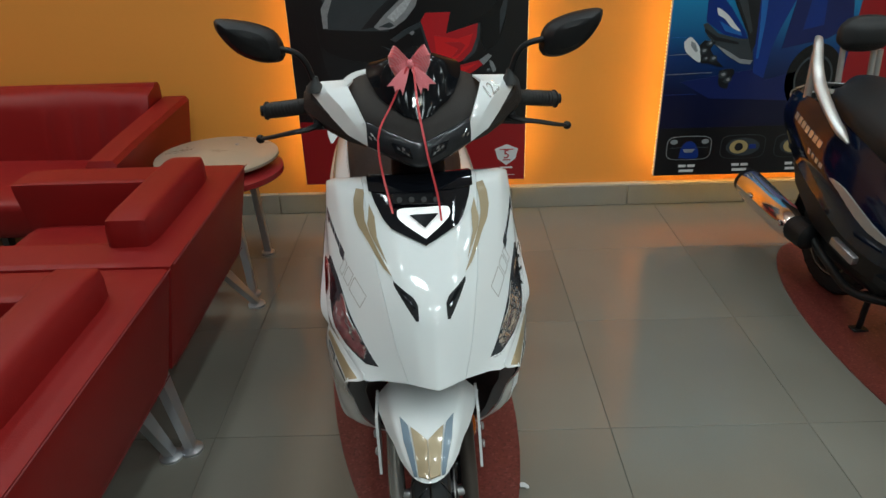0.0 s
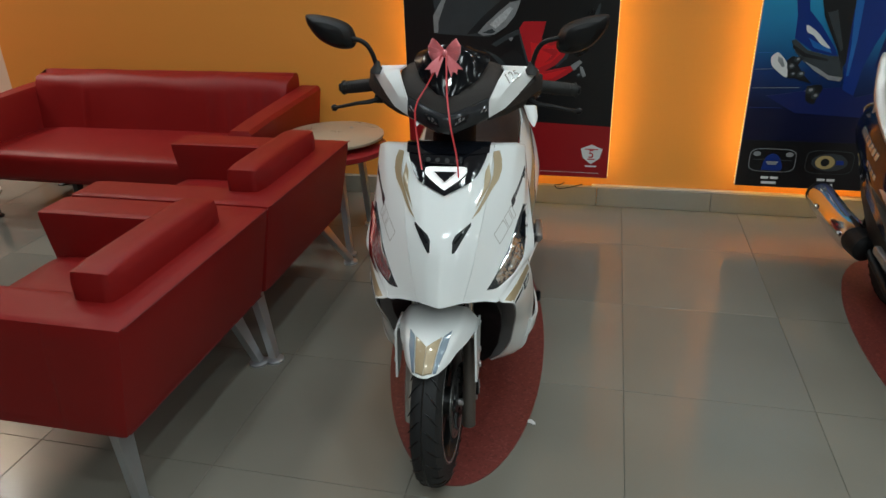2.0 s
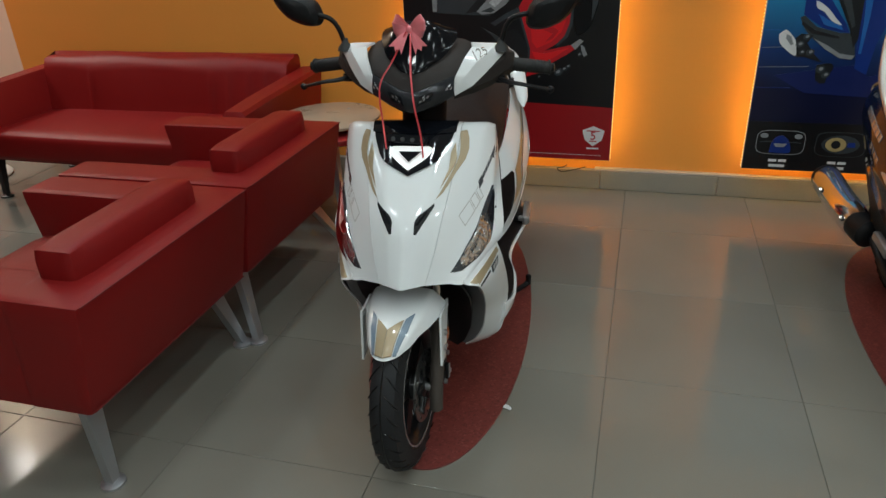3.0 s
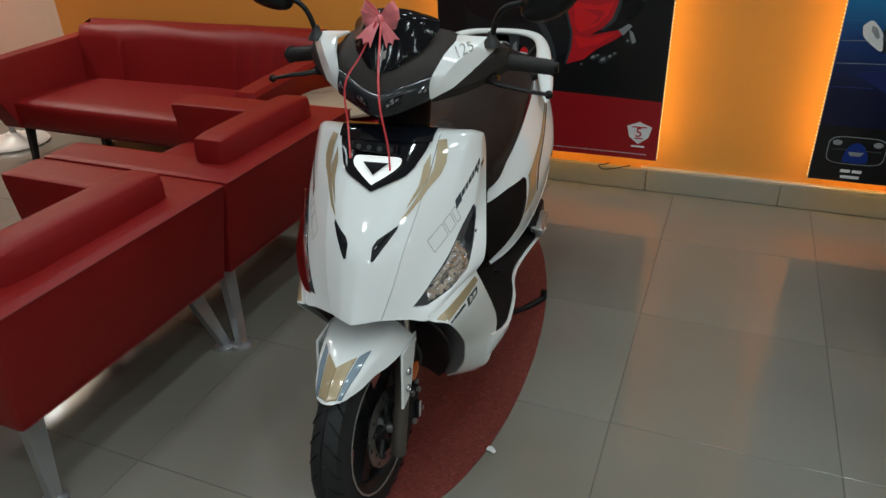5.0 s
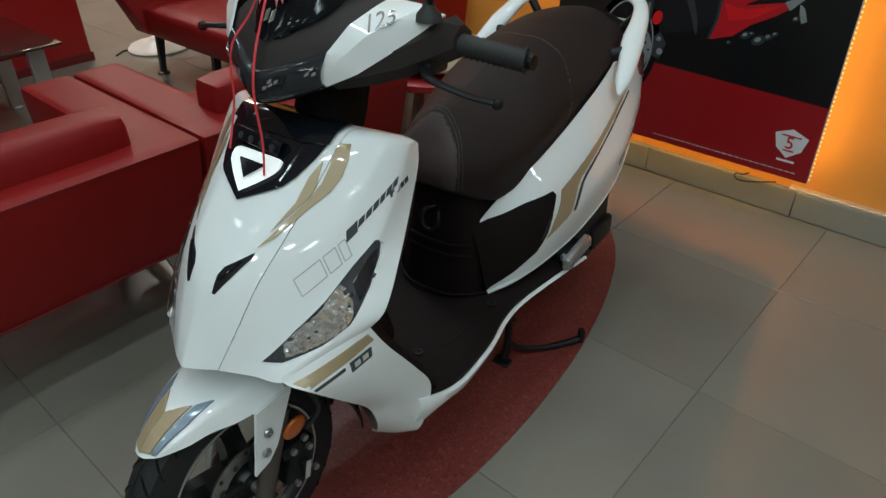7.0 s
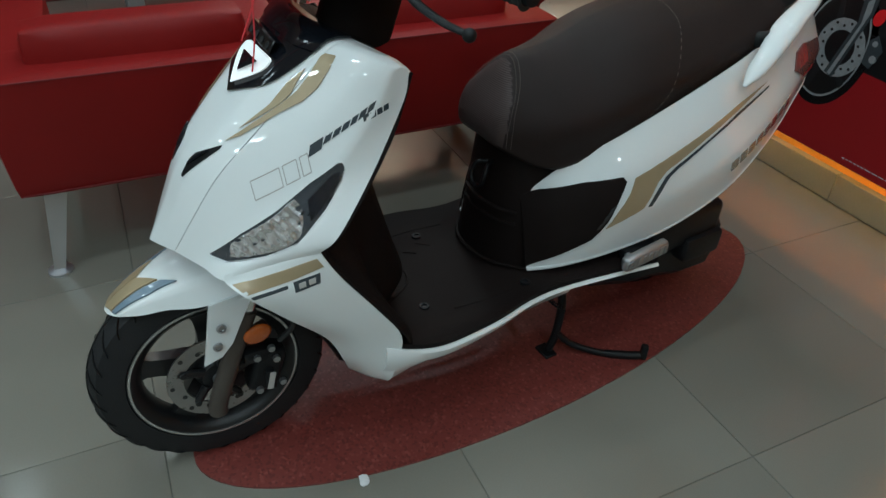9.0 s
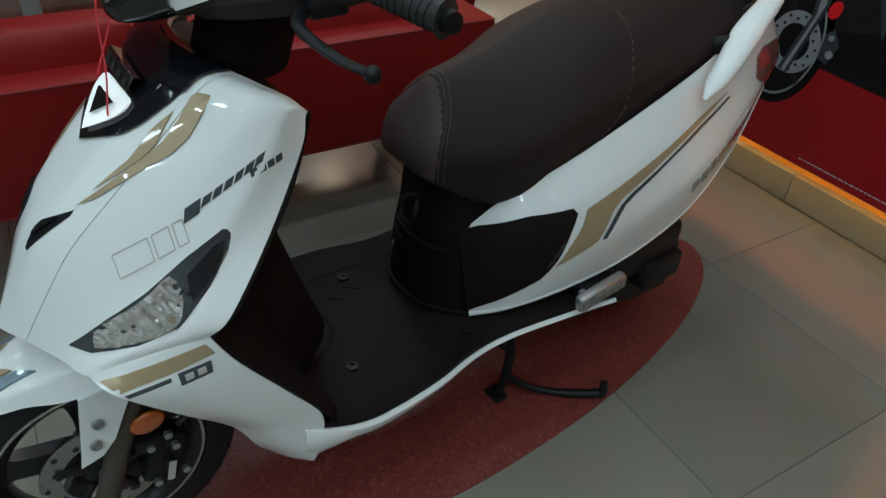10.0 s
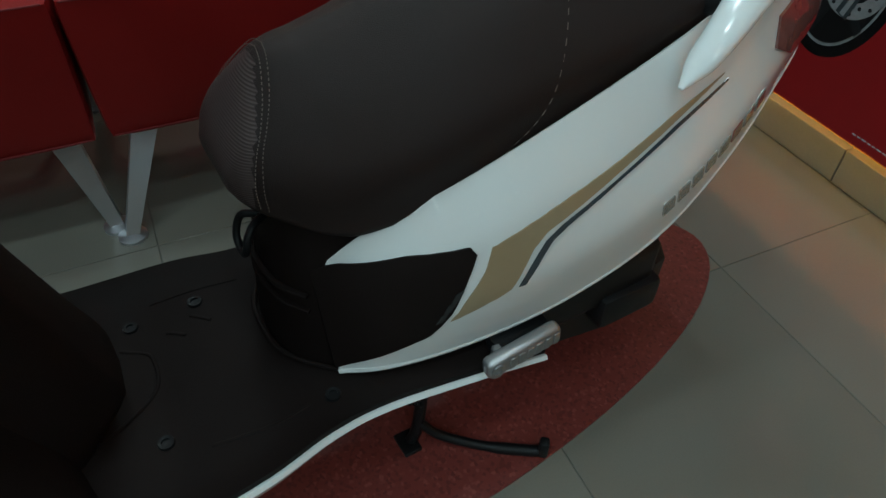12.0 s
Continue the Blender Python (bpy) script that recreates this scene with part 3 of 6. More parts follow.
print_shape(po, 8, [(-0.100, 0.462), (-0.088, 0.458), (-0.03, 0.674), (-0.032, 0.72), (-0.05, 0.70), (-0.048, 0.638)], print_silver)
print_shape(po, 8, ring_shape(0.002, 0.668, 0.026, 20, 0.7, -0.3), print_bright)
print_shape(po, 7, [(0.0, 0.53), (0.03, 0.52), (0.05, 0.58), (0.02, 0.62), (0.0, 0.60)], print_grey)
print_shape(po, 8, ring_shape(0.03, 0.55, 0.012, 12), print_silver)
print_shape(po, 8, ring_shape(0.02, 0.595, 0.009, 12), print_silver)
# the shield in the corner
print_shape(po, 2, [(0.503, 0.362), (0.558, 0.385), (0.615, 0.362), (0.602, 0.312), (0.558, 0.278), (0.516, 0.312)], print_white)
rand = random.Random(4)
x = 0.06
while x < 0.60:
    w = rand.uniform(0.006, 0.022)
    print_shape(po, 1, [(x, 0.228), (x + w, 0.228), (x + w, 0.2312), (x, 0.2312)], print_pale, "small_print")
    x += w + 0.005
print_shape(po, 2, [(0.528, 0.263), (0.588, 0.263), (0.588, 0.271), (0.528, 0.271)], print_white, "small_print")
print_shape(po, 3, [(0.525, 0.357), (0.592, 0.357), (0.592, 0.362), (0.525, 0.362)], print_red, "small_print")
print_shape(po, 3, [(0.54, 0.303), (0.577, 0.303), (0.577, 0.308), (0.54, 0.308)], print_red, "small_print")


def lettering(text, size, m, parent, matrix, depth=0.0006, name="lettering", slant=0.0):
    """Raised letters in the built-in face, as a mesh."""
    data = bpy.data.curves.new(name, "FONT")
    data.body, data.size, data.extrude, data.align_x, data.align_y, data.shear = text, size, depth, "CENTER", "CENTER", slant
    ob = new(name, data)
    graph = bpy.context.evaluated_depsgraph_get()
    mesh = bpy.data.meshes.new_from_object(ob.evaluated_get(graph))
    bpy.data.objects.remove(ob)
    mesh.transform(matrix)
    mesh.materials.clear()
    mesh.materials.append(m)
    made = new(name, mesh)
    made.parent = parent
    return made


lettering("5", 0.062, print_red, po, Matrix.Translation((0.558 - po.location.x, -0.0026, 0.333 - po.location.z)) @ Euler((radians(90), 0, 0)).to_matrix().to_4x4(), name="number")

po = poster(1.283, 2.45, 0.2, 1.75, "backlit blue poster of a scooter over two feature pictures")
print_shape(po, 0, [(1.285, 0.202), (2.448, 0.202), (2.448, 1.748), (1.285, 1.748)], poster_blue)
print_shape(po, 1, [(1.285, 0.202), (2.448, 0.202), (2.448, 0.44), (1.285, 0.44)], poster_black)
print_shape(po, 2, [(2.1, 0.62), (2.448, 0.62), (2.448, 1.748), (2.16, 1.748)], poster_red)
print_shape(po, 3, [(1.40, 1.2), (1.438, 1.026), (1.442, 0.928), (1.461, 0.915), (1.527, 0.871), (1.601, 0.854), (1.637, 0.848), (1.619, 0.886), (1.545, 0.986), (1.485, 1.05), (1.46, 1.2)], print_blue)
print_shape(po, 4, [(1.50, 0.93), (1.53, 0.885), (1.61, 0.862), (1.60, 0.88), (1.545, 0.905)], print_sky)
print_shape(po, 5, curve_shape([(1.481, 0.986), (1.499, 0.98), (1.539, 0.95), (1.573, 0.912), (1.601, 0.882), (1.558, 0.9), (1.522, 0.938), (1.49, 0.956)], 3), print_white)
print_shape(po, 4, [(1.429, 0.916), (1.448, 0.923), (1.502, 0.876), (1.602, 0.849), (1.654, 0.848), (1.667, 0.81), (1.678, 0.746), (1.656, 0.734), (1.619, 0.742), (1.564, 0.787), (1.498, 0.821), (1.456, 0.865)], print_grey)
print_shape(po, 5, [(1.44, 0.90), (1.50, 0.86), (1.60, 0.835), (1.60, 0.825), (1.49, 0.845), (1.44, 0.885)], print_dark)
print_shape(po, 6, [(1.498, 0.826), (1.563, 0.794), (1.616, 0.76), (1.677, 0.752), (1.668, 0.734), (1.619, 0.74), (1.553, 0.779)], print_silver)
print_shape(po, 5, [(1.50, 1.2), (1.551, 1.022), (1.584, 0.961), (1.633, 0.873), (1.664, 0.785), (1.677, 0.823), (1.668, 1.019), (1.67, 1.2)], print_dark)
print_shape(po, 6, [(1.56, 1.04), (1.60, 0.96), (1.645, 0.87), (1.655, 0.88), (1.625, 0.97), (1.60, 1.05)], print_grey)
print_shape(po, 4, [(1.65, 1.2), (1.672, 0.922), (1.679, 0.785), (1.687, 0.695), (1.739, 0.668), (1.752, 0.796), (1.78, 0.895), (1.83, 1.02), (1.90, 1.2)], print_blue)
print_shape(po, 5, [(1.665, 1.1), (1.685, 0.90), (1.69, 0.76), (1.70, 0.76), (1.705, 0.92), (1.70, 1.1)], print_sky)
print_shape(po, 3, [(1.36, 0.66), (1.68, 0.71), (1.75, 0.66), (1.9, 0.70), (1.9, 0.56), (1.5, 0.58)], print_deep)
print_shape(po, 5, curve_shape([(1.354, 0.842), (1.372, 0.859), (1.389, 0.859), (1.427, 0.815), (1.439, 0.763), (1.428, 0.75), (1.382, 0.784), (1.361, 0.808)], 3), print_white)
print_shape(po, 6, [(1.385, 0.845), (1.405, 0.835), (1.42, 0.80), (1.41, 0.795), (1.385, 0.825)], print_silver)
print_shape(po, 5, [(1.425, 0.827), (1.446, 0.847), (1.496, 0.839), (1.476, 0.806), (1.507, 0.762), (1.549, 0.722), (1.524, 0.728), (1.473, 0.744), (1.441, 0.745)], print_dark)
for x, z, r in ((1.447, 0.80, 0.014), (1.47, 0.832, 0.012), (1.495, 0.765, 0.014), (1.46, 0.765, 0.01), (1.55, 0.69, 0.016), (1.575, 0.665, 0.014)):
    print_shape(po, 6, ring_shape(x, z, r, 16, 1.3, 0.4), print_grey)
    print_shape(po, 7, ring_shape(x + 0.002, z + 0.002, 0.45 * r, 10, 1.3, 0.4), print_silver)
print_shape(po, 4, curve_shape([(1.532, 0.709), (1.587, 0.717), (1.602, 0.696), (1.584, 0.656), (1.576, 0.625), (1.537, 0.643)], 3), print_dark)
print_shape(po, 3, ring_shape(1.97, 0.66, 0.16, 40, 0.8), print_night)
print_shape(po, 4, ring_shape(1.97, 0.66, 0.11, 36, 0.8), print_grey)
print_shape(po, 5, ring_shape(1.97, 0.66, 0.10, 36, 0.8), print_night)
print_shape(po, 4, [(1.80, 0.80), (1.83, 1.02), (1.90, 1.2), (2.05, 1.2), (2.10, 0.9), (2.0, 0.84)], print_deep)
print_shape(po, 5, [(1.88, 0.88), (1.90, 1.05), (1.96, 1.08), (1.97, 0.90)], print_blue)
print_shape(po, 2, [(1.29, 0.695), (1.50, 0.70), (1.50, 0.702), (1.29, 0.697)], print_silver)
print_shape(po, 2, [(1.29, 0.86), (1.36, 0.861), (1.36, 0.863), (1.29, 0.862)], print_sky)
print_shape(po, 2, [(1.29, 0.60), (1.44, 0.602), (1.44, 0.604), (1.29, 0.602)], print_blue)
print_shape(po, 2, [(1.29, 0.783), (1.43, 0.788), (1.43, 0.79), (1.29, 0.785)], print_silver)
for cx in (1.44, 1.70, 1.96, 2.22):
    frame_ring = [(cx + 0.108 * abs(math.cos(a)) ** 0.45 * (1 if math.cos(a) > 0 else -1), 0.34 + 0.06 * abs(math.sin(a)) ** 0.45 * (1 if math.sin(a) > 0 else -1)) for a in np.linspace(0, 2 * math.pi, 40, endpoint=False)]
    inner = [(cx + (x - cx) * 0.97, 0.34 + (z - 0.34) * 0.95) for x, z in frame_ring]
    print_shape(po, 2, frame_ring, print_silver if cx < 1.6 else print_grey, "picture_frame")
    print_shape(po, 3, inner, poster_black, "picture")
    if cx < 1.6:
        print_shape(po, 4, curve_shape([(cx - 0.045, 0.29), (cx - 0.035, 0.35), (cx, 0.375), (cx + 0.035, 0.35), (cx + 0.045, 0.29)], 4), print_blue, "picture")
        print_shape(po, 5, [(cx - 0.03, 0.335), (cx + 0.03, 0.335), (cx + 0.018, 0.318), (cx - 0.018, 0.318)], print_silver, "picture")
        for s in (-1, 1):
            print_shape(po, 5, ring_shape(cx + s * 0.075, 0.372, 0.012, 14, 1.5), print_silver, "picture")
            print_shape(po, 5, [(cx + s * 0.03, 0.346), (cx + s * 0.09, 0.343), (cx + s * 0.09, 0.339), (cx + s * 0.03, 0.342)], print_grey, "picture")
    else:
        print_shape(po, 4, ring_shape(cx, 0.34, 0.045, 30, 1.8), print_grey, "picture")
        print_shape(po, 5, ring_shape(cx - 0.02, 0.34, 0.034, 24, 1.3), print_gold, "picture")
        print_shape(po, 6, ring_shape(cx - 0.02, 0.34, 0.02, 24, 1.0), print_dark, "picture")
        print_shape(po, 6, [(cx + 0.03, 0.33), (cx + 0.065, 0.33), (cx + 0.06, 0.352), (cx + 0.03, 0.352)], print_blue, "picture")
    for z, n in ((0.243, 2), (0.217, 1)):
        for k in range(n):
            wd = 0.036 if n == 2 else 0.07
            x = cx - (n * wd + (n - 1) * 0.008) / 2 + k * (wd + 0.008)
            print_shape(po, 3, [(x, z), (x + wd, z), (x + wd, z + 0.013), (x, z + 0.013)], print_white, "caption")

wire = tagged(mesh_object("cable", tube(spline([(0.42, 3.66, 0.13), (0.40, 3.65, 0.121), (0.37, 3.655, 0.112), (0.39, 3.64, 0.10), (0.44, 3.645, 0.105), (0.52, 3.672, 0.12)], 6), 0.003, 6), black_rubber), "thin black wire looping over the skirting", "cable")
scrap = bmesh.new()
bmesh.ops.create_icosphere(scrap, subdivisions=2, radius=0.016)
for v in scrap.verts:
    v.co *= 0.6 + 0.8 * noise.noise(v.co * 60 + Vector((3, 1, 2)))
    v.co.z *= 0.4
bmesh.ops.translate(scrap, verts=scrap.verts, vec=(0.455, 1.742, 0.0045))
tagged(mesh_object("paper_scrap", scrap, print_white, 20), "small crumpled scrap of white paper on the floor", "paper scrap")

# ---- the white scooter ----
white_paint = material("white_paint", (0.78, 0.80, 0.80), 0.4, vary=0.02, scale=3, coat=1.0, rough_vary=0.05, spec=0.2, coat_rough=0.012)
brown_plastic = material("brown_plastic", (0.0110, 0.0074, 0.0068), 0.57, vary=0.3, scale=12, bump=0.5, fine=700, spec=0.10)
# brown plastic with the ceiling light on the cowl put into its colour
lit_cowl_brown = material("lit_cowl_brown", (0.030, 0.025, 0.023), 0.55, vary=0.2, scale=12, bump=0.5, fine=700, spec=0.2)
black_gloss = material("black_gloss", (0.006, 0.007, 0.010), 0.07, vary=0.1, coat=0.25, spec=0.35)
visor_black = material("visor_black", (0.006, 0.0065, 0.008), 0.10, vary=0.1, spec=0.16)
black_plastic = material("black_plastic", (0.008, 0.008, 0.009), 0.42, vary=0.15, bump=0.3, fine=500, spec=0.25)
inner_grey = material("inner_grey", (0.17, 0.17, 0.175), 0.5, vary=0.15, bump=0.3, fine=400)
tyre_rubber = material("tyre_rubber", (0.017, 0.017, 0.018), 0.6, vary=0.25, scale=20, bump=0.4, fine=300, spec=0.25)
rim_black = material("rim_black", (0.016, 0.016, 0.017), 0.32, metal=0.3, vary=0.1)
chrome = material("chrome", (0.75, 0.75, 0.76), 0.1, metal=1.0, vary=0.05)
chrome_dark = material("chrome_dark", (0.12, 0.12, 0.125), 0.12, metal=1.0, vary=0.08)
cast_metal = material("cast_metal", (0.42, 0.42, 0.43), 0.35, metal=0.9, vary=0.2, scale=25, bump=0.3, fine=250)
fork_brown = material("fork_brown", (0.085, 0.07, 0.06), 0.4, metal=0.4, vary=0.12)
disc_steel = material("disc_steel", (0.34, 0.33, 0.32), 0.28, metal=0.95, vary=0.15, scale=30)
gold_decal = material("gold_decal", (0.37, 0.285, 0.17), 0.3, metal=0.12, vary=0.08, coat=0.8)
line_decal = material("line_decal", (0.045, 0.055, 0.065), 0.25, vary=0.08, coat=0.8)
blue_decal = material("blue_decal", (0.17, 0.23, 0.29), 0.25, vary=0.08, coat=0.8)
grey_decal = material("grey_decal", (0.45, 0.43, 0.41), 0.25, vary=0.08, coat=0.8)
silver_badge = material("silver_badge", (0.5, 0.49, 0.47), 0.22, metal=0.7, vary=0.1)
amber = material("amber", (0.40, 0.085, 0.010), 0.14, vary=0.3, scale=300, coat=0.8)
tail_red = material("tail_red", (0.24, 0.09, 0.08), 0.1, vary=0.25, scale=60, coat=0.9)
lamp_housing = material("lamp_housing", (0.03, 0.032, 0.036), 0.25, vary=0.2, scale=40)
lens_clear = glass("lens_clear", (1.0, 1.0, 1.0), 0.0, 1.12)
smoke_lens = material("smoke_lens", (0.022, 0.023, 0.026), 0.10, vary=0.5, scale=45, spec=0.35)
lamp_chrome = material("lamp_chrome", (0.42, 0.42, 0.44), 0.22, metal=0.8, vary=0.6, scale=120)
reflector = material("reflector", (0.8, 0.81, 0.83), 0.12, metal=0.95, vary=0.15, scale=60)
# a weak glow added to the emblem keeps it white
emblem_white = glow("emblem_white", (0.95, 0.95, 0.95), 0.35)
thread = material("thread", (0.16, 0.13, 0.11), 0.7)
ribbon_pink = material("ribbon_pink", (0.85, 0.17, 0.2), 0.32, vary=0.12, scale=60)
def striped_ribbon(m):
    """Woven ribbon with pale stripes."""
    t = m.node_tree
    b = t.nodes["Principled BSDF"]
    place, wave, mix = t.nodes.new("ShaderNodeTexCoord"), t.nodes.new("ShaderNodeTexWave"), t.nodes.new("ShaderNodeMix")
    wave.bands_direction = "DIAGONAL"
    wave.inputs["Scale"].default_value, wave.inputs["Distortion"].default_value = 95, 2.5
    mix.data_type = "RGBA"
    t.links.new(place.outputs["Object"], wave.inputs["Vector"])
    t.links.new(wave.outputs[0], mix.inputs[0])
    t.links.new(b.inputs["Base Color"].links[0].from_socket, mix.inputs[6])
    mix.inputs[7].default_value = (0.86, 0.29, 0.32, 1)
    t.links.new(mix.outputs[2], b.inputs["Base Color"])
    b.inputs["Sheen Weight"].default_value = 0.3


striped_ribbon(ribbon_pink)
ribbon_red = material("ribbon_red", (0.62, 0.05, 0.06), 0.35, vary=0.1)


def seat_leather():
    """Dark brown seat vinyl with a fine cross-hatched grain."""
    m = material("seat_leather", (0.0215, 0.0145, 0.0135), 0.52, vary=0.2, scale=6, bump=0.45, fine=900, spec=0.17)
    return m


def ribbed_leather():
    m = material("ribbed_leather", (0.060, 0.043, 0.041), 0.5, vary=0.1, scale=6, spec=0.25)
    t = m.node_tree
    place, wave, k = t.nodes.new("ShaderNodeTexCoord"), t.nodes.new("ShaderNodeTexWave"), t.nodes.new("ShaderNodeBump")
    wave.bands_direction = "Z"
    wave.inputs["Scale"].default_value = 95
    k.inputs["Strength"].default_value, k.inputs["Distance"].default_value = 0.3, 0.002
    t.links.new(place.outputs["Object"], wave.inputs["Vector"])
    t.links.new(wave.outputs[0], k.inputs["Height"])
    t.links.new(k.outputs[0], t.nodes["Principled BSDF"].inputs["Normal"])
    return m


seat_vinyl, seat_ribbed = seat_leather(), ribbed_leather()

scooter = thing("scooter", 0.2285, 1.505, 0.0, 6.0, "pearl white scooter with gold stripes and brown seat, on its stand", "scooter")
# x: across, to the scooter's own left; y: backwards from the front axle; z: up.


def turned(degrees):
    """A turn about the raked steering axis."""
    a, b = Vector((0, 0.03, 0.23)), Vector((0, 0.40, 1.0))
    return Matrix.Translation(a) @ Matrix.Rotation(radians(degrees), 4, b - a) @ Matrix.Translation(-a)


HEAD = Matrix.Translation((0.005, 0, 0.004)) @ Matrix(((1, 0, 0, 0), (0, 1, 0, 0), (-0.016, 0, 1, 0), (0, 0, 0, 1))) @ turned(-1.0)
FORK = Matrix.Translation((-0.012, 0, 0)) @ turned(-4.5)


def steered(bm):
    """Turns what the handlebar turns: the head with its slight lean, or the fork and wheel."""
    high = sum(v.co.z for v in bm.verts) / len(bm.verts) > 0.8
    bmesh.ops.transform(bm, matrix=HEAD if high else FORK, verts=bm.verts)
    return bm


class Surface:
    """A fine grid of points of a panel, on which shapes are laid by two of the three axes."""

    def __init__(self, grid, drop):
        self.p = np.array(grid).reshape(-1, 3)
        self.drop = drop
        self.keep = [k for k in range(3) if k != drop]

    def at(self, a, b, lift=0.0, sign=1.0):
        d = (self.p[:, self.keep[0]] - a) ** 2 + (self.p[:, self.keep[1]] - b) ** 2
        near = np.argsort(d)[:14]
        w = 1 / (d[near] + 1e-5)
        q = self.p[near]
        m = np.stack([np.ones(14), q[:, self.keep[0]] - a, q[:, self.keep[1]] - b], 1)
        sol = np.linalg.lstsq(m * w[:, None] ** 0.5, q[:, self.drop] * w**0.5, rcond=None)[0]
        n = np.zeros(3)
        n[self.drop], n[self.keep[0]], n[self.keep[1]] = 1, -sol[1], -sol[2]
        n *= sign / np.linalg.norm(n)
        out = np.zeros(3)
        out[self.keep[0]], out[self.keep[1]], out[self.drop] = a, b, sol[0]
        return out + lift * n


def laid(surface, outline, lift, sign, cuts=3, depth=0.0012, limit=0.012):
    """A thin sheet of the given outline that follows a surface."""
    bm = bmesh.new()
    face = bm.faces.new([bm.verts.new((a, b, 0)) for a, b in outline])
    bmesh.ops.triangulate(bm, faces=[face])
    for _ in range(cuts):
        long = [e for e in bm.edges if e.calc_length() > limit]
        if long:
            bmesh.ops.subdivide_edges(bm, edges=long, cuts=1)
            bmesh.ops.triangulate(bm, faces=[f for f in bm.faces if len(f.verts) > 3])
    for v in bm.verts:
        v.co = Vector(surface.at(v.co.x, v.co.y, lift, sign))
    top = bmesh.ops.extrude_face_region(bm, geom=bm.faces[:])
    n = Vector((0, 0, 0))
    n[surface.drop] = -sign * depth
    bmesh.ops.translate(bm, verts=[g for g in top["geom"] if isinstance(g, bmesh.types.BMVert)], vec=n)
    return bm


def flip_x(bm):
    for v in bm.verts:
        v.co.x = -v.co.x
    return bm


# -- front wheel --
def wheel(parent, cy, r, wide, rim_r, steer, side_disc):
    tyre = []
    for k in range(13):
        a = math.pi * k / 12
        tyre.append((rim_r + (r - rim_r) * (0.12 + 0.88 * math.sin(a) ** 0.62), -wide / 2 * math.cos(a) * (1.0 if 2 < k < 10 else 0.86)))
    place = lambda bm: steered(bm) if steer else bm
    wh = part("wheel", place(lathe([(rim_r - 0.006, -0.036), (rim_r + 0.006, -0.04), (rim_r + 0.01, -0.034), (rim_r - 0.012, -0.02), (rim_r - 0.016, 0.0), (rim_r - 0.012, 0.02), (rim_r + 0.01, 0.034), (rim_r + 0.006, 0.04), (rim_r - 0.006, 0.036), (rim_r - 0.022, 0.02), (rim_r - 0.026, 0), (rim_r - 0.022, -0.02)], "x", (0, cy, r), 72, closed=True)), rim_black, parent, "black cast wheel rim")
    part("tyre", place(lathe(tyre, "x", (0, cy, r), 96, closed=True)), tyre_rubber, wh, "black rubber tyre with slanted grooves")
    # slanted grooves of the tread
    grooves = bmesh.new()
    for k in range(30):
        for s in (-1, 1):
            a0 = 2 * math.pi * (k + 0.5 * (s > 0)) / 30
            pts = []
            for j in range(7):
                f = j / 6
                x = s * (0.006 + f * (wide / 2 - 0.012))
                a = a0 + 0.16 * f**1.3 * 1.1
                c = max(-1, min(1, abs(x) / (wide / 2)))
                rr = rim_r + (r - rim_r) * (0.12 + 0.88 * (1 - c * c) ** 0.31) + 0.0006
                pts.append((x, cy + rr * math.cos(a), r + rr * math.sin(a)))
            tube(pts, [0.0006, 0.0016, 0.002, 0.0022, 0.0022, 0.002, 0.001], 4, grooves, True)
    a = np.linspace(0, 2 * math.pi, 97)
    tube(np.stack([0 * a, cy + (r + 0.0005) * np.cos(a), r + (r + 0.0005) * np.sin(a)], 1), 0.0018, 4, grooves, False)
    part("tread_groove", place(grooves), print_night, wh)
    for x in (-0.0385, 0.0385):
        ring = lathe([(rim_r - 0.0005, -0.0015), (rim_r + 0.004, -0.0015), (rim_r + 0.004, 0.0015), (rim_r - 0.0005, 0.0015)], "x", (x, cy, r), 72, closed=True)
        part("rim_edge", place(ring), silver_badge, wh, "bare machined rim edge")
    for k in range(5):
        a = 2 * math.pi * k / 5 + 0.25
        rows = []
        for f in (0.0, 0.3, 0.6, 0.85, 1.0):
            rr = 0.03 + f * (rim_r - 0.05)
            w = 0.026 - 0.010 * f + 0.012 * max(0, f - 0.8) * 5
            t = 0.017 - 0.004 * f
            ca, sa = math.cos(a + 0.10 * f), math.sin(a + 0.10 * f)
            ring = []
            for dx, dw in ((-t, -w), (-t, w), (t, w), (t, -w)):
                ring.append((dx, cy + rr * ca - dw * sa, r + rr * sa + dw * ca))
            rows.append(ring)
        part("spoke", place(skin(rows, closed=True, caps=True)), rim_black, wh)
    part("hub", place(lathe([(0.008, -0.055), (0.03, -0.05), (0.042, -0.03), (0.042, 0.03), (0.03, 0.05), (0.008, 0.055)], "x", (0, cy, r), 32)), rim_black, wh)
    return wh


front_wheel = wheel(scooter, 0.0, 0.232, 0.092, 0.162, True, 1)
disc = lathe([(0.066, 0.046), (0.098, 0.046), (0.098, 0.050), (0.066, 0.050)], "x", (0, 0, 0.232), 48, closed=True)
disc_part = part("brake_disc", steered(disc), disc_steel, front_wheel, "steel brake disc with drilled holes")
for k in range(16):
    a = 2 * math.pi * k / 16
    rr = 0.075 if k % 2 else 0.088
    part("disc_hole", steered(lathe([(0.001, 0.0), (0.0048, 0.0), (0.0048, 0.001), (0.001, 0.001)], "x", (0.0502, rr * math.cos(a), 0.232 + rr * math.sin(a)), 10)), black_rubber, disc_part)
carrier = bmesh.new()
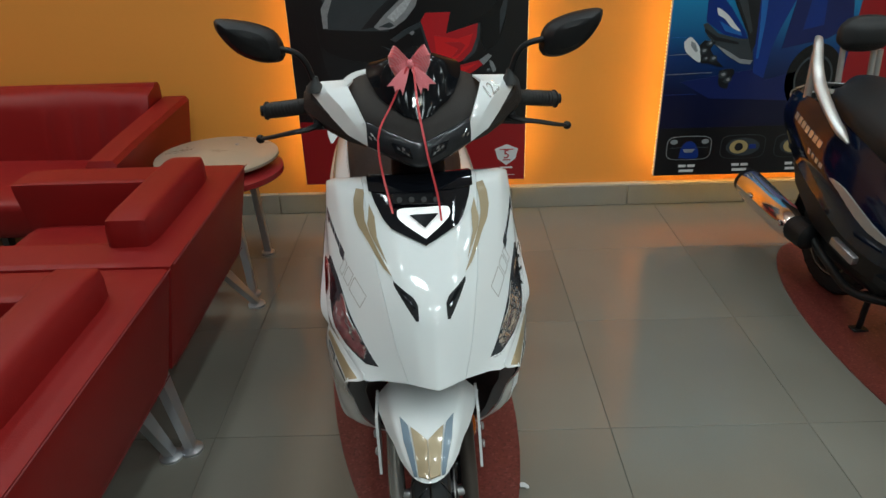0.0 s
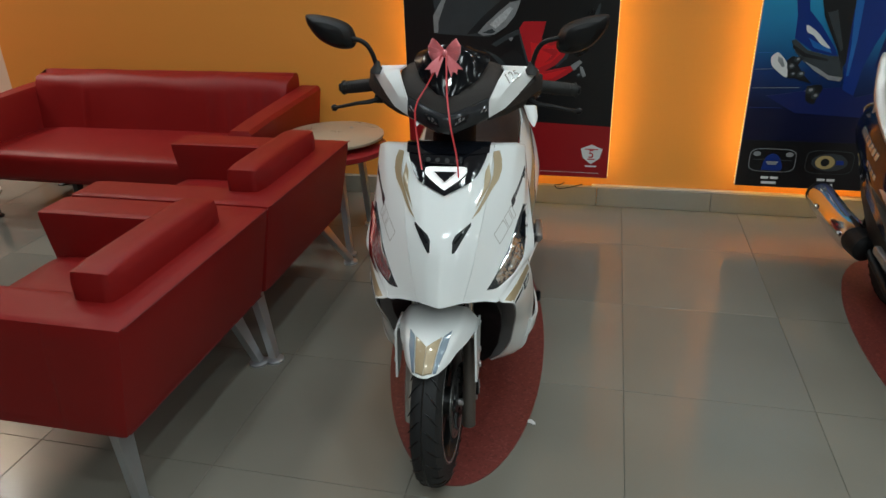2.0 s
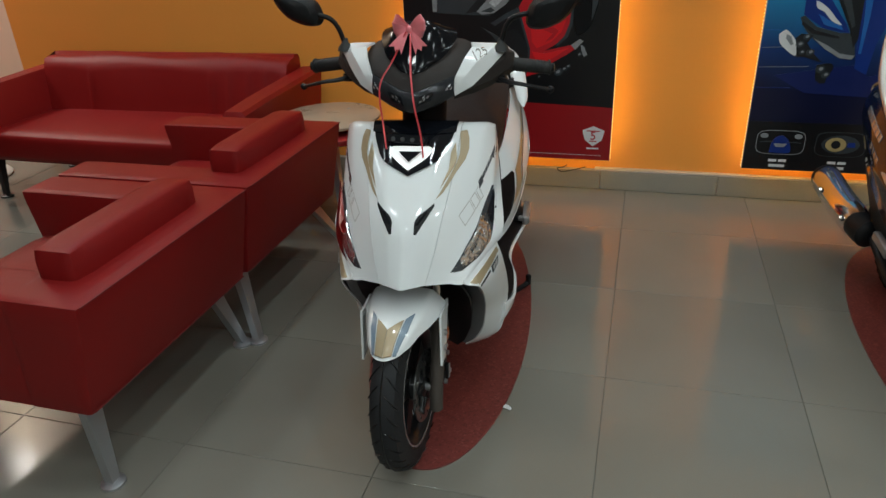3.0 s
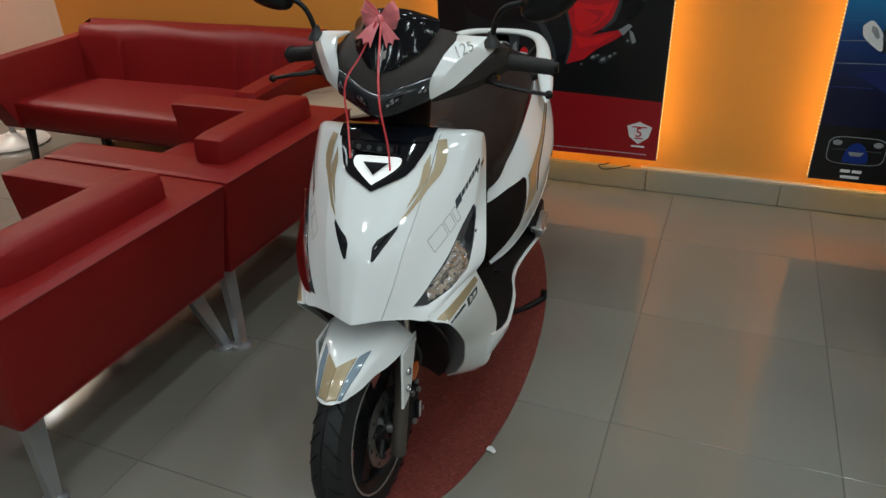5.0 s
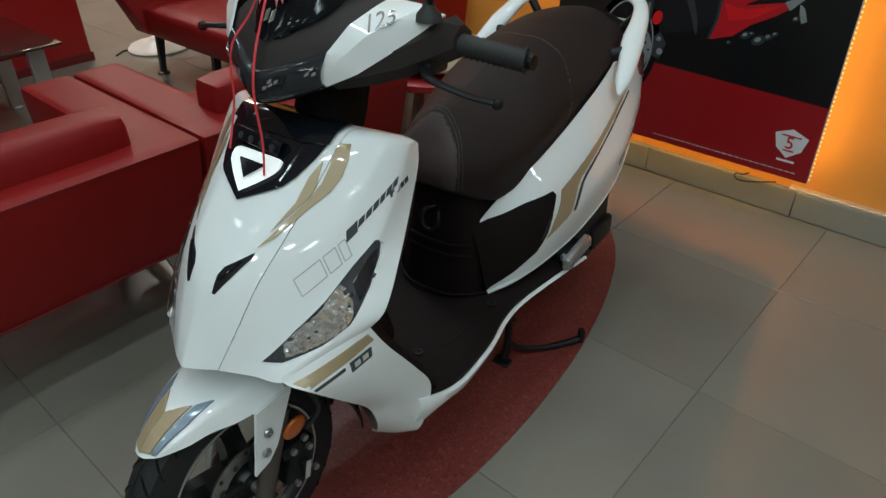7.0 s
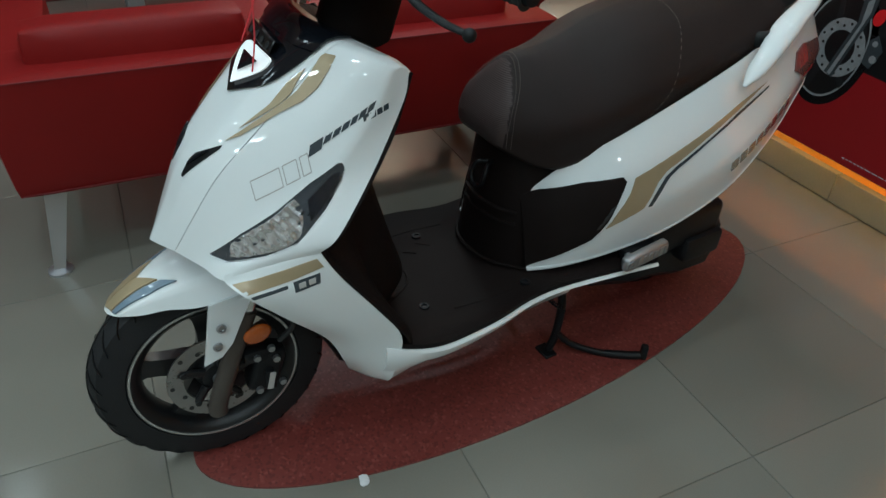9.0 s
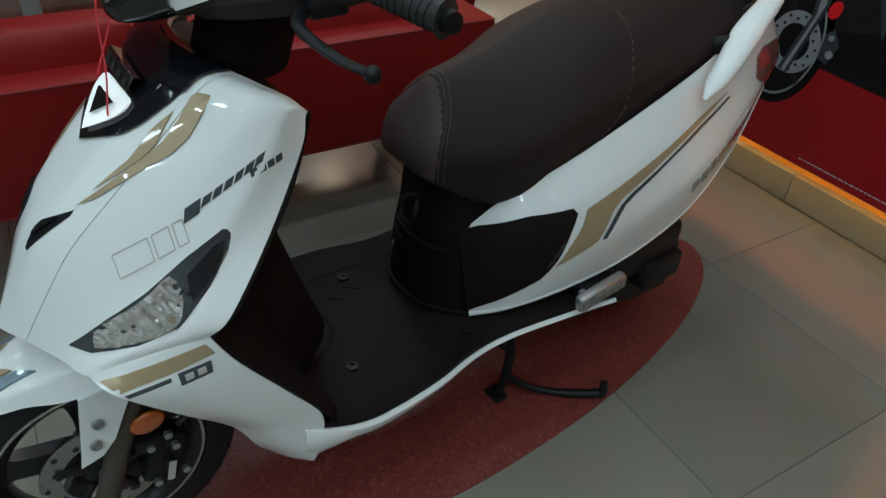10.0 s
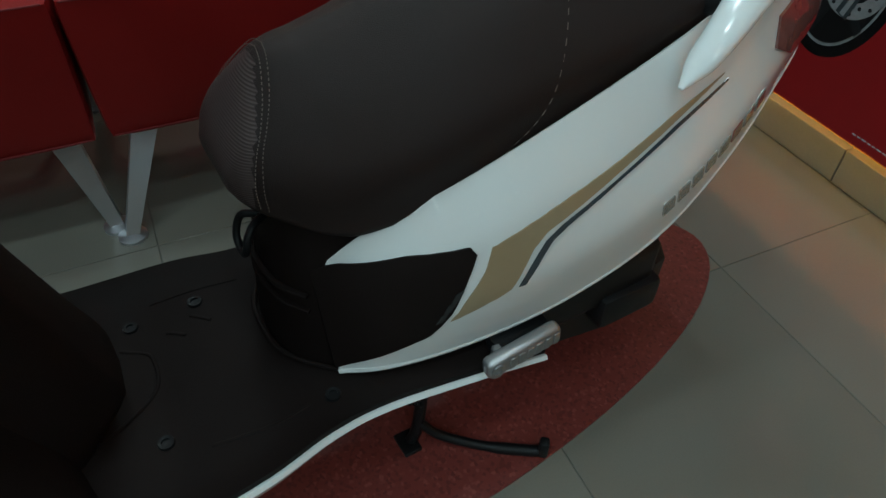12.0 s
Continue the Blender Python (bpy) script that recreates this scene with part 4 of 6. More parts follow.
for k in range(5):
    a = 2 * math.pi * k / 5
    tube([(0.047, 0.03 * math.cos(a), 0.232 + 0.03 * math.sin(a)), (0.048, 0.07 * math.cos(a + 0.2), 0.232 + 0.07 * math.sin(a + 0.2))], 0.009, 8, carrier)
    lathe([(0.001, 0.0), (0.007, 0.0), (0.006, 0.006), (0.001, 0.006)], "x", (0.052, 0.07 * math.cos(a + 0.2), 0.232 + 0.07 * math.sin(a + 0.2)), 8, carrier)
part("disc_carrier", steered(carrier), rim_black, disc_part)
caliper = box((0.05, 0.062, 0.105), (0.062, 0.092, 0.238), 0.012, 3, turn=Matrix.Rotation(radians(-20), 4, "X"))
box((0.03, 0.05, 0.03), (0.075, 0.075, 0.285), 0.008, 2, caliper)
box((0.018, 0.02, 0.05), (0.088, 0.095, 0.22), 0.005, 2, caliper)
cal = part("brake_caliper", steered(caliper), black_plastic, scooter, "black brake caliper with a worn silver mark")
for y, z in ((0.07, 0.2), (0.118, 0.205), (0.075, 0.285), (0.112, 0.27), (0.105, 0.30)):
    part("bolt", steered(lathe([(0.001, 0.0), (0.008, 0.0), (0.007, 0.008), (0.001, 0.008)], "x", (0.088, y, z), 8)), cast_metal, cal)
part("maker_mark", steered(box((0.001, 0.012, 0.042), (0.0985, 0.095, 0.222), 0.0, turn=Matrix.Rotation(radians(-15), 4, "X"))), grey_decal, cal, "worn silver lettering bar")
part("brake_hose", steered(tube(spline([(0.075, 0.125, 0.30), (0.085, 0.155, 0.34), (0.075, 0.14, 0.40), (0.05, 0.12, 0.48), (0.03, 0.12, 0.56)], 6), 0.006, 8)), black_rubber, scooter, "black rubber brake hose")
part("axle", steered(lathe([(0.004, -0.088), (0.012, -0.085), (0.012, 0.088), (0.004, 0.09)], "x", (0, 0, 0.232), 16)), cast_metal, scooter)
for s, m, lab in ((1, fork_brown, "brown-grey fork leg"), (-1, silver_badge, "silver-grey fork leg")):
    leg = tube(spline([(s * 0.083, -0.016, 0.165), (s * 0.083, -0.01, 0.2), (s * 0.083, 0.03, 0.30), (s * 0.08, 0.075, 0.40)], 5), [0.012] + [0.019] * 9 + [0.018] * 6, 16)
    fork = part("fork_leg", steered(leg), m, scooter, lab)
    part("stanchion", steered(tube([(s * 0.08, 0.07, 0.39), (s * 0.076, 0.155, 0.60)], 0.014, 14)), chrome, fork, "bright steel stanchion")

# -- front fender --
FENDER = [
    # each row: across from the middle to the edge
    [(0.0, -0.163, 0.424), (0.014, -0.160, 0.424), (0.028, -0.150, 0.425), (0.036, -0.140, 0.425)],
    [(0.0, -0.135, 0.449), (0.024, -0.130, 0.447), (0.045, -0.118, 0.443), (0.058, -0.102, 0.432)],
    [(0.0, -0.098, 0.473), (0.032, -0.093, 0.469), (0.058, -0.080, 0.461), (0.072, -0.062, 0.440)],
    [(0.0, -0.060, 0.488), (0.036, -0.055, 0.484), (0.068, -0.043, 0.475), (0.088, -0.022, 0.441)],
    [(0.0, -0.020, 0.500), (0.037, -0.015, 0.496), (0.074, -0.003, 0.487), (0.101, 0.016, 0.447)],
    [(0.0, 0.020, 0.508), (0.037, 0.022, 0.505), (0.078, 0.030, 0.497), (0.112, 0.050, 0.452)],
    [(0.0, 0.060, 0.513), (0.037, 0.062, 0.510), (0.080, 0.066, 0.502), (0.116, 0.080, 0.452)],
]


def whole(half):
    """Both halves of rows that start on the middle line."""
    return [[(-x, y, z) for x, y, z in row[:0:-1]] + list(row) for row in half]


grid = creased_skin(whole(FENDER), 4, 4)
part_fender = part("front_fender", steered(thick(grid, 0.004, inner=(0, 0.0, 0.3))), white_paint, scooter, "white front mudguard with gold and blue stripes")
fender_top = Surface(grid, 2)
for s in (-1, 1):
    bm = laid(fender_top, [(0.0005, -0.157), (0.020, -0.149), (0.0265, -0.105), (0.033, -0.063), (0.0005, -0.097)], 0.004, 1, 6, 0.003, 0.008)
    part("gold_stripe", steered(flip_x(bm) if s < 0 else bm), gold_decal, part_fender, "gold decal")
    bm = laid(fender_top, [(0.0225, -0.148), (0.029, -0.144), (0.047, -0.085), (0.055, -0.033), (0.038, -0.058), (0.0305, -0.098)], 0.004, 1, 6, 0.003, 0.008)
    part("blue_stripe", steered(flip_x(bm) if s < 0 else bm), blue_decal, part_fender, "grey-blue decal")
    rows = []
    for f in range(7):
        t = f / 6
        y0, z0 = 0.005 - 0.028 * t, 0.455 - 0.132 * t
        y1, z1 = 0.088 - 0.066 * t, 0.466 - 0.130 * t
        if f == 6:
            y0, z0, y1, z1 = -0.024, 0.322, 0.010, 0.333
        x = 0.113 + 0.001 * t
        rows.append([(s * x, y0 + (y1 - y0) * k / 3, z0 + (z1 - z0) * k / 3) for k in range(4)])
    side = part("fender_stay", steered(thick(rows, 0.006 * s)), white_paint, part_fender, "white mudguard side stay")
    for y, z in ((0.018, 0.402), (0.006, 0.362)):
        part("bolt", steered(lathe([(0.002, 0.0), (0.0095, 0.0), (0.0085, s * 0.004), (0.005, s * 0.005), (0.004, s * 0.002), (0.002, s * 0.002)], "x", (s * 0.1165, y, z), 16)), cast_metal, side)
oval = bmesh.new()
bmesh.ops.create_uvsphere(oval, u_segments=24, v_segments=12, radius=1.0)
bmesh.ops.transform(oval, matrix=Matrix.Translation((0.100, 0.082, 0.352)) @ Matrix.Rotation(radians(15), 4, "X") @ Matrix.Diagonal((0.009, 0.028, 0.021, 1)), verts=oval.verts)
refl = part("side_reflector", steered(oval), amber, scooter, "oval amber reflector")
part("bracket", steered(tube([(0.07, 0.06, 0.36), (0.094, 0.08, 0.352)], 0.007, 8)), black_plastic, refl)

# -- front apron --
APRON = [
    [(0.0, -0.061, 0.567), (0.03, -0.049, 0.569), (0.058, -0.033, 0.569), (0.112, -0.002, 0.560), (0.151, 0.022, 0.549), (0.222, 0.162, 0.603)],
    [(0.0, -0.024, 0.635), (0.037, -0.016, 0.637), (0.078, 0.006, 0.640), (0.138, 0.052, 0.631), (0.196, 0.112, 0.622), (0.238, 0.190, 0.636)],
    [(0.0, 0.014, 0.705), (0.045, 0.021, 0.706), (0.092, 0.050, 0.708), (0.150, 0.106, 0.701), (0.203, 0.172, 0.693), (0.227, 0.250, 0.715)],
    [(0.0, 0.080, 0.775), (0.056, 0.080, 0.773), (0.106, 0.110, 0.772), (0.165, 0.165, 0.764), (0.208, 0.225, 0.762), (0.216, 0.298, 0.790)],
    [(0.0, 0.150, 0.840), (0.062, 0.150, 0.838), (0.117, 0.178, 0.838), (0.176, 0.222, 0.831), (0.209, 0.272, 0.825), (0.210, 0.325, 0.840)],
    [(0.0, 0.215, 0.893), (0.066, 0.215, 0.893), (0.122, 0.235, 0.893), (0.182, 0.272, 0.887), (0.206, 0.303, 0.876), (0.206, 0.332, 0.868)],
    [(0.0, 0.240, 0.910), (0.068, 0.244, 0.908), (0.124, 0.262, 0.904), (0.183, 0.300, 0.896), (0.205, 0.320, 0.884), (0.203, 0.336, 0.874)],
    [(0.0, 0.262, 0.908), (0.066, 0.268, 0.906), (0.120, 0.290, 0.900), (0.181, 0.323, 0.888), (0.200, 0.333, 0.879), (0.198, 0.340, 0.871)],
]
full = creased_skin(whole(APRON), 6, 6)
mid = full.shape[1] // 2
seam = 12
bonnet = part("front_panel", thick(full[:, mid - seam : mid + seam + 1], 0.004, inner=(0, 0.3, 0.6)), white_paint, scooter, "glossy white front panel")
apron_front = Surface(full[:, mid - 22 : mid + 23], 1)
right_half = full[:, mid + seam :].copy()
right_half[:, 0] = right_half[:, 0] * 0.88 + right_half[:, 1] * 0.12
apron_side = Surface(right_half, 0)
side_panels = {}
for s in (1, -1):
    rows = right_half.copy()
    rows[..., 0] *= s
    side_panels[s] = part("side_panel", thick(rows, 0.004, inner=(0, 0.3, 0.7)), white_paint, scooter, "glossy white front side panel")

# black shield plate with a white triangle
plate = laid(apron_front, [(0.0, 0.805), (0.070, 0.833), (0.084, 0.846), (0.100, 0.872), (0.108, 0.892), (-0.108, 0.892), (-0.100, 0.872), (-0.084, 0.846), (-0.070, 0.833)], 0.004, -1, 4, 0.004)
shield = part("shield_plate", plate, black_gloss, scooter, "gloss black plate between the front panels")
cap = full[29:, mid - 11 : mid + 12] + np.array((0, -0.004, 0.006))
part("plate_top", thick(cap, 0.003, inner=(0, 0.4, 0.7)), black_gloss, shield)
tri_out = curve_shape([(0.0, 0.814), (0.026, 0.828), (0.051, 0.844), (0.055, 0.855), (0.046, 0.860), (0.0, 0.860), (-0.046, 0.860), (-0.055, 0.855), (-0.051, 0.844), (-0.026, 0.828)], 2)
tri_in = [(0.0, 0.829), (0.030, 0.849), (-0.030, 0.849)]
part("emblem", laid(apron_front, tri_out, 0.009, -1, 3, 0.004), emblem_white, shield, "white triangular emblem")
part("emblem_centre", laid(apron_front, tri_in, 0.0135, -1, 3, 0.003), black_gloss, shield)
clip = box((0.108, 0.004, 0.022), (0, 0, 0), 0.0015, 1)
lip = box((0.108, 0.016, 0.003), (0, 0.007, 0.011), 0.001, 1, clip)
tilt = Matrix.Translation((-0.010, 0.178, 0.884)) @ Matrix.Rotation(radians(-30), 4, "X") @ Matrix.Rotation(radians(3), 4, "Y")
bmesh.ops.transform(clip, matrix=tilt, verts=clip.verts)
plate_clip = part("plate_bracket", clip, black_gloss, shield, "glossy dark number plate bracket with holes")
for x in (-0.038, -0.013, 0.013, 0.038):
    hole = lathe([(0.001, 0.0), (0.0062, 0.0), (0.0062, 0.0015), (0.001, 0.0015)], "y", (x, -0.0032, -0.002), 14)
    bmesh.ops.transform(hole, matrix=tilt, verts=hole.verts)
    part("hole", hole, black_rubber, plate_clip)
for s in (-1, 1):
    nos = laid(apron_front, [(0.0285, 0.690), (0.034, 0.689), (0.073, 0.744), (0.0735, 0.751), (0.036, 0.728), (0.0285, 0.716)], 0.0016, -1, 3)
    vent = part("air_vent", flip_x(nos) if s < 0 else nos, black_plastic, bonnet, "black nostril vent")
    slat = laid(apron_front, [(0.033, 0.712), (0.036, 0.709), (0.060, 0.737), (0.056, 0.738)], 0.005, -1, 2, 0.004)
    part("slat", flip_x(slat) if s < 0 else slat, black_gloss, vent)
    # gold flame stripes beside the plate
    one = laid(apron_front, [(0.138, 0.889), (0.144, 0.872), (0.145, 0.848), (0.138, 0.828), (0.120, 0.808), (0.106, 0.788), (0.091, 0.769), (0.074, 0.757), (0.088, 0.776), (0.102, 0.798), (0.115, 0.820), (0.123, 0.840), (0.124, 0.862), (0.121, 0.885), (0.122, 0.889)], 0.0025, -1, 4)
    part("gold_stripe", flip_x(one) if s < 0 else one, gold_decal, bonnet, "gold flame decal")
    two = laid(apron_front, [(0.112, 0.868), (0.115, 0.848), (0.118, 0.834), (0.113, 0.818), (0.100, 0.800), (0.082, 0.776), (0.092, 0.798), (0.100, 0.815), (0.101, 0.830), (0.102, 0.848)], 0.0025, -1, 4)
    part("gold_stripe", flip_x(two) if s < 0 else two, gold_decal, bonnet, "gold flame decal")
    # headlight: dark housing, bright facets, clear lens
    outline = [(0.0136, 0.5845), (0.065, 0.631), (0.118, 0.671), (0.1705, 0.717), (0.211, 0.748), (0.2165, 0.7485), (0.2187, 0.742), (0.211, 0.722), (0.183, 0.680), (0.145, 0.638), (0.132, 0.625), (0.087, 0.600), (0.033, 0.581)]
    bm = laid(apron_side, outline, 0.0016, 1, 3)
    hl = part("headlight", flip_x(bm) if s < 0 else bm, lamp_housing, scooter, "almond-shaped clear headlight in a dark housing")
    inner = curve_shape([(0.040, 0.5885), (0.046, 0.611), (0.078, 0.638), (0.118, 0.668), (0.143, 0.690), (0.150, 0.672), (0.143, 0.645), (0.127, 0.625), (0.086, 0.603)], 2)
    bm = laid(apron_side, inner, 0.003, 1, 8, 0.002, 0.0042)
    way, off = Vector((0.80, 0.60)), Vector((-0.60, 0.80))
    for v in bm.verts:
        q = Vector((v.co.y, v.co.z))
        along, across = q.dot(way), q.dot(off)
        v.co.x += 0.0035 * noise.noise(Vector((along * 18, across * 90, 3.0))) + 0.0005 * math.sin(along * 420) + 0.002 * noise.noise(Vector((along * 60, across * 220, 7.0)))
    ref = part("reflector_bowl", flip_x(bm) if s < 0 else bm, reflector, hl, "chrome fluted reflector", 25)
    bm = laid(apron_side, [(0.160, 0.690), (0.200, 0.730), (0.211, 0.735), (0.204, 0.715), (0.178, 0.680), (0.158, 0.660)], 0.003, 1, 3, 0.002)
    part("indicator_bowl", flip_x(bm) if s < 0 else bm, black_gloss, hl, "dark indicator bowl")
    for k in range(7):
        t = k / 6
        c = apron_side.at(0.150 + 0.05 * t, 0.672 + 0.048 * t - 0.009 * (k % 3), 0.006, 1)
        piece = box((0.003, 0.008, 0.003), (0, 0, 0), 0.0008, 1)
        bmesh.ops.transform(piece, matrix=Matrix.Translation(c) @ Matrix.Rotation(radians(35 + 8 * (k % 2)), 4, "X"), verts=piece.verts)
        part("facet", flip_x(piece) if s < 0 else piece, chrome_dark, hl, "small bright lamp facet")
    bm = laid(apron_side, outline, 0.011, 1, 3, 0.002)
    lens = part("lens", flip_x(bm) if s < 0 else bm, lens_clear, hl, "clear lens")
    lens.visible_shadow = False

# outlined and dark lettering along the side panels, as plain bars
for s in (1, -1):
    for k, (f0, f1) in enumerate(((0.0, 0.20), (0.225, 0.34), (0.365, 0.475), (0.50, 0.61), (0.635, 0.735), (0.76, 0.87), (0.89, 1.0))):
        low = 0.0 if k else -0.004
        a0, b0 = 0.1755 + 0.098 * f0, 0.757 + 0.070 * f0 + low
        a1, b1 = 0.1755 + 0.098 * f1, 0.757 + 0.070 * f1 + low
        h = 0.0125 if k else 0.018
        lean = 0.004
        bm = laid(apron_side, [(a0 - lean / 2, b0), (a1 - lean / 2, b1), (a1 + lean, b1 + h), (a0 + lean, b0 + h)], 0.0008, 1, 2, 0.0005)
        part("lettering_bar", flip_x(bm) if s < 0 else bm, line_decal, side_panels[s], "bold dark lettering")
    for k in range(4):
        a0, b0 = 0.2555 + 0.0105 * k, 0.8085 + 0.0042 * k
        bm = laid(apron_side, [(a0, b0), (a0 + 0.0085, b0 + 0.0034), (a0 + 0.0085, b0 + 0.0125), (a0, b0 + 0.0092)], 0.0008, 1, 2, 0.0005)
        part("lettering_bar", flip_x(bm) if s < 0 else bm, line_decal, side_panels[s], "small dark lettering")
    for f0, f1 in ((0.0, 0.50), (0.56, 0.80), (0.86, 1.0)):
        a0, b0 = 0.092 + 0.082 * f0, 0.682 + 0.050 * f0
        a1, b1 = 0.092 + 0.082 * f1, 0.682 + 0.050 * f1
        h = 0.027
        for e0, e1 in (((a0, b0), (a1, b1)), ((a0, b0 + h), (a1, b1 + h)), ((a0, b0), (a0, b0 + h)), ((a1, b1), (a1, b1 + h))):
            dx, dz = e1[0] - e0[0], e1[1] - e0[1]
            n = math.hypot(dx, dz)
            ox, oz = -dz / n * 0.0011, dx / n * 0.0011
            bm = laid(apron_side, [e0, e1, (e1[0] + ox, e1[1] + oz), (e0[0] + ox, e0[1] + oz)], 0.0008, 1, 2, 0.0005)
            part("lettering_outline", flip_x(bm) if s < 0 else bm, grey_decal, side_panels[s], "pale outlined lettering")

# lower side panel with its stripe
LOWER = [
    [(0.149, 0.024, 0.560), (0.186, 0.094, 0.587), (0.217, 0.167, 0.616)],
    [(0.155, 0.022, 0.547), (0.192, 0.092, 0.573), (0.223, 0.165, 0.602)],
    [(0.188, 0.044, 0.530), (0.214, 0.115, 0.534), (0.234, 0.195, 0.545)],
    [(0.194, 0.108, 0.460), (0.222, 0.172, 0.457), (0.241, 0.254, 0.458)],
    [(0.188, 0.176, 0.380), (0.221, 0.230, 0.373), (0.242, 0.303, 0.375)],
    [(0.176, 0.210, 0.300), (0.210, 0.247, 0.298), (0.234, 0.298, 0.300)],
    [(0.148, 0.232, 0.240), (0.187, 0.260, 0.238), (0.219, 0.290, 0.244)],
    [(0.115, 0.254, 0.203), (0.150, 0.272, 0.205), (0.184, 0.288, 0.211)],
]
low = smooth_skin(LOWER, 5, 6)
lower_side = Surface(low, 0)
for s in (1, -1):
    rows = low.copy()
    rows[..., 0] *= s
    lp = part("lower_panel", thick(rows, 0.004, inner=(0, 0.3, 0.4)), white_paint, scooter, "white lower leg shield panel")
    bm = laid(lower_side, [(0.030, 0.547), (0.062, 0.557), (0.11, 0.575), (0.158, 0.593), (0.167, 0.577), (0.12, 0.558), (0.046, 0.534)], 0.0012, 1)
    part("gold_stripe", flip_x(bm) if s < 0 else bm, gold_decal, lp, "gold decal")
    bm = laid(lower_side, [(0.050, 0.530), (0.08, 0.5395), (0.108, 0.548), (0.108, 0.542), (0.08, 0.533), (0.054, 0.5245)], 0.0012, 1)
    part("dark_line", flip_x(bm) if s < 0 else bm, line_decal, lp, "dark decal line")
    bm = laid(lower_side, [(0.117, 0.553), (0.160, 0.566), (0.159, 0.546), (0.118, 0.533)], 0.0016, 1)
    badge = part("badge", flip_x(bm) if s < 0 else bm, line_decal, lp, "small dark badge")
    for k in range(2):
        bm = laid(lower_side, [(0.125 + 0.016 * k, 0.550 + 0.005 * k), (0.136 + 0.016 * k, 0.5535 + 0.005 * k), (0.136 + 0.016 * k, 0.544 + 0.005 * k), (0.125 + 0.016 * k, 0.5405 + 0.005 * k)], 0.0026, 1, 1)
        part("badge_mark", flip_x(bm) if s < 0 else bm, grey_decal, badge)

# grey ducting behind the front wheel
rows = []
for z, yc, ye, w in ((0.555, 0.14, 0.035, 0.150), (0.52, 0.17, 0.062, 0.180), (0.46, 0.215, 0.115, 0.190), (0.38, 0.255, 0.180, 0.186), (0.30, 0.275, 0.215, 0.173), (0.24, 0.285, 0.238, 0.146), (0.203, 0.30, 0.262, 0.114)):
    rows.append([(w * k / 4, yc + (ye - yc) * (abs(k) / 4) ** 2, z) for k in range(-4, 5)])
part("inner_fairing", thick(np.array(rows), 0.006), inner_grey, scooter, "grey plastic inner fairing")
rows = [[(0.80 * x, y - 0.014, z) for x, y, z in row] for row in rows]
part("splash_panel", thick(np.array(rows), 0.004), black_plastic, scooter, "black splash panel behind the front wheel")
part("radiator_grille", box((0.09, 0.02, 0.22), (0.0, 0.215, 0.38), 0.006, 1), black_plastic, scooter)
part("under_cover", box((0.26, 0.46, 0.07), (0, 0.52, 0.255), 0.02, 2), black_plastic, scooter, "black underside cover")

# leg shield on the rider's side
rows = []
for z, e, ue, um, uc in ((0.866, 0.199, 0.339, 0.336, 0.336), (0.79, 0.218, 0.301, 0.312, 0.326), (0.715, 0.229, 0.253, 0.286, 0.322), (0.636, 0.240, 0.193, 0.262, 0.332), (0.603, 0.225, 0.167, 0.258, 0.342), (0.545, 0.236, 0.198, 0.266, 0.358), (0.458, 0.243, 0.257, 0.290, 0.384), (0.385, 0.245, 0.303, 0.316, 0.407), (0.352, 0.240, 0.320, 0.322, 0.402), (0.300, 0.232, 0.332, 0.334, 0.350)):
    half = [(0.0, uc, z), (0.055, uc - 0.004, z), (0.078, uc - 0.020, z), (0.122, um, z), (e - 0.03, ue + 0.018 * min(1, (0.9 - z) * 8), z), (e - 0.005, ue + 0.008, z), (e - 0.001, ue + 0.003, z), (e - 0.004, ue - 0.002, z)]
    rows.append(half)
part("leg_shield", thick(creased_skin(whole(rows), 4, 3, 0.8), 0.004, inner=(0, 0.1, 0.6)), brown_plastic, scooter, "dark brown inner leg shield")
rows = [[(x, 0.258, 0.898) for x in np.linspace(-0.105, 0.105, 9)], [(x, 0.30, 0.889 - 0.06 * abs(x)) for x in np.linspace(-0.15, 0.15, 9)], [(x, 0.325, 0.878 - 0.05 * abs(x)) for x in np.linspace(-0.16, 0.16, 9)], [(x, 0.338, 0.862) for x in np.linspace(-0.16, 0.16, 9)]]
part("top_cover", thick(rows, 0.005), brown_plastic, scooter)
neck = skin([[(0.062 * math.cos(a), 0.33 + 0.012 * k + 0.07 * math.sin(a), 0.86 + 0.035 * k) for a in np.linspace(0, 2 * math.pi, 16, endpoint=False)] for k in range(5)], closed=True, caps=True)
part("steering_neck", steered(neck), brown_plastic, scooter)

# -- handlebar cowl --
COWL = [
    (0.0, [(0.192, 0.995), (0.215, 1.040), (0.285, 1.090), (0.37, 1.108), (0.45, 1.085), (0.455, 1.0), (0.36, 0.945), (0.215, 0.950)]),
    (0.06, [(0.214, 1.012), (0.236, 1.046), (0.30, 1.088), (0.375, 1.105), (0.45, 1.083), (0.455, 1.0), (0.36, 0.95), (0.222, 0.962)]),
    (0.112, [(0.247, 1.034), (0.262, 1.056), (0.315, 1.083), (0.38, 1.098), (0.445, 1.078), (0.45, 1.01), (0.36, 0.968), (0.24, 0.982)]),
    (0.145, [(0.275, 1.030), (0.287, 1.048), (0.325, 1.068), (0.38, 1.082), (0.43, 1.062), (0.43, 1.015), (0.36, 0.985), (0.272, 1.0)]),
]
rings = [[(-v, u, z) for u, z in ring] for v, ring in COWL[:0:-1]] + [[(v, u, z) for u, z in ring] for v, ring in COWL]
rings = [[tuple(np.array(p) * (1 - f) + np.array(q) * f) for p, q in zip(r, r[1:] + r[:1]) for f in (0, 0.5)] for r in rings]
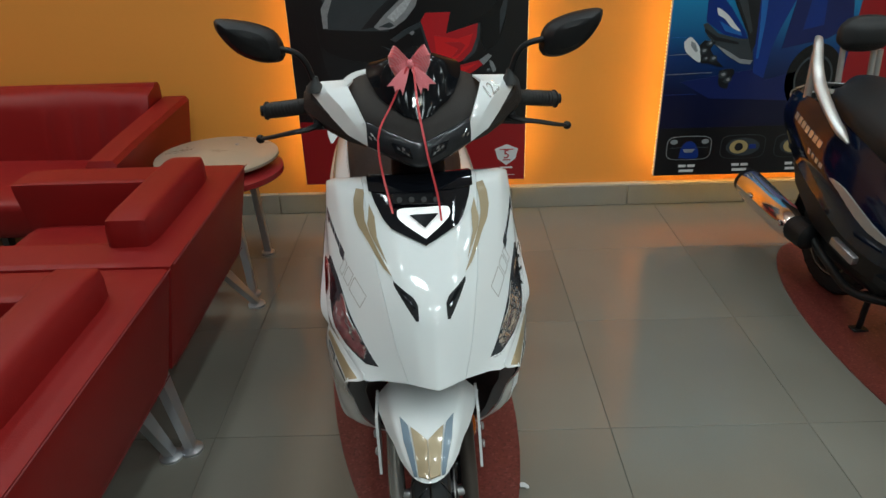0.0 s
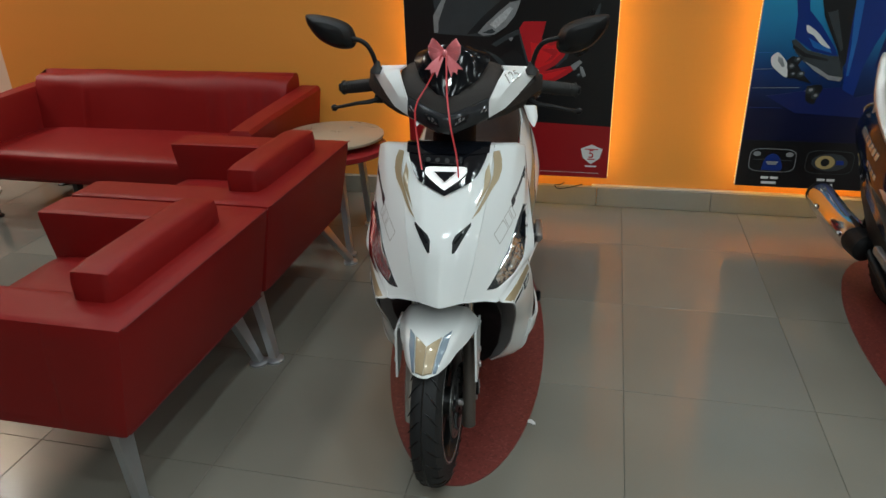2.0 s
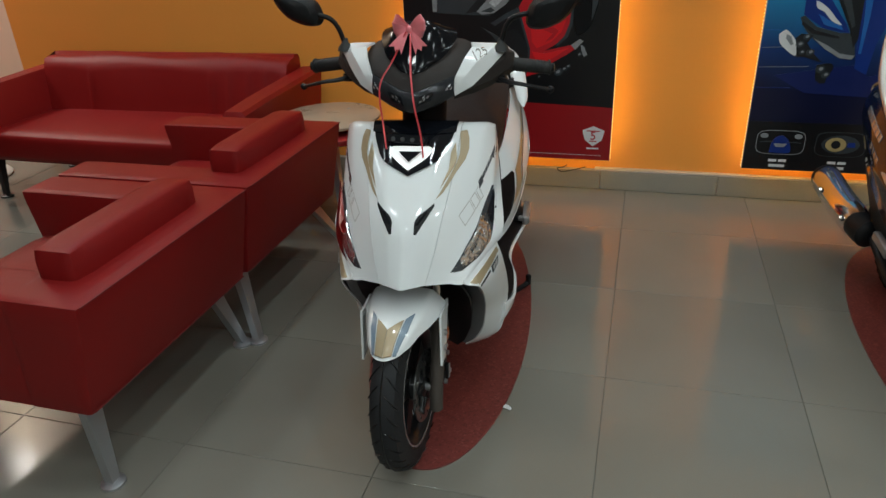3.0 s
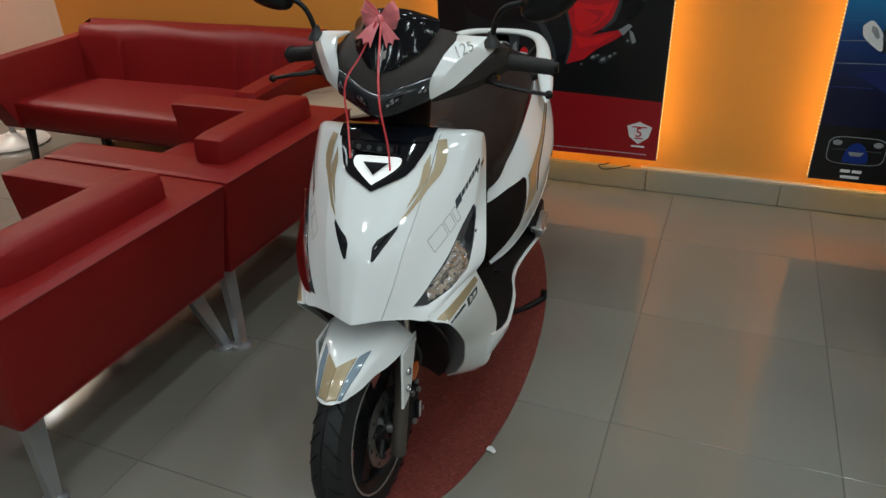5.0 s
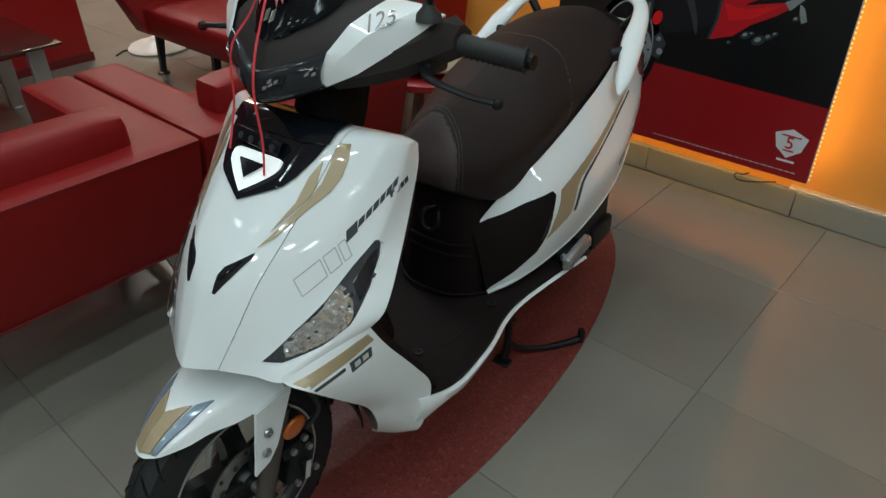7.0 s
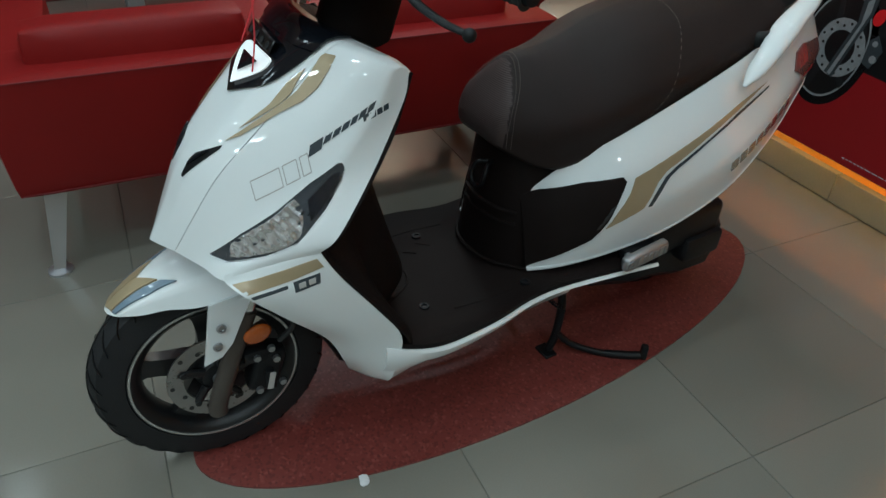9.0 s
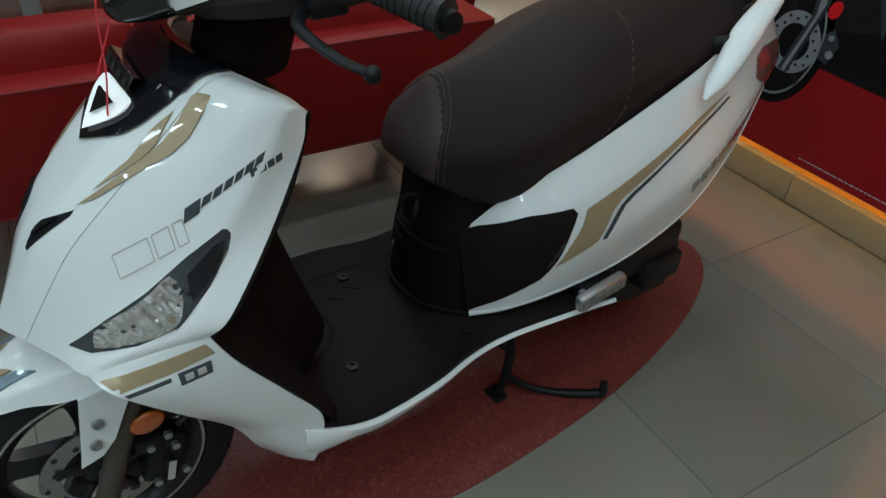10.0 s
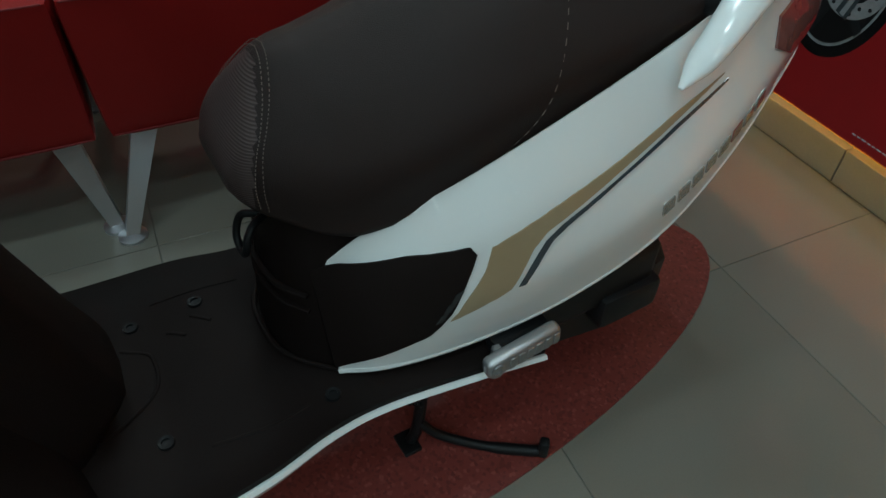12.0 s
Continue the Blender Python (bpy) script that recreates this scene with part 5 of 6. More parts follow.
rings = np.array([spline(np.array(rings)[:, i], 3) for i in range(len(rings[0]))]).transpose(1, 0, 2)
cowl = part("handlebar_cowl", steered(skin(rings, closed=True, caps=True)), lit_cowl_brown, scooter, "dark brown handlebar cowl", 28)
chin = []
for v, ua, za, ub, zb in ((-0.108, 0.238, 1.030, 0.228, 0.984), (-0.055, 0.206, 1.011, 0.206, 0.960), (0.0, 0.184, 0.996, 0.186, 0.947), (0.055, 0.206, 1.011, 0.206, 0.960), (0.108, 0.238, 1.030, 0.228, 0.984)):
    chin.append([(v, ub + 0.02, zb - 0.004), (v, ub - 0.004, zb), (v, (ua + ub) / 2 - 0.012, (za + zb) / 2), (v, ua - 0.003, za), (v, ua + 0.015, za + 0.004)])
chin_grid = smooth_skin(chin, 5, 4)
chin_face = Surface(chin_grid, 1)
lamp = part("position_lamp", steered(thick(chin_grid, 0.004, inner=(0, 0.35, 1.0))), smoke_lens, cowl, "smoked clear lamp strip under the cowl")
for s in (-1, 1):
    cell = laid(chin_face, [(0.016, 0.968), (0.050, 0.979), (0.058, 0.998), (0.022, 0.988)], 0.0025, -1, 3, 0.002)
    part("lamp_cell", steered(flip_x(cell) if s < 0 else cell), black_gloss, lamp, "clear lamp cell")
    for k, (a, b) in enumerate(((0.022, 0.974), (0.031, 0.979), (0.040, 0.984), (0.030, 0.984), (0.086, 0.999), (0.092, 1.006), (0.096, 1.000))):
        bit = laid(chin_face, [(a, b), (a + 0.006, b + 0.003), (a + 0.007, b + 0.008), (a + 0.001, b + 0.005 - 0.001 * (k % 2))], 0.0042, -1, 1, 0.0015)
        part("facet", steered(flip_x(bit) if s < 0 else bit), lamp_chrome, lamp, "small bright lamp facet")

VISOR = [
    [(0.0, 0.210, 1.040), (0.016, 0.215, 1.043), (0.030, 0.224, 1.050)],
    [(0.0, 0.226, 1.064), (0.040, 0.236, 1.064), (0.072, 0.264, 1.070)],
    [(0.0, 0.248, 1.098), (0.050, 0.262, 1.096), (0.094, 0.308, 1.096)],
    [(0.0, 0.268, 1.125), (0.054, 0.284, 1.122), (0.102, 0.334, 1.114)],
    [(0.0, 0.288, 1.146), (0.050, 0.300, 1.142), (0.096, 0.346, 1.128)],
    [(0.0, 0.308, 1.157), (0.038, 0.316, 1.153), (0.074, 0.346, 1.137)],
]
visor_grid = smooth_skin(whole(VISOR), 5, 5)
visor = part("flyscreen", steered(thick(visor_grid, 0.004, inner=(0, 0.45, 1.05))), visor_black, scooter, "gloss black fly screen")
visor_face = Surface(visor_grid, 1)
for dx in (-0.006, 0.006):
    bm = laid(visor_face, [(dx - 0.004, 1.062), (dx + 0.004, 1.066), (dx + 0.004, 1.082), (dx - 0.004, 1.078)], 0.0014, -1, 1)
    part("emblem", steered(bm), silver_badge, visor, "small silver emblem")

def straight_skin(controls, steps, across):
    """Rows of control points joined by straight pieces, so that the creases stay sharp."""
    c = np.array(controls, float)
    n, m = c.shape[:2]
    a = np.stack([np.stack([np.interp(np.linspace(0, n - 1, steps * (n - 1) + 1), range(n), c[:, j, k]) for k in range(3)], -1) for j in range(m)], 1)
    return np.stack([np.stack([np.interp(np.linspace(0, m - 1, across * (m - 1) + 1), range(m), row[:, k]) for k in range(3)], -1) for row in a], 0)


WING = [
    [(0.091, 0.222, 0.978), (0.093, 0.222, 0.978), (0.095, 0.223, 0.977), (0.097, 0.225, 0.976)],
    [(0.112, 0.235, 1.034), (0.120, 0.237, 1.028), (0.128, 0.240, 1.022), (0.150, 0.256, 1.002)],
    [(0.129, 0.270, 1.070), (0.143, 0.271, 1.063), (0.157, 0.272, 1.056), (0.184, 0.300, 1.030)],
    [(0.143, 0.318, 1.090), (0.165, 0.319, 1.084), (0.187, 0.320, 1.078), (0.215, 0.345, 1.060)],
    [(0.132, 0.368, 1.092), (0.166, 0.368, 1.091), (0.200, 0.368, 1.090), (0.235, 0.370, 1.080)],
]
wing = straight_skin(WING, 4, 4)
wing_face = Surface(wing[:, :9], 2)
for s in (1, -1):
    rows = wing.copy()
    rows[..., 0] *= s
    wp = part("cowl_wing", steered(thick(rows, 0.005, inner=(s * 0.15, 0.4, 0.95))), white_paint, scooter, "glossy white handlebar wing", 24)
    if s > 0:
        num = lettering("125", 0.036, silver_badge, wp, Matrix(), 0.0004, "number", 0.3)
        for v in num.data.vertices:
            q, h = v.co.x * 0.95, v.co.y
            v.co = HEAD @ Vector(wing_face.at(0.162 + 0.65 * q - 0.76 * h, 0.300 + 0.76 * q + 0.65 * h, 0.0016 + v.co.z, 1))
    # brown underside and switch housing
    rows = []
    for v, u0, u1, z0, z1 in ((0.10, 0.235, 0.40, 0.965, 1.02), (0.15, 0.262, 0.42, 0.975, 1.03), (0.19, 0.305, 0.43, 0.985, 1.05), (0.225, 0.345, 0.43, 1.0, 1.07), (0.245, 0.375, 0.425, 1.01, 1.06)):
        rows.append([(s * v, u0, z0 + 0.02), (s * v, u0 + 0.03, z0), (s * v, u1 - 0.02, z0), (s * v, u1, z0 + 0.02), (s * v, u1, z1 - 0.015), (s * v, u1 - 0.02, z1), (s * v, u0 + 0.02, z1), (s * v, u0 + 0.002, z1 - 0.015)])
    part("switch_housing", steered(skin(rows, closed=True, caps=True)), lit_cowl_brown, scooter, "dark brown switch housing", 30)
    bar = [(s * 0.19, 0.385, 1.036), (s * 0.235, 0.398, 1.030), (s * 0.285, 0.418, 1.021), (s * 0.330, 0.437, 1.012), (s * 0.338, 0.440, 1.011)]
    grip = part("grip", steered(tube(spline(bar, 4), [0.019] * 4 + [0.0175] * 10 + [0.0185, 0.0215, 0.0215], 18)), black_rubber, scooter, "black ribbed rubber grip")
    ribs = bmesh.new()
    for k in range(10):
        t = 0.245 + 0.0085 * k
        f = (t - 0.235) / 0.097
        c = np.array((s * t, 0.398 + 0.039 * f, 1.030 - 0.018 * f))
        w = np.array((s * 0.92, 0.38, -0.2)) * 0.0014
        tube([c - w, c + w], 0.0188, 16, ribs)
    part("grip_rib", steered(ribs), black_rubber, grip)
    part("bar_end", steered(lathe([(0.003, 0.0), (0.013, 0.0), (0.012, s * 0.012), (0.003, s * 0.013)], "x", (s * 0.340, 0.440, 1.011), 16)), black_plastic, grip)
    path = spline([(s * 0.205, 0.352, 1.002), (s * 0.235, 0.322, 0.998), (s * 0.270, 0.312, 0.995), (s * 0.316, 0.325, 0.983), (s * 0.342, 0.343, 0.975)], 5)
    lever = part("brake_lever", steered(tube(path, np.interp(np.linspace(0, 1, len(path)), [0, 0.3, 0.9, 1], [0.010, 0.008, 0.006, 0.006]), 10, flat=0.7)), black_plastic, scooter, "black brake lever with a ball end")
    ball = bmesh.new()
    bmesh.ops.create_uvsphere(ball, u_segments=14, v_segments=10, radius=0.0098, matrix=Matrix.Translation((s * 0.346, 0.347, 0.973)))
    part("ball_end", steered(ball), black_plastic, lever)
    part("lever_bracket", steered(box((0.03, 0.05, 0.024), (s * 0.212, 0.365, 1.0), 0.007, 2)), black_plastic, lever)
    # mirror
    stalk = spline([(s * 0.213, 0.356, 1.075), (s * 0.217, 0.354, 1.10), (s * 0.228, 0.350, 1.135), (s * 0.248, 0.346, 1.158), (s * 0.285, 0.345, 1.168)], 5)
    mirror = part("mirror_stalk", steered(tube(stalk, 0.0065, 10)), black_plastic, scooter, "thin black mirror stalk")
    part("boot", steered(lathe([(0.004, 0.0), (0.022, 0.0), (0.019, 0.01), (0.010, 0.02), (0.008, 0.032)], at=(s * 0.214, 0.356, 1.072), sides=18)), black_rubber, mirror)
    outline = spline([(0.275, 1.158), (0.277, 1.180), (0.292, 1.205), (0.335, 1.222), (0.385, 1.230), (0.404, 1.226), (0.398, 1.200), (0.368, 1.165), (0.325, 1.146), (0.288, 1.146), (0.275, 1.158)], 3)[:-1]
    cx, cz = 0.335, 1.187
    outline = [(cx + 0.002 + s * 0.005 + (x - cx) * 1.06, cz - 0.005 - 0.006 * (s > 0) + (z - cz) * (1.08 if s < 0 else 1.16)) for x, z in outline]
    rows = []
    for f, u in ((0.25, 0.318), (0.62, 0.324), (0.88, 0.338), (1.0, 0.356), (0.985, 0.366), (0.93, 0.369)):
        rows.append([(s * (cx + (x - cx) * f), u, cz + (z - cz) * f) for x, z in outline])
    head = part("mirror_housing", steered(skin(rows, closed=True, caps=True)), black_plastic, mirror, "black angular mirror housing", 25)
    rows = [[(s * (cx + (x - cx) * f), 0.3695 + 0.0005 * k, cz + (z - cz) * f) for x, z in outline] for k, f in enumerate((0.92, 0.9))]
    part("mirror_glass", steered(skin(rows, closed=True, caps=True)), chrome, head, "mirror glass")
dash = box((0.18, 0.02, 0.07), (0, 0.458, 1.05), 0.01, 2, turn=Matrix.Rotation(radians(-35), 4, "X"))
part("instrument_panel", steered(dash), black_gloss, cowl, "dark instrument panel")

# -- floorboard, sills and tunnel --
EDGE = [(0.275, 0.228, 0.352), (0.30, 0.236, 0.344), (0.36, 0.247, 0.326), (0.42, 0.250, 0.320), (0.53, 0.241, 0.320), (0.63, 0.219, 0.318), (0.72, 0.219, 0.322), (0.86, 0.245, 0.331), (0.955, 0.266, 0.338)]
edge = spline([(v, u, z) for u, v, z in EDGE], 5)
DIP_Y, DIP = [0.30, 0.35, 0.43, 0.60, 0.68, 0.80], [0.0, 0.014, 0.028, 0.014, 0.004, 0.0]
SCREWS = ((-0.118, 0.432), (0.113, 0.427), (0.167, 0.654), (-0.115, 0.535))
RIBS = [((-0.078, 0.478), (-0.070, 0.490), (-0.058, 0.503)), ((-0.092, 0.520), (-0.081, 0.532), (-0.066, 0.546)), ((-0.075, 0.408), (-0.058, 0.438), (-0.036, 0.448), (0.015, 0.440), (0.060, 0.390), (0.098, 0.333)), ((-0.150, 0.470), (-0.143, 0.540), (-0.128, 0.610)), ((0.150, 0.480), (0.165, 0.560), (0.162, 0.620))]
FAR = 0.86  # the right-hand edge stands a little nearer to the middle
rows = []
for x, y, z in edge:
    dip = float(np.interp(y, DIP_Y, DIP))
    row = []
    for f in np.linspace(-1, 1, 17):
        inner = min(1.0, (1 - abs(f)) / 0.18)
        row.append((f * x * (FAR if f < 0 else 1), y, z + 0.006 - dip * inner * inner * (3 - 2 * inner)))
    rows.append(row + [(p, q, r - 0.018) for p, q, r in row[::-1]])
board = part("floorboard", skin(rows, closed=True, caps=True), brown_plastic, scooter, "dark brown ribbed plastic floorboard")
for s in (1, -1):
    sill = []
    for x, y, z in edge:
        x *= 1 if s > 0 else FAR
        drop = np.interp(y, [0.3, 0.36, 0.55, 0.7, 0.80, 0.96], [0.075, 0.046, 0.030, 0.022, 0.016, 0.014])
        sill.append([(s * (x - 0.004), y, z - 0.006), (s * (x + 0.005), y, z - 0.004), (s * (x + 0.009), y, z - 0.010), (s * (x + 0.007), y, z - drop * 0.6), (s * (x - 0.008), y, z - drop), (s * (x - 0.014), y, z - drop + 0.003), (s * (x - 0.008), y, z - 0.010)])
    part("sill_trim", skin(sill, closed=True, caps=True), white_paint, scooter, "white trim along the floorboard edge")
    belly = [[(s * 0.205, 0.30, 0.28), (s * 0.18, 0.30, 0.205)], [(s * 0.225, 0.42, 0.295), (s * 0.19, 0.42, 0.245)], [(s * 0.222, 0.56, 0.295), (s * 0.19, 0.56, 0.26)], [(s * 0.205, 0.70, 0.298), (s * 0.185, 0.70, 0.262)], [(s * 0.205, 0.76, 0.30), (s * 0.19, 0.765, 0.268)]]
    part("belly_panel", thick(belly, 0.005 * s), white_paint, scooter, "white belly panel under the floorboard")


def board_top(x, y):
    """The height of the floorboard's upper side."""
    half, z = (float(np.interp(y, [u for u, v, w in EDGE], [e[k] for e in EDGE])) for k in (1, 2))
    f = abs(x) / (half * (FAR if x < 0 else 1))
    inner = min(1.0, max(0.0, 1 - f) / 0.18)
    return z + 0.006 - float(np.interp(y, DIP_Y, DIP)) * inner * inner * (3 - 2 * inner)


def on_board(points, radius):
    q = spline([(x, y, 0.0) for x, y in points], 5)
    return tube([(x, y, board_top(x, y) + 0.0005) for x, y, z in q], radius, 6, flat=0.6)


for x, y in SCREWS:
    part("screw", lathe([(0.002, 0.0), (0.0065, 0.0), (0.0065, 0.003), (0.011, 0.0035), (0.012, 0.0), (0.012, -0.004)], at=(x, y, board_top(x, y) + 0.001), sides=18), black_plastic, board)
# shallow moulded lines of the tread
for line in RIBS:
    part("tread_rib", on_board(line, 0.003), brown_plastic, board)
rows = []
for z, k in ((0.312, 0.0), (0.36, 0.1), (0.42, 0.3), (0.48, 0.55), (0.54, 0.8), (0.60, 1.0), (0.66, 1.05)):
    half = [(0.0, 0.618 + 0.03 * k, z), (0.06, 0.625 + 0.03 * k, z), (0.11 - 0.02 * k, 0.66 + 0.02 * k, z), (0.138 - 0.03 * k, 0.715 + 0.01 * k, z), (0.17 - 0.03 * k, 0.80, z), (0.185 - 0.03 * k, 0.95, z), (0.18 - 0.03 * k, 1.10, z)]
    rows.append(half)
tunnel_half = smooth_skin(rows, 4, 4)
tunnel = part("under_seat_panel", skin(whole([list(map(tuple, r)) for r in tunnel_half])), brown_plastic, scooter, "dark brown panel under the seat")
flange = spline([(0.19, 0.90, 0.334), (0.145, 0.705, 0.328), (0.112, 0.655, 0.326), (0.06, 0.618, 0.326), (0.0, 0.61, 0.326), (-0.06, 0.618, 0.326), (-0.112, 0.655, 0.326), (-0.145, 0.705, 0.328)], 5)
part("flange", tube(flange, 0.004, 8, flat=0.8), brown_plastic, tunnel)
for z in (0.43, 0.46):
    part("moulded_rib", tube(spline([(0.10, 0.660, z), (0.06, 0.634, z + 0.002), (0.0, 0.624, z + 0.003), (-0.06, 0.634, z + 0.002)], 5), 0.005, 8, flat=0.6), brown_plastic, tunnel)
hook = tube(spline([(0.018, 0.645, 0.552), (0.030, 0.626, 0.553), (0.040, 0.612, 0.542), (0.038, 0.606, 0.517), (0.018, 0.605, 0.504), (-0.002, 0.606, 0.517), (-0.004, 0.618, 0.546), (0.014, 0.640, 0.552)], 5), 0.0055, 10)
part("bag_hook", hook, black_plastic, scooter, "black plastic bag hook under the seat")

# -- seat --
SEAT = [
    # y, half width, top, bottom, fall of the shoulder
    (0.735, 0.142, 0.788, 0.566, 0.024), (0.80, 0.158, 0.803, 0.580, 0.024), (0.88, 0.170, 0.831, 0.610, 0.021), (0.96, 0.174, 0.848, 0.640, 0.018), (1.06, 0.175, 0.859, 0.680, 0.015),
    (1.16, 0.172, 0.867, 0.712, 0.013), (1.26, 0.162, 0.868, 0.742, 0.011), (1.34, 0.140, 0.860, 0.765, 0.010), (1.40, 0.105, 0.846, 0.78, 0.008), (1.435, 0.06, 0.828, 0.79, 0.005),
]
# the blunt nose: each row across from the middle of the top, round the shoulder, to the middle below
NOSE = [
    (0.600, [(0, 0.660), (0.015, 0.660), (0.032, 0.659), (0.048, 0.655), (0.056, 0.649), (0.057, 0.642), (0.052, 0.635), (0.036, 0.632)]),
    (0.611, [(0, 0.688), (0.022, 0.687), (0.046, 0.684), (0.066, 0.676), (0.075, 0.656), (0.073, 0.632), (0.064, 0.619), (0.035, 0.617)]),
    (0.629, [(0, 0.716), (0.022, 0.715), (0.048, 0.711), (0.074, 0.697), (0.088, 0.662), (0.087, 0.626), (0.080, 0.606), (0.040, 0.604)]),
    (0.650, [(0, 0.750), (0.018, 0.748), (0.042, 0.738), (0.074, 0.712), (0.101, 0.663), (0.100, 0.617), (0.093, 0.594), (0.045, 0.594)]),
    (0.674, [(0, 0.774), (0.020, 0.770), (0.046, 0.754), (0.082, 0.720), (0.115, 0.664), (0.114, 0.606), (0.106, 0.580), (0.050, 0.583)]),
    (0.704, [(0, 0.783), (0.026, 0.778), (0.053, 0.760), (0.090, 0.724), (0.130, 0.666), (0.128, 0.598), (0.121, 0.570), (0.060, 0.574)]),
]


def half_ring(w, t, b, a):
    return [(0.0, t), (0.2 * w, t - 0.3 * a), (0.42 * w, t - a), (0.70 * w, t - 0.006 - 2.2 * a), (w, b + 0.45 * (t - b)), (0.985 * w, b + 0.18 * (t - b)), (0.93 * w, b), (0.5 * w, b + 0.004)]


def seat_ring(y, w, t, b, a=0.016):
    half = half_ring(w, t, b, a)
    ring = half + [(0.0, b + 0.006)] + [(-x, z) for x, z in half[:0:-1]]
    return [(x, y, z) for x, z in ring]


halves = [[y] + [k for p in half for k in p] for y, half in NOSE] + [[y] + [k for p in half_ring(w, t, b, a) for k in p] for y, w, t, b, a in SEAT]
fine = spline(halves, 5)
rows = []
for r in fine:
    half = [(r[1 + 2 * k], r[0], r[2 + 2 * k]) for k in range(8)]
    ring = half + [(0.0, r[0], half[-1][2] + 0.002)] + [(-x, y, z) for x, y, z in half[:0:-1]]
    rows.append(spline(ring + [ring[0]], 4)[:-1])
seat = part("seat", skin(rows, closed=True, caps=True), seat_vinyl, scooter, "dark brown stitched vinyl dual seat", 60)
seat.data.materials.append(seat_ribbed)
for face in seat.data.polygons:
    c, n = face.center, face.normal
    if c.y < np.interp(c.z, [0.61, 0.65, 0.69, 0.71, 0.745, 0.775], [0.622, 0.622, 0.630, 0.642, 0.657, 0.671]) and n.y < -0.1 and c.z > 0.62:
        face.material_index = 1


def stitched(points, parent):
    """A row of small pale stitches along a line."""
    q = spline(points, 14)
    bm = bmesh.new()
    for a, b in zip(q[::2], q[1::2]):
        tube([a, b], 0.0006, 4, bm)
    part("stitching", bm, thread, parent, "pale stitching")


def on_seat(y, a, lift=0.003):
    """A point on the seat's skin: y along it, a from the middle (0) to the lower edge (1)."""
    r = np.array([np.interp(y, fine[:, 0], fine[:, k]) for k in range(fine.shape[1])])
    ring = spline([(r[1 + 2 * k], y, r[2 + 2 * k]) for k in range(7)], 8)
    p = ring[min(len(ring) - 1, int(a * (len(ring) - 1)))]
    c = np.array((0, y, (r[2] + r[14]) / 2))
    return tuple(p + (p - c) / np.linalg.norm(p - c) * lift)


for s in (1, -1):
    line = [on_seat(1.02, 0.0), on_seat(1.035, 0.25), on_seat(1.02, 0.5), on_seat(0.97, 0.72), on_seat(0.90, 0.93)]
    stitched([(s * x, y, z) for x, y, z in line], seat)
    for gap in (0.0, 0.008):
        line = [on_seat(0.676 + gap, 0.0), on_seat(0.672 + gap, 0.2), on_seat(0.660 + gap, 0.38), on_seat(0.646 + gap, 0.48), on_seat(0.632 + gap, 0.58), on_seat(0.624 + gap, 0.72), on_seat(0.626 + gap, 0.9)]
        stitched([(s * x, y, z) for x, y, z in line], seat)

# -- rear side panels --
REAR = [
    [(0.096, 0.676, 0.500), (0.117, 0.680, 0.455), (0.133, 0.682, 0.395), (0.142, 0.678, 0.328)],
    [(0.130, 0.740, 0.568), (0.168, 0.740, 0.500), (0.184, 0.740, 0.420), (0.182, 0.740, 0.345)],
    [(0.166, 0.850, 0.628), (0.212, 0.850, 0.560), (0.232, 0.850, 0.470), (0.215, 0.850, 0.366)],
    [(0.182, 1.000, 0.690), (0.226, 1.000, 0.615), (0.254, 1.000, 0.510), (0.236, 1.000, 0.396)],
    [(0.184, 1.150, 0.745), (0.220, 1.150, 0.668), (0.258, 1.150, 0.570), (0.248, 1.150, 0.462)],
    [(0.166, 1.290, 0.785), (0.198, 1.290, 0.725), (0.232, 1.290, 0.645), (0.224, 1.290, 0.535)],
    [(0.132, 1.420, 0.800), (0.158, 1.420, 0.750), (0.184, 1.420, 0.690), (0.178, 1.420, 0.600)],
    [(0.085, 1.530, 0.790), (0.105, 1.535, 0.750), (0.126, 1.540, 0.705), (0.122, 1.530, 0.640)],
    [(0.020, 1.560, 0.785), (0.030, 1.570, 0.750), (0.040, 1.575, 0.710), (0.040, 1.565, 0.660)],
]
rear = creased_skin(REAR, 5, 6, 0.4)
rear_side = Surface(rear, 0)
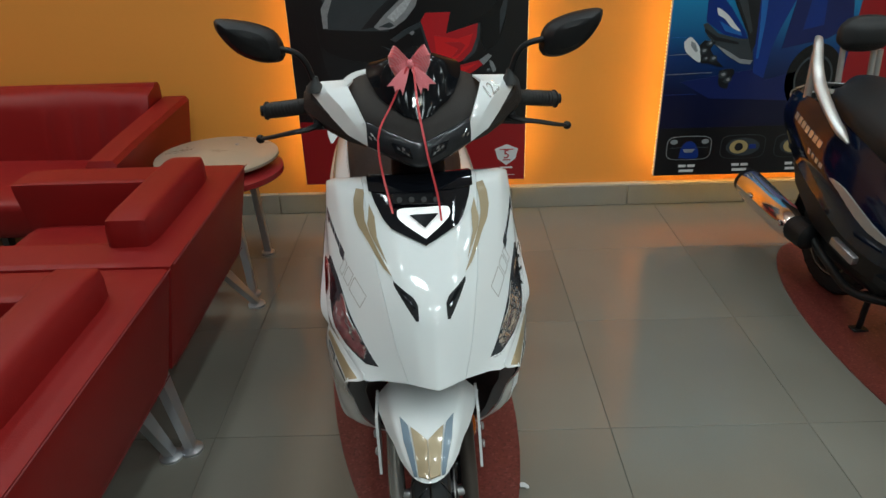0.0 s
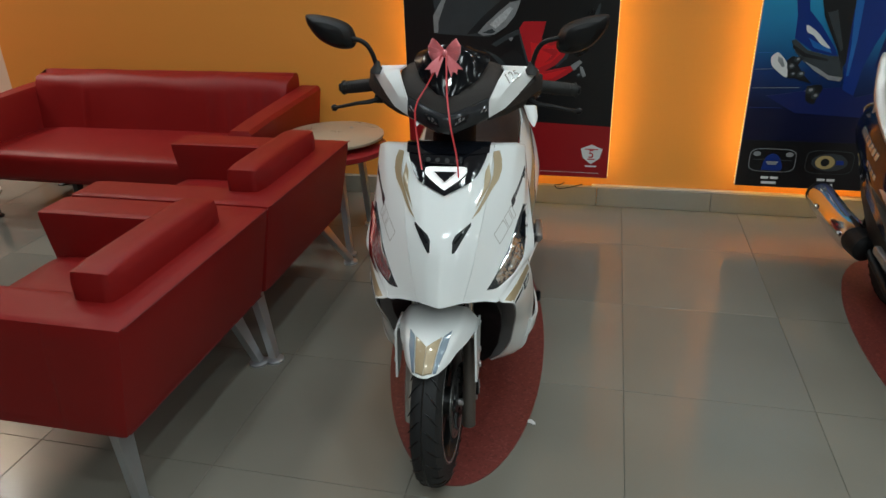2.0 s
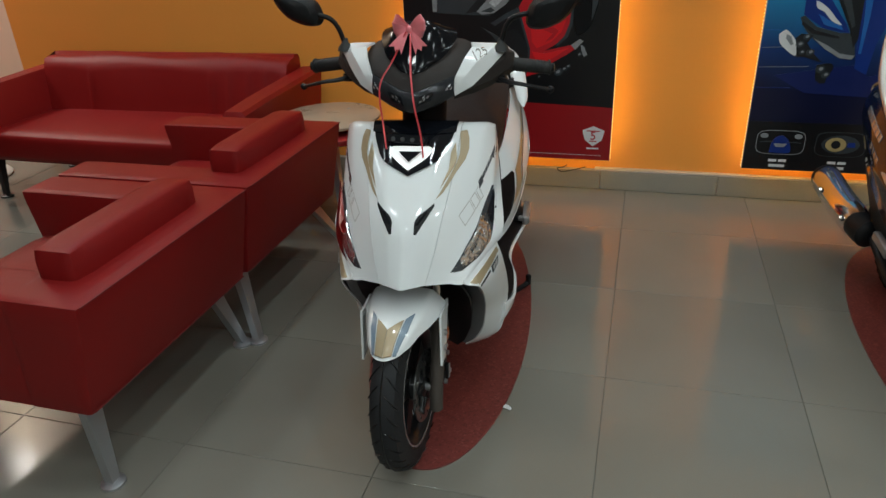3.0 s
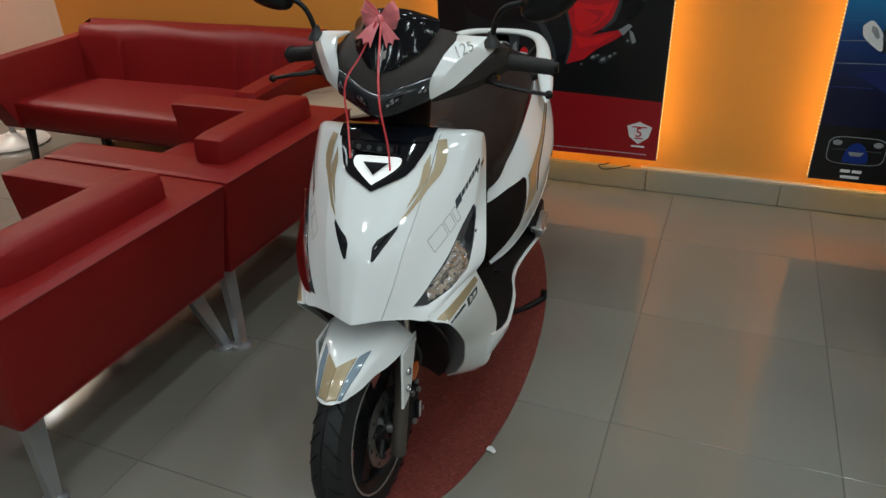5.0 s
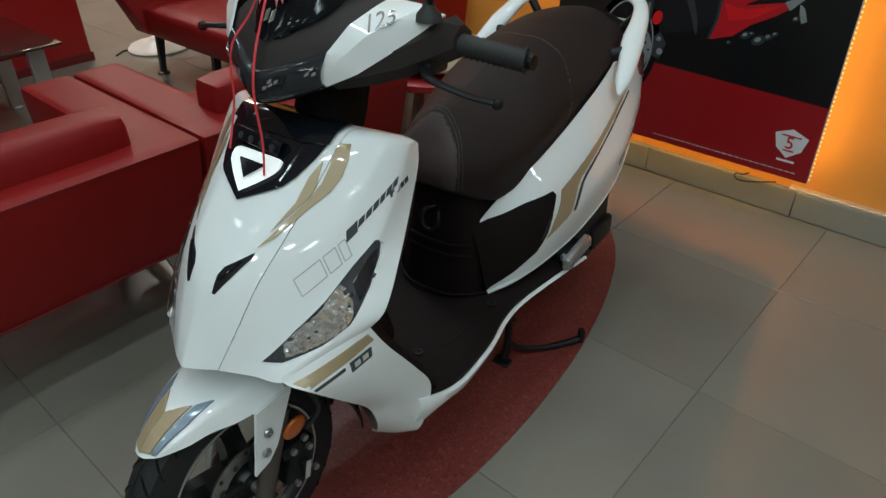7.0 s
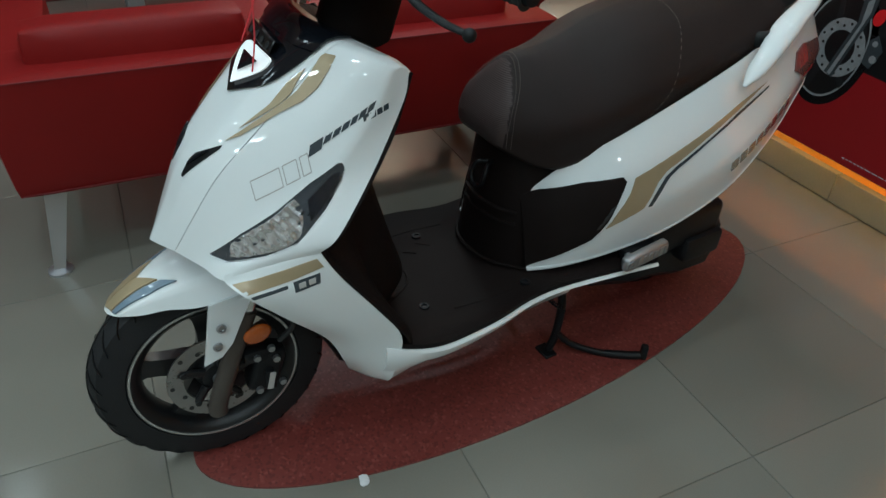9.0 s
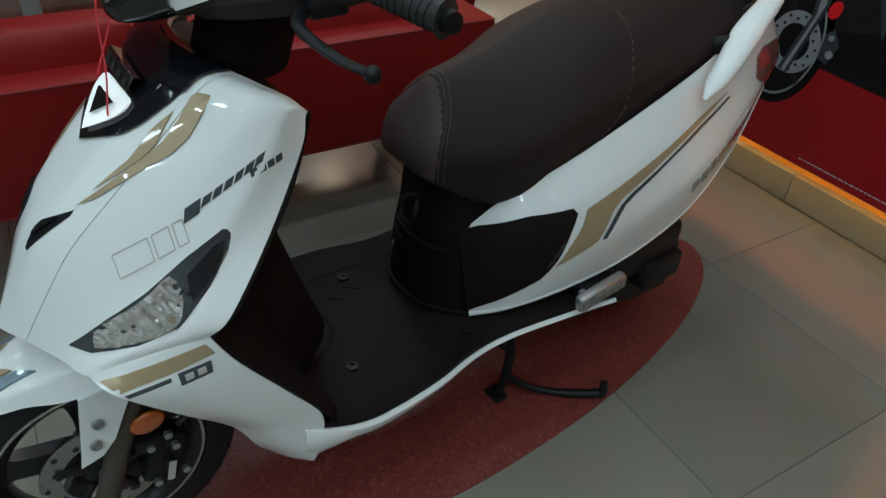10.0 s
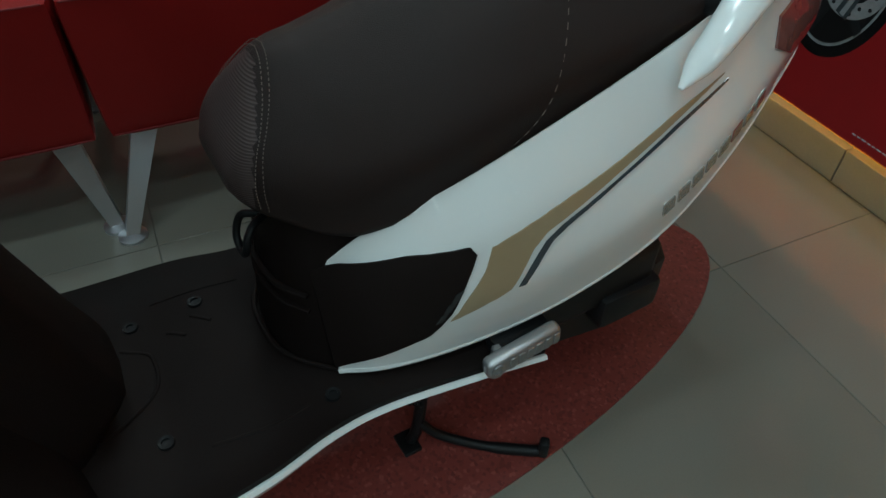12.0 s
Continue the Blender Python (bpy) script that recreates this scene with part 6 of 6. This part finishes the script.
for s in (1, -1):
    rows = rear.copy()
    rows[..., 0] *= s
    rp = part("rear_panel", thick(rows, 0.004, inner=(0, 1.1, 0.5)), white_paint, scooter, "glossy white rear side panel")
    # rounded lower lip
    lip = rows[:, -1] + np.array((-0.004 * s, 0, 0.0))
    part("panel_lip", tube(lip, 0.006, 8), white_paint, rp)
    cut = [(0.672, 0.500), (0.704, 0.519), (0.775, 0.544), (0.846, 0.557), (0.852, 0.548), (0.845, 0.530), (0.815, 0.456), (0.790, 0.416), (0.747, 0.387), (0.674, 0.338)]
    bm = laid(rear_side, cut, 0.0035, 1, 4, 0.003)
    ins = part("dark_insert", flip_x(bm) if s < 0 else bm, brown_plastic, rp, "dark brown panel insert with small vents")
    for k in range(3):
        a, b = 0.808 + 0.010 * k, 0.446 + 0.018 * k
        bm = laid(rear_side, [(a - 0.012, b - 0.004), (a - 0.004, b), (a + 0.004, b + 0.016), (a - 0.006, b + 0.010)], 0.0048, 1, 1, 0.002)
        part("vent_slot", flip_x(bm) if s < 0 else bm, black_rubber, ins)
    gold = [(0.872, 0.5545), (0.9755, 0.5965), (1.0605, 0.6305), (1.15, 0.668), (1.235, 0.698), (1.13, 0.649), (1.0605, 0.617), (0.9816, 0.577), (0.945, 0.559), (0.926, 0.540), (0.895, 0.484), (0.815, 0.443), (0.835, 0.4795), (0.861, 0.523)]
    bm = laid(rear_side, gold, 0.003, 1, 4)
    part("gold_stripe", flip_x(bm) if s < 0 else bm, gold_decal, rp, "tapering gold decal")
    dark = [(0.905, 0.486), (0.931, 0.5295), (0.944, 0.547), (0.969, 0.5645), (1.0605, 0.610), (1.15, 0.653), (1.2407, 0.6905), (1.2407, 0.688), (1.1558, 0.6505), (1.0605, 0.6060), (0.9755, 0.5605), (0.9545, 0.546), (0.941, 0.5285), (0.9155, 0.4855)]
    bm = laid(rear_side, dark, 0.003, 1, 4)
    part("dark_line", flip_x(bm) if s < 0 else bm, line_decal, rp, "dark decal line")
    for k in range(8):
        t0, t1 = k / 8, (k + 0.75) / 8
        a0, b0, a1, b1 = 1.140 + 0.205 * t0, 0.520 + 0.112 * t0, 1.140 + 0.205 * t1, 0.520 + 0.112 * t1
        bm = laid(rear_side, [(a0, b0), (a1, b1), (a1 - 0.008, b1 + 0.024), (a0 - 0.008, b0 + 0.024)], 0.003, 1, 1, 0.004)
        part("badge_bar", flip_x(bm) if s < 0 else bm, tail_red if k == 5 else silver_badge, rp, "raised silver lettering")
    bm = laid(rear_side, [(1.345, 0.700), (1.40, 0.676), (1.47, 0.676), (1.52, 0.70), (1.50, 0.735), (1.40, 0.745), (1.36, 0.735)], 0.004, 1, 3, 0.004)
    part("tail_lamp", flip_x(bm) if s < 0 else bm, tail_red, scooter, "dark red tail lamp")
    # grab rail
    path = spline([(s * 0.234, 1.128, 0.716), (s * 0.222, 1.19, 0.764), (s * 0.200, 1.27, 0.818), (s * 0.184, 1.34, 0.852), (s * 0.150, 1.41, 0.874), (s * 0.085, 1.45, 0.882), (0.0, 1.462, 0.884)], 5)
    f = np.linspace(0, 1, len(path))
    rail = tube(path, np.interp(f, [0, 0.08, 0.3, 0.6, 1], [0.004, 0.020, 0.030, 0.020, 0.014]), 16, flat=0.6)
    gr = part("grab_rail", rail, white_paint, scooter, "white moulded grab rail")
    part("rail_mount", tube([(s * 0.15, 1.22, 0.775), (s * 0.192, 1.235, 0.79)], 0.018, 12), black_plastic, gr)
    part("rail_mount", tube([(s * 0.12, 1.36, 0.80), (s * 0.165, 1.37, 0.855)], 0.012, 12), black_plastic, gr)
tail_deck = []
for y, w, z in ((1.30, 0.13, 0.80), (1.40, 0.12, 0.81), (1.48, 0.09, 0.805), (1.54, 0.05, 0.79)):
    tail_deck.append([(w * k / 4, y, z - 0.02 * (abs(k) / 4) ** 2) for k in range(-4, 5)])
part("tail_deck", thick(tail_deck, 0.01), black_plastic, scooter, "black tail deck behind the seat")

# -- engine, rear wheel, stand --
wheel(scooter, 1.262, 0.217, 0.096, 0.132, False, 0)
case = []
for y, x0, x1, z0, z1 in ((0.84, 0.08, 0.13, 0.24, 0.31), (0.88, 0.08, 0.165, 0.205, 0.335), (0.98, 0.08, 0.185, 0.19, 0.345), (1.08, 0.08, 0.185, 0.175, 0.335), (1.18, 0.08, 0.18, 0.145, 0.32), (1.28, 0.08, 0.175, 0.135, 0.305), (1.33, 0.08, 0.155, 0.16, 0.28), (1.35, 0.08, 0.12, 0.19, 0.25)):
    case.append([(x0, y, z0), (x1 - 0.02, y, z0), (x1, y, z0 + 0.025), (x1, y, z1 - 0.025), (x1 - 0.02, y, z1), (x0, y, z1)])
part("engine_case", skin(case, closed=True, caps=True), black_plastic, scooter, "black engine and belt cover", 30)
part("air_box", box((0.07, 0.26, 0.11), (0.175, 1.11, 0.335), 0.02, 3), black_plastic, scooter, "black plastic air box")
part("air_box_lid", box((0.05, 0.13, 0.07), (0.20, 1.18, 0.275), 0.012, 2), black_plastic, scooter)
part("rear_hugger", thick(smooth_skin([[(x, 1.25 + 0.245 * math.cos(a), 0.225 + 0.245 * math.sin(a)) for x in (-0.06, 0, 0.06)] for a in np.linspace(0.35, 2.2, 7)], 2, 2), 0.005), black_plastic, scooter, "black rear mudguard")
plate = tube([(0.06, 1.42, 0.60), (0.05, 1.50, 0.50), (0.045, 1.52, 0.40)], 0.02, 8, flat=0.4)
part("mud_flap", plate, black_plastic, scooter)
muffler = tube(spline([(-0.12, 0.98, 0.21), (-0.15, 1.1, 0.22), (-0.165, 1.28, 0.255), (-0.168, 1.45, 0.30)], 5), [0.02] * 4 + [0.05] * 10 + [0.046, 0.03], 20)
part("muffler", muffler, cast_metal, scooter)
shock = tube([(-0.10, 1.24, 0.30), (-0.11, 1.20, 0.62)], 0.024, 12)
part("shock_absorber", shock, black_plastic, scooter)
peg = box((0.024, 0.128, 0.036), (0.262, 0.912, 0.366), 0.009, 3, turn=Matrix.Rotation(radians(7), 4, "X"))
box((0.018, 0.03, 0.02), (0.242, 0.89, 0.356), 0.004, 1, peg)
pg = part("passenger_footpeg", peg, cast_metal, scooter, "folded cast metal passenger footpeg")
for k in range(6):
    part("peg_rib", box((0.003, 0.010, 0.022), (0.2745, 0.888 + 0.015 * k, 0.3635 + 0.0018 * k), 0.001, 1), cast_metal, pg)
part("pivot_ring", lathe([(0.006, 0.0), (0.012, 0.0), (0.012, 0.003), (0.006, 0.003)], "x", (0.2735, 0.862, 0.3605), 18, bmesh.new(), True), cast_metal, pg)
part("peg_bracket", box((0.05, 0.10, 0.03), (0.235, 0.93, 0.352), 0.01, 2), black_plastic, pg)

stand = bmesh.new()
for s in (1, -1):
    tube(spline([(s * 0.10, 0.83, 0.215), (s * 0.122, 0.825, 0.14), (s * 0.128, 0.812, 0.05), (s * 0.125, 0.800, 0.012)], 4), 0.011, 10, stand)
    box((0.05, 0.035, 0.01), (s * 0.125, 0.794, 0.0055), 0.002, 1, stand)
tube([(-0.12, 0.79, 0.19), (0.12, 0.79, 0.19)], 0.012, 10, stand)
tube(spline([(0.127, 0.812, 0.07), (0.155, 0.845, 0.035), (0.200, 0.905, 0.014), (0.245, 0.965, 0.013), (0.266, 0.992, 0.018)], 5), [0.009] * 12 + [0.011] * 9, 10, stand)
box((0.018, 0.020, 0.045), (0.270, 0.996, 0.032), 0.005, 2, stand, Matrix.Rotation(radians(50), 4, "Z"))
part("centre_stand", stand, black_plastic, scooter, "black tubular centre stand")
spring = tube([(0.15 + 0.006 * math.cos(a * 1.0), 0.72 + 0.003 * a * 0.5, 0.25 - 0.0016 * a + 0.006 * math.sin(a)) for a in np.linspace(0, 60, 160)], 0.0016, 5)
part("stand_spring", spring, black_plastic, scooter)

# ---- gift bow ----
bow = thing("gift_bow", 0.2245, 1.505, 0.0, 6.0, "shiny pink ribbon bow with long red strings tied on the screen", "gift bow")


def ribbon(path, half, out, turn=0.0):
    """A flat band along a path, its width along the given direction."""
    p = np.array(path, float)
    o = np.array(out, float)
    o /= np.linalg.norm(o)
    h = np.broadcast_to(np.array(half, float), (len(p),))
    rows = [[tuple(q - k * o), tuple(q - 0.3 * k * o), tuple(q + 0.3 * k * o), tuple(q + k * o)] for q, k in zip(p, h)]
    return thick(rows, 0.0006)


BC = np.array((-0.004, 0.272, 1.146))
for s in (1, -1):
    for up, far in ((0.026, 0.036), (0.008, 0.042), (-0.012, 0.036)):
        loop = spline([BC, BC + (s * 0.45 * far, -0.016, 0.5 * up), BC + (s * 0.9 * far, -0.015, up), BC + (s * far, -0.002, 1.05 * up), BC + (s * 0.7 * far, 0.007, 0.8 * up), BC + (s * 0.1 * far, 0.002, 0.1 * up)], 5)
        wide = np.interp(np.linspace(0, 1, len(loop)), [0, 0.3, 0.7, 1], [0.005, 0.011, 0.011, 0.005])
        part("loop", ribbon(loop, wide, (-0.5 * s if up > 0.02 else 0.05 * s if up > 0 else 0.45 * s, -0.3, 1)), ribbon_pink, bow, "", 20)
    for far, low, w in ((0.042, -0.044, 0.009), (0.026, -0.052, 0.008)):
        tail = spline([BC + (s * 0.004, -0.010, -0.006), BC + (s * 0.5 * far, -0.024, 0.45 * low), BC + (s * far, -0.034, low)], 5)
        rows = []
        for k, q in enumerate(tail):
            f = k / (len(tail) - 1)
            h = w * (0.5 + 0.7 * f)
            d = np.array((0.75, 0.0, 0.6 * s)) * h
            back = np.array((s * 0.5 * far, -0.012, 0.5 * low)) * 0.28 * max(0.0, f - 0.75) / 0.25
            rows.append([tuple(q - d), tuple(q - 0.4 * d - 0.6 * back), tuple(q - back), tuple(q + 0.4 * d - 0.6 * back), tuple(q + d)])
        part("ribbon_end", thick(rows, 0.0006), ribbon_pink, bow, "", 20)
part("knot", sculpt((0.013, 0.012, 0.016), tuple(BC + (0, -0.010, 0)), 0.004, 0.001, 3), ribbon_pink, bow)
STRINGS = [
    [(-0.010, 0.254, 1.142), (-0.045, 0.238, 1.075), (-0.074, 0.216, 1.028), (-0.080, 0.206, 0.985), (-0.074, 0.196, 0.93), (-0.060, 0.160, 0.862)],
    [(0.002, 0.252, 1.142), (0.006, 0.208, 1.065), (0.012, 0.182, 1.02), (0.020, 0.164, 0.97), (0.034, 0.155, 0.90), (0.040, 0.142, 0.842)],
]
for path in STRINGS:
    part("string", ribbon(spline(path, 6), 0.0022, (1, 0.2, 0)), ribbon_red, bow, "narrow red ribbon string")

# ---- the blue scooter ----
blue_paint = material("blue_paint", (0.002, 0.0055, 0.019), 0.12, vary=0.06, scale=3, coat=0.4, spec=0.3)
black_seat = material("black_seat", (0.010, 0.010, 0.011), 0.55, vary=0.12, bump=0.4, fine=800)
silver_rail = material("silver_rail", (0.55, 0.53, 0.51), 0.3, metal=0.7, vary=0.06)
other = thing("scooter", 1.905, 1.512, 0.0, 5.0, "dark blue scooter with black seat, chrome muffler shield and backrest", "scooter")


def blue_scooter():
    """A second scooter on its own oval, its rear half by the wall."""
    wheel(other, 1.262, 0.217, 0.096, 0.132, False, 0)
    wheel(other, 0.0, 0.225, 0.092, 0.150, False, 0)
    body = [
        [(0.10, 0.66, 0.52), (0.13, 0.66, 0.44), (0.14, 0.66, 0.37), (0.12, 0.66, 0.31)],
        [(0.13, 0.80, 0.60), (0.17, 0.80, 0.52), (0.19, 0.80, 0.42), (0.16, 0.80, 0.33)],
        [(0.15, 0.98, 0.66), (0.19, 0.98, 0.58), (0.215, 0.98, 0.47), (0.19, 0.98, 0.36)],
        [(0.155, 1.18, 0.71), (0.19, 1.18, 0.65), (0.215, 1.18, 0.55), (0.19, 1.18, 0.43)],
        [(0.14, 1.38, 0.74), (0.17, 1.38, 0.69), (0.19, 1.38, 0.61), (0.17, 1.38, 0.50)],
        [(0.125, 1.54, 0.745), (0.14, 1.55, 0.71), (0.15, 1.56, 0.64), (0.125, 1.55, 0.56)],
        [(0.06, 1.61, 0.742), (0.07, 1.62, 0.705), (0.08, 1.63, 0.65), (0.06, 1.62, 0.60)],
    ]
    grid = smooth_skin(body, 5, 5)
    face = Surface(grid, 0)
    for s in (1, -1):
        rows = grid.copy()
        rows[..., 0] *= s
        panel = part("rear_panel", thick(rows, 0.004, inner=(0, 1.1, 0.5)), blue_paint, other, "dark blue glossy rear panel")
        for k in range(7):
            t0, t1 = k / 7, (k + 0.75) / 7
            a0, b0, a1, b1 = 1.44 - 0.24 * t0, 0.685 - 0.05 * t0, 1.44 - 0.24 * t1, 0.685 - 0.05 * t1
            bm = laid(face, [(a0, b0), (a1, b1), (a1, b1 - 0.022), (a0, b0 - 0.022)], 0.003, 1, 1, 0.003)
            part("badge_bar", flip_x(bm) if s < 0 else bm, silver_badge, panel, "silver lettering")
        for k in range(4):
            a0, b0 = 1.27 - 0.03 * k, 0.60 - 0.008 * k
            bm = laid(face, [(a0, b0), (a0 - 0.02, b0 - 0.005), (a0 - 0.02, b0 - 0.021), (a0, b0 - 0.016)], 0.003, 1, 1, 0.003)
            part("badge_bar", flip_x(bm) if s < 0 else bm, silver_badge, panel, "small silver lettering")
        strip = laid(face, curve_shape([(0.72, 0.42), (0.86, 0.47), (1.02, 0.535), (1.1, 0.545), (1.03, 0.515), (0.88, 0.445)], 3), 0.006, 1, 3, 0.006)
        part("trim_strip", flip_x(strip) if s < 0 else strip, silver_rail, panel, "silver trim strip")
        skirt = [[(s * 0.165, 0.80, 0.335), (s * 0.14, 0.82, 0.25)], [(s * 0.19, 1.0, 0.37), (s * 0.165, 1.02, 0.27)], [(s * 0.19, 1.2, 0.44), (s * 0.16, 1.22, 0.31)], [(s * 0.165, 1.4, 0.51), (s * 0.13, 1.42, 0.40)], [(s * 0.12, 1.54, 0.565), (s * 0.09, 1.53, 0.47)]]
        part("lower_panel", thick(skirt, 0.006, inner=(0, 1.1, 0.5)), black_plastic, other, "black lower side panel")
        path = spline([(s * 0.195, 1.08, 0.675), (s * 0.205, 1.16, 0.73), (s * 0.204, 1.27, 0.81), (s * 0.192, 1.34, 0.88), (s * 0.185, 1.37, 0.945), (s * 0.17, 1.40, 0.965)], 5)
        part("grab_rail", tube(path, np.interp(np.linspace(0, 1, len(path)), [0, 0.1, 0.4, 1], [0.006, 0.02, 0.024, 0.015]), 14, flat=0.7), silver_rail, other, "thick silver grab rail")
    rows = []
    for y, w, t, b in spline([(0.58, 0.04, 0.68, 0.63), (0.62, 0.10, 0.75, 0.60), (0.72, 0.14, 0.785, 0.60), (0.86, 0.155, 0.80, 0.63), (1.0, 0.16, 0.825, 0.66), (1.15, 0.155, 0.845, 0.70), (1.30, 0.13, 0.845, 0.73), (1.38, 0.08, 0.83, 0.745)], 4):
        rows.append(spline(seat_ring(y, w, t, b) + [seat_ring(y, w, t, b)[0]], 2)[:-1])
    part("seat", skin(rows, closed=True, caps=True), black_seat, other, "black vinyl dual seat", 60)
    part("backrest", sculpt((0.185, 0.07, 0.105), (0, 1.395, 0.975), 0.034, 0.012, 8), black_seat, other, "padded black passenger backrest", 60)
    for s in (1, -1):
        part("backrest_bracket", tube([(s * 0.06, 1.40, 0.80), (s * 0.06, 1.415, 0.94)], 0.011, 10), silver_rail, other)
        part("rail_post", tube([(s * 0.13, 1.46, 0.72), (s * 0.125, 1.47, 0.90)], 0.014, 10), silver_rail, other, "silver post behind the seat")
    part("tail_lamp", thick(smooth_skin([[(-0.125, 1.545, 0.752), (0.0, 1.61, 0.752), (0.125, 1.545, 0.752)], [(-0.13, 1.575, 0.728), (0.0, 1.645, 0.728), (0.13, 1.575, 0.728)], [(-0.13, 1.565, 0.70), (0.0, 1.635, 0.70), (0.13, 1.565, 0.70)]], 3, 4), 0.006, inner=(0, 1.2, 0.7)), silver_badge, other, "clear and silver tail lamp")
    part("tail_reflector", box((0.012, 0.012, 0.03), (-0.13, 1.56, 0.66), 0.003, 1), tail_red, other)
    tunnel_rows = []
    for z, k in ((0.30, 0), (0.42, 0.3), (0.54, 0.8), (0.64, 1.0)):
        tunnel_rows.append([(0.0, 0.62, z), (0.08, 0.64, z), (0.13 - 0.02 * k, 0.72, z), (0.15 - 0.02 * k, 0.9, z), (0.15, 1.1, z)])
    part("under_seat_panel", skin(whole(tunnel_rows)), black_plastic, other)
    board_rows = [[(0.2 * f, y, 0.30) for f in (-1, -0.5, 0, 0.5, 1)] for y in (0.28, 0.45, 0.62, 0.80)]
    part("floorboard", thick(board_rows, 0.025), black_plastic, other)
    shield_rows = []
    for z, y in ((0.30, 0.30), (0.5, 0.22), (0.7, 0.25), (0.88, 0.30)):
        shield_rows.append([(0.21 * f, y - 0.10 * (1 - f * f), z) for f in np.linspace(-1, 1, 9)])
    part("front_apron", thick(shield_rows, 0.02), blue_paint, other, "dark blue leg shield")
    part("front_mudguard", thick([[(x, 0.26 * math.cos(a), 0.23 + 0.26 * math.sin(a)) for x in (-0.06, -0.03, 0, 0.03, 0.06)] for a in np.linspace(0.3, 2.8, 12)], 0.004), blue_paint, other)
    part("fork", tube([(0.0, 0.06, 0.46), (0.0, 0.30, 0.98)], 0.03, 12), black_plastic, other)
    part("handlebar", tube(spline([(-0.34, 0.42, 1.0), (-0.15, 0.36, 1.03), (0, 0.34, 1.03), (0.15, 0.36, 1.03), (0.34, 0.42, 1.0)], 4), 0.015, 10), black_plastic, other)
    part("handlebar_cowl", sculpt((0.3, 0.2, 0.14), (0, 0.3, 1.03), 0.05, 0.01), blue_paint, other)
    # muffler with a chrome shield on the scooter's right
    can = tube(spline([(-0.15, 1.20, 0.255), (-0.165, 1.27, 0.262), (-0.185, 1.40, 0.283), (-0.197, 1.62, 0.318), (-0.197, 1.67, 0.325)], 6), [0.03, 0.045] + [0.056] * 20 + [0.052, 0.044, 0.03], 24)
    muffler = part("muffler", can, black_plastic, other, "black muffler")
    rows = []
    for k, y in enumerate(np.linspace(1.275, 1.655, 10)):
        cx, cz = np.interp(y, [1.27, 1.4, 1.66], [-0.166, -0.185, -0.197]), np.interp(y, [1.27, 1.4, 1.66], [0.263, 0.283, 0.323])
        r = 0.0625 if 0 < k < 9 else 0.054
        rows.append([(cx + r * math.cos(a), y, cz + r * math.sin(a)) for a in np.linspace(radians(70), radians(285), 14)])
    sh = part("heat_shield", thick(rows, 0.003, inner=(-0.185, 1.45, 0.29)), chrome, muffler, "polished chrome heat shield")
    for y in (1.31, 1.52):
        part("screw", lathe([(0.002, 0.0), (0.013, 0.0), (0.011, -0.008), (0.002, -0.009)], "x", (float(np.interp(y, [1.27, 1.4, 1.66], [-0.166, -0.185, -0.197])) - 0.062, y, float(np.interp(y, [1.27, 1.4, 1.66], [0.263, 0.283, 0.323])) + 0.012), 14), chrome, sh)
    part("engine_case", box((0.2, 0.42, 0.16), (-0.02, 1.05, 0.26), 0.04, 3), black_plastic, other)
    part("exhaust_pipe", tube(spline([(-0.08, 0.80, 0.20), (-0.14, 0.95, 0.17), (-0.14, 1.1, 0.20), (-0.15, 1.21, 0.255)], 5), 0.016, 10), black_plastic, other)
    part("rear_hugger", thick([[(x, 1.262 + 0.245 * math.cos(a), 0.225 + 0.245 * math.sin(a)) for x in (-0.06, 0, 0.06)] for a in np.linspace(-0.3, 2.2, 12)], 0.005), black_plastic, other, "black rear mudguard")
    st = bmesh.new()
    for s in (1, -1):
        tube(spline([(s * 0.08, 0.90, 0.23), (s * 0.075, 0.94, 0.14), (s * 0.072, 0.955, 0.012)], 4), 0.011, 10, st)
        box((0.055, 0.04, 0.01), (s * 0.072, 0.955, 0.0055), 0.002, 1, st)
    tube([(-0.12, 0.93, 0.17), (0.12, 0.93, 0.17)], 0.011, 8, st)
    part("centre_stand", st, black_plastic, other, "black centre stand")
    part("footpeg", box((0.025, 0.13, 0.03), (-0.235, 0.92, 0.355), 0.006, 2, turn=Matrix.Rotation(radians(8), 4, "X")), cast_metal, other)


blue_scooter()

# ---- floor tiles ----
def tile_mesh():
    bm = box((TILE - 0.0018, TILE - 0.0018, 0.012), (0, 0, -0.006), 0.0012, 1)
    data = bpy.data.meshes.new("tile")
    bm.to_mesh(data)
    bm.free()
    data.materials.append(tile_grey)
    return data


TILE_MESH = tile_mesh()
for i in range(-11, 14):
    for j in range(-11, 2):
        cx, cy = JOINT_X + TILE * (i + 0.5), JOINT_Y + TILE * (j + 0.5)
        if -6.5 < cx < 8.8 and -4.3 < cy < 3.2:
            ob = new("tile", TILE_MESH)
            ob.location = (cx, cy, 0)
            ob.parent = floor
# the cut row along the skirting
bm = box((TILE - 0.0018, SKIRT_Y - JOINT_Y - TILE - 0.0018, 0.012), (0, 0, -0.006), 0.0012, 1)
cut = bpy.data.meshes.new("tile")
bm.to_mesh(cut)
bm.free()
cut.materials.append(tile_grey)
for i in range(-11, 14):
    ob = new("tile", cut)
    ob.location = (JOINT_X + TILE * (i + 0.5), (SKIRT_Y + JOINT_Y + TILE) / 2, 0)
    ob.parent = floor
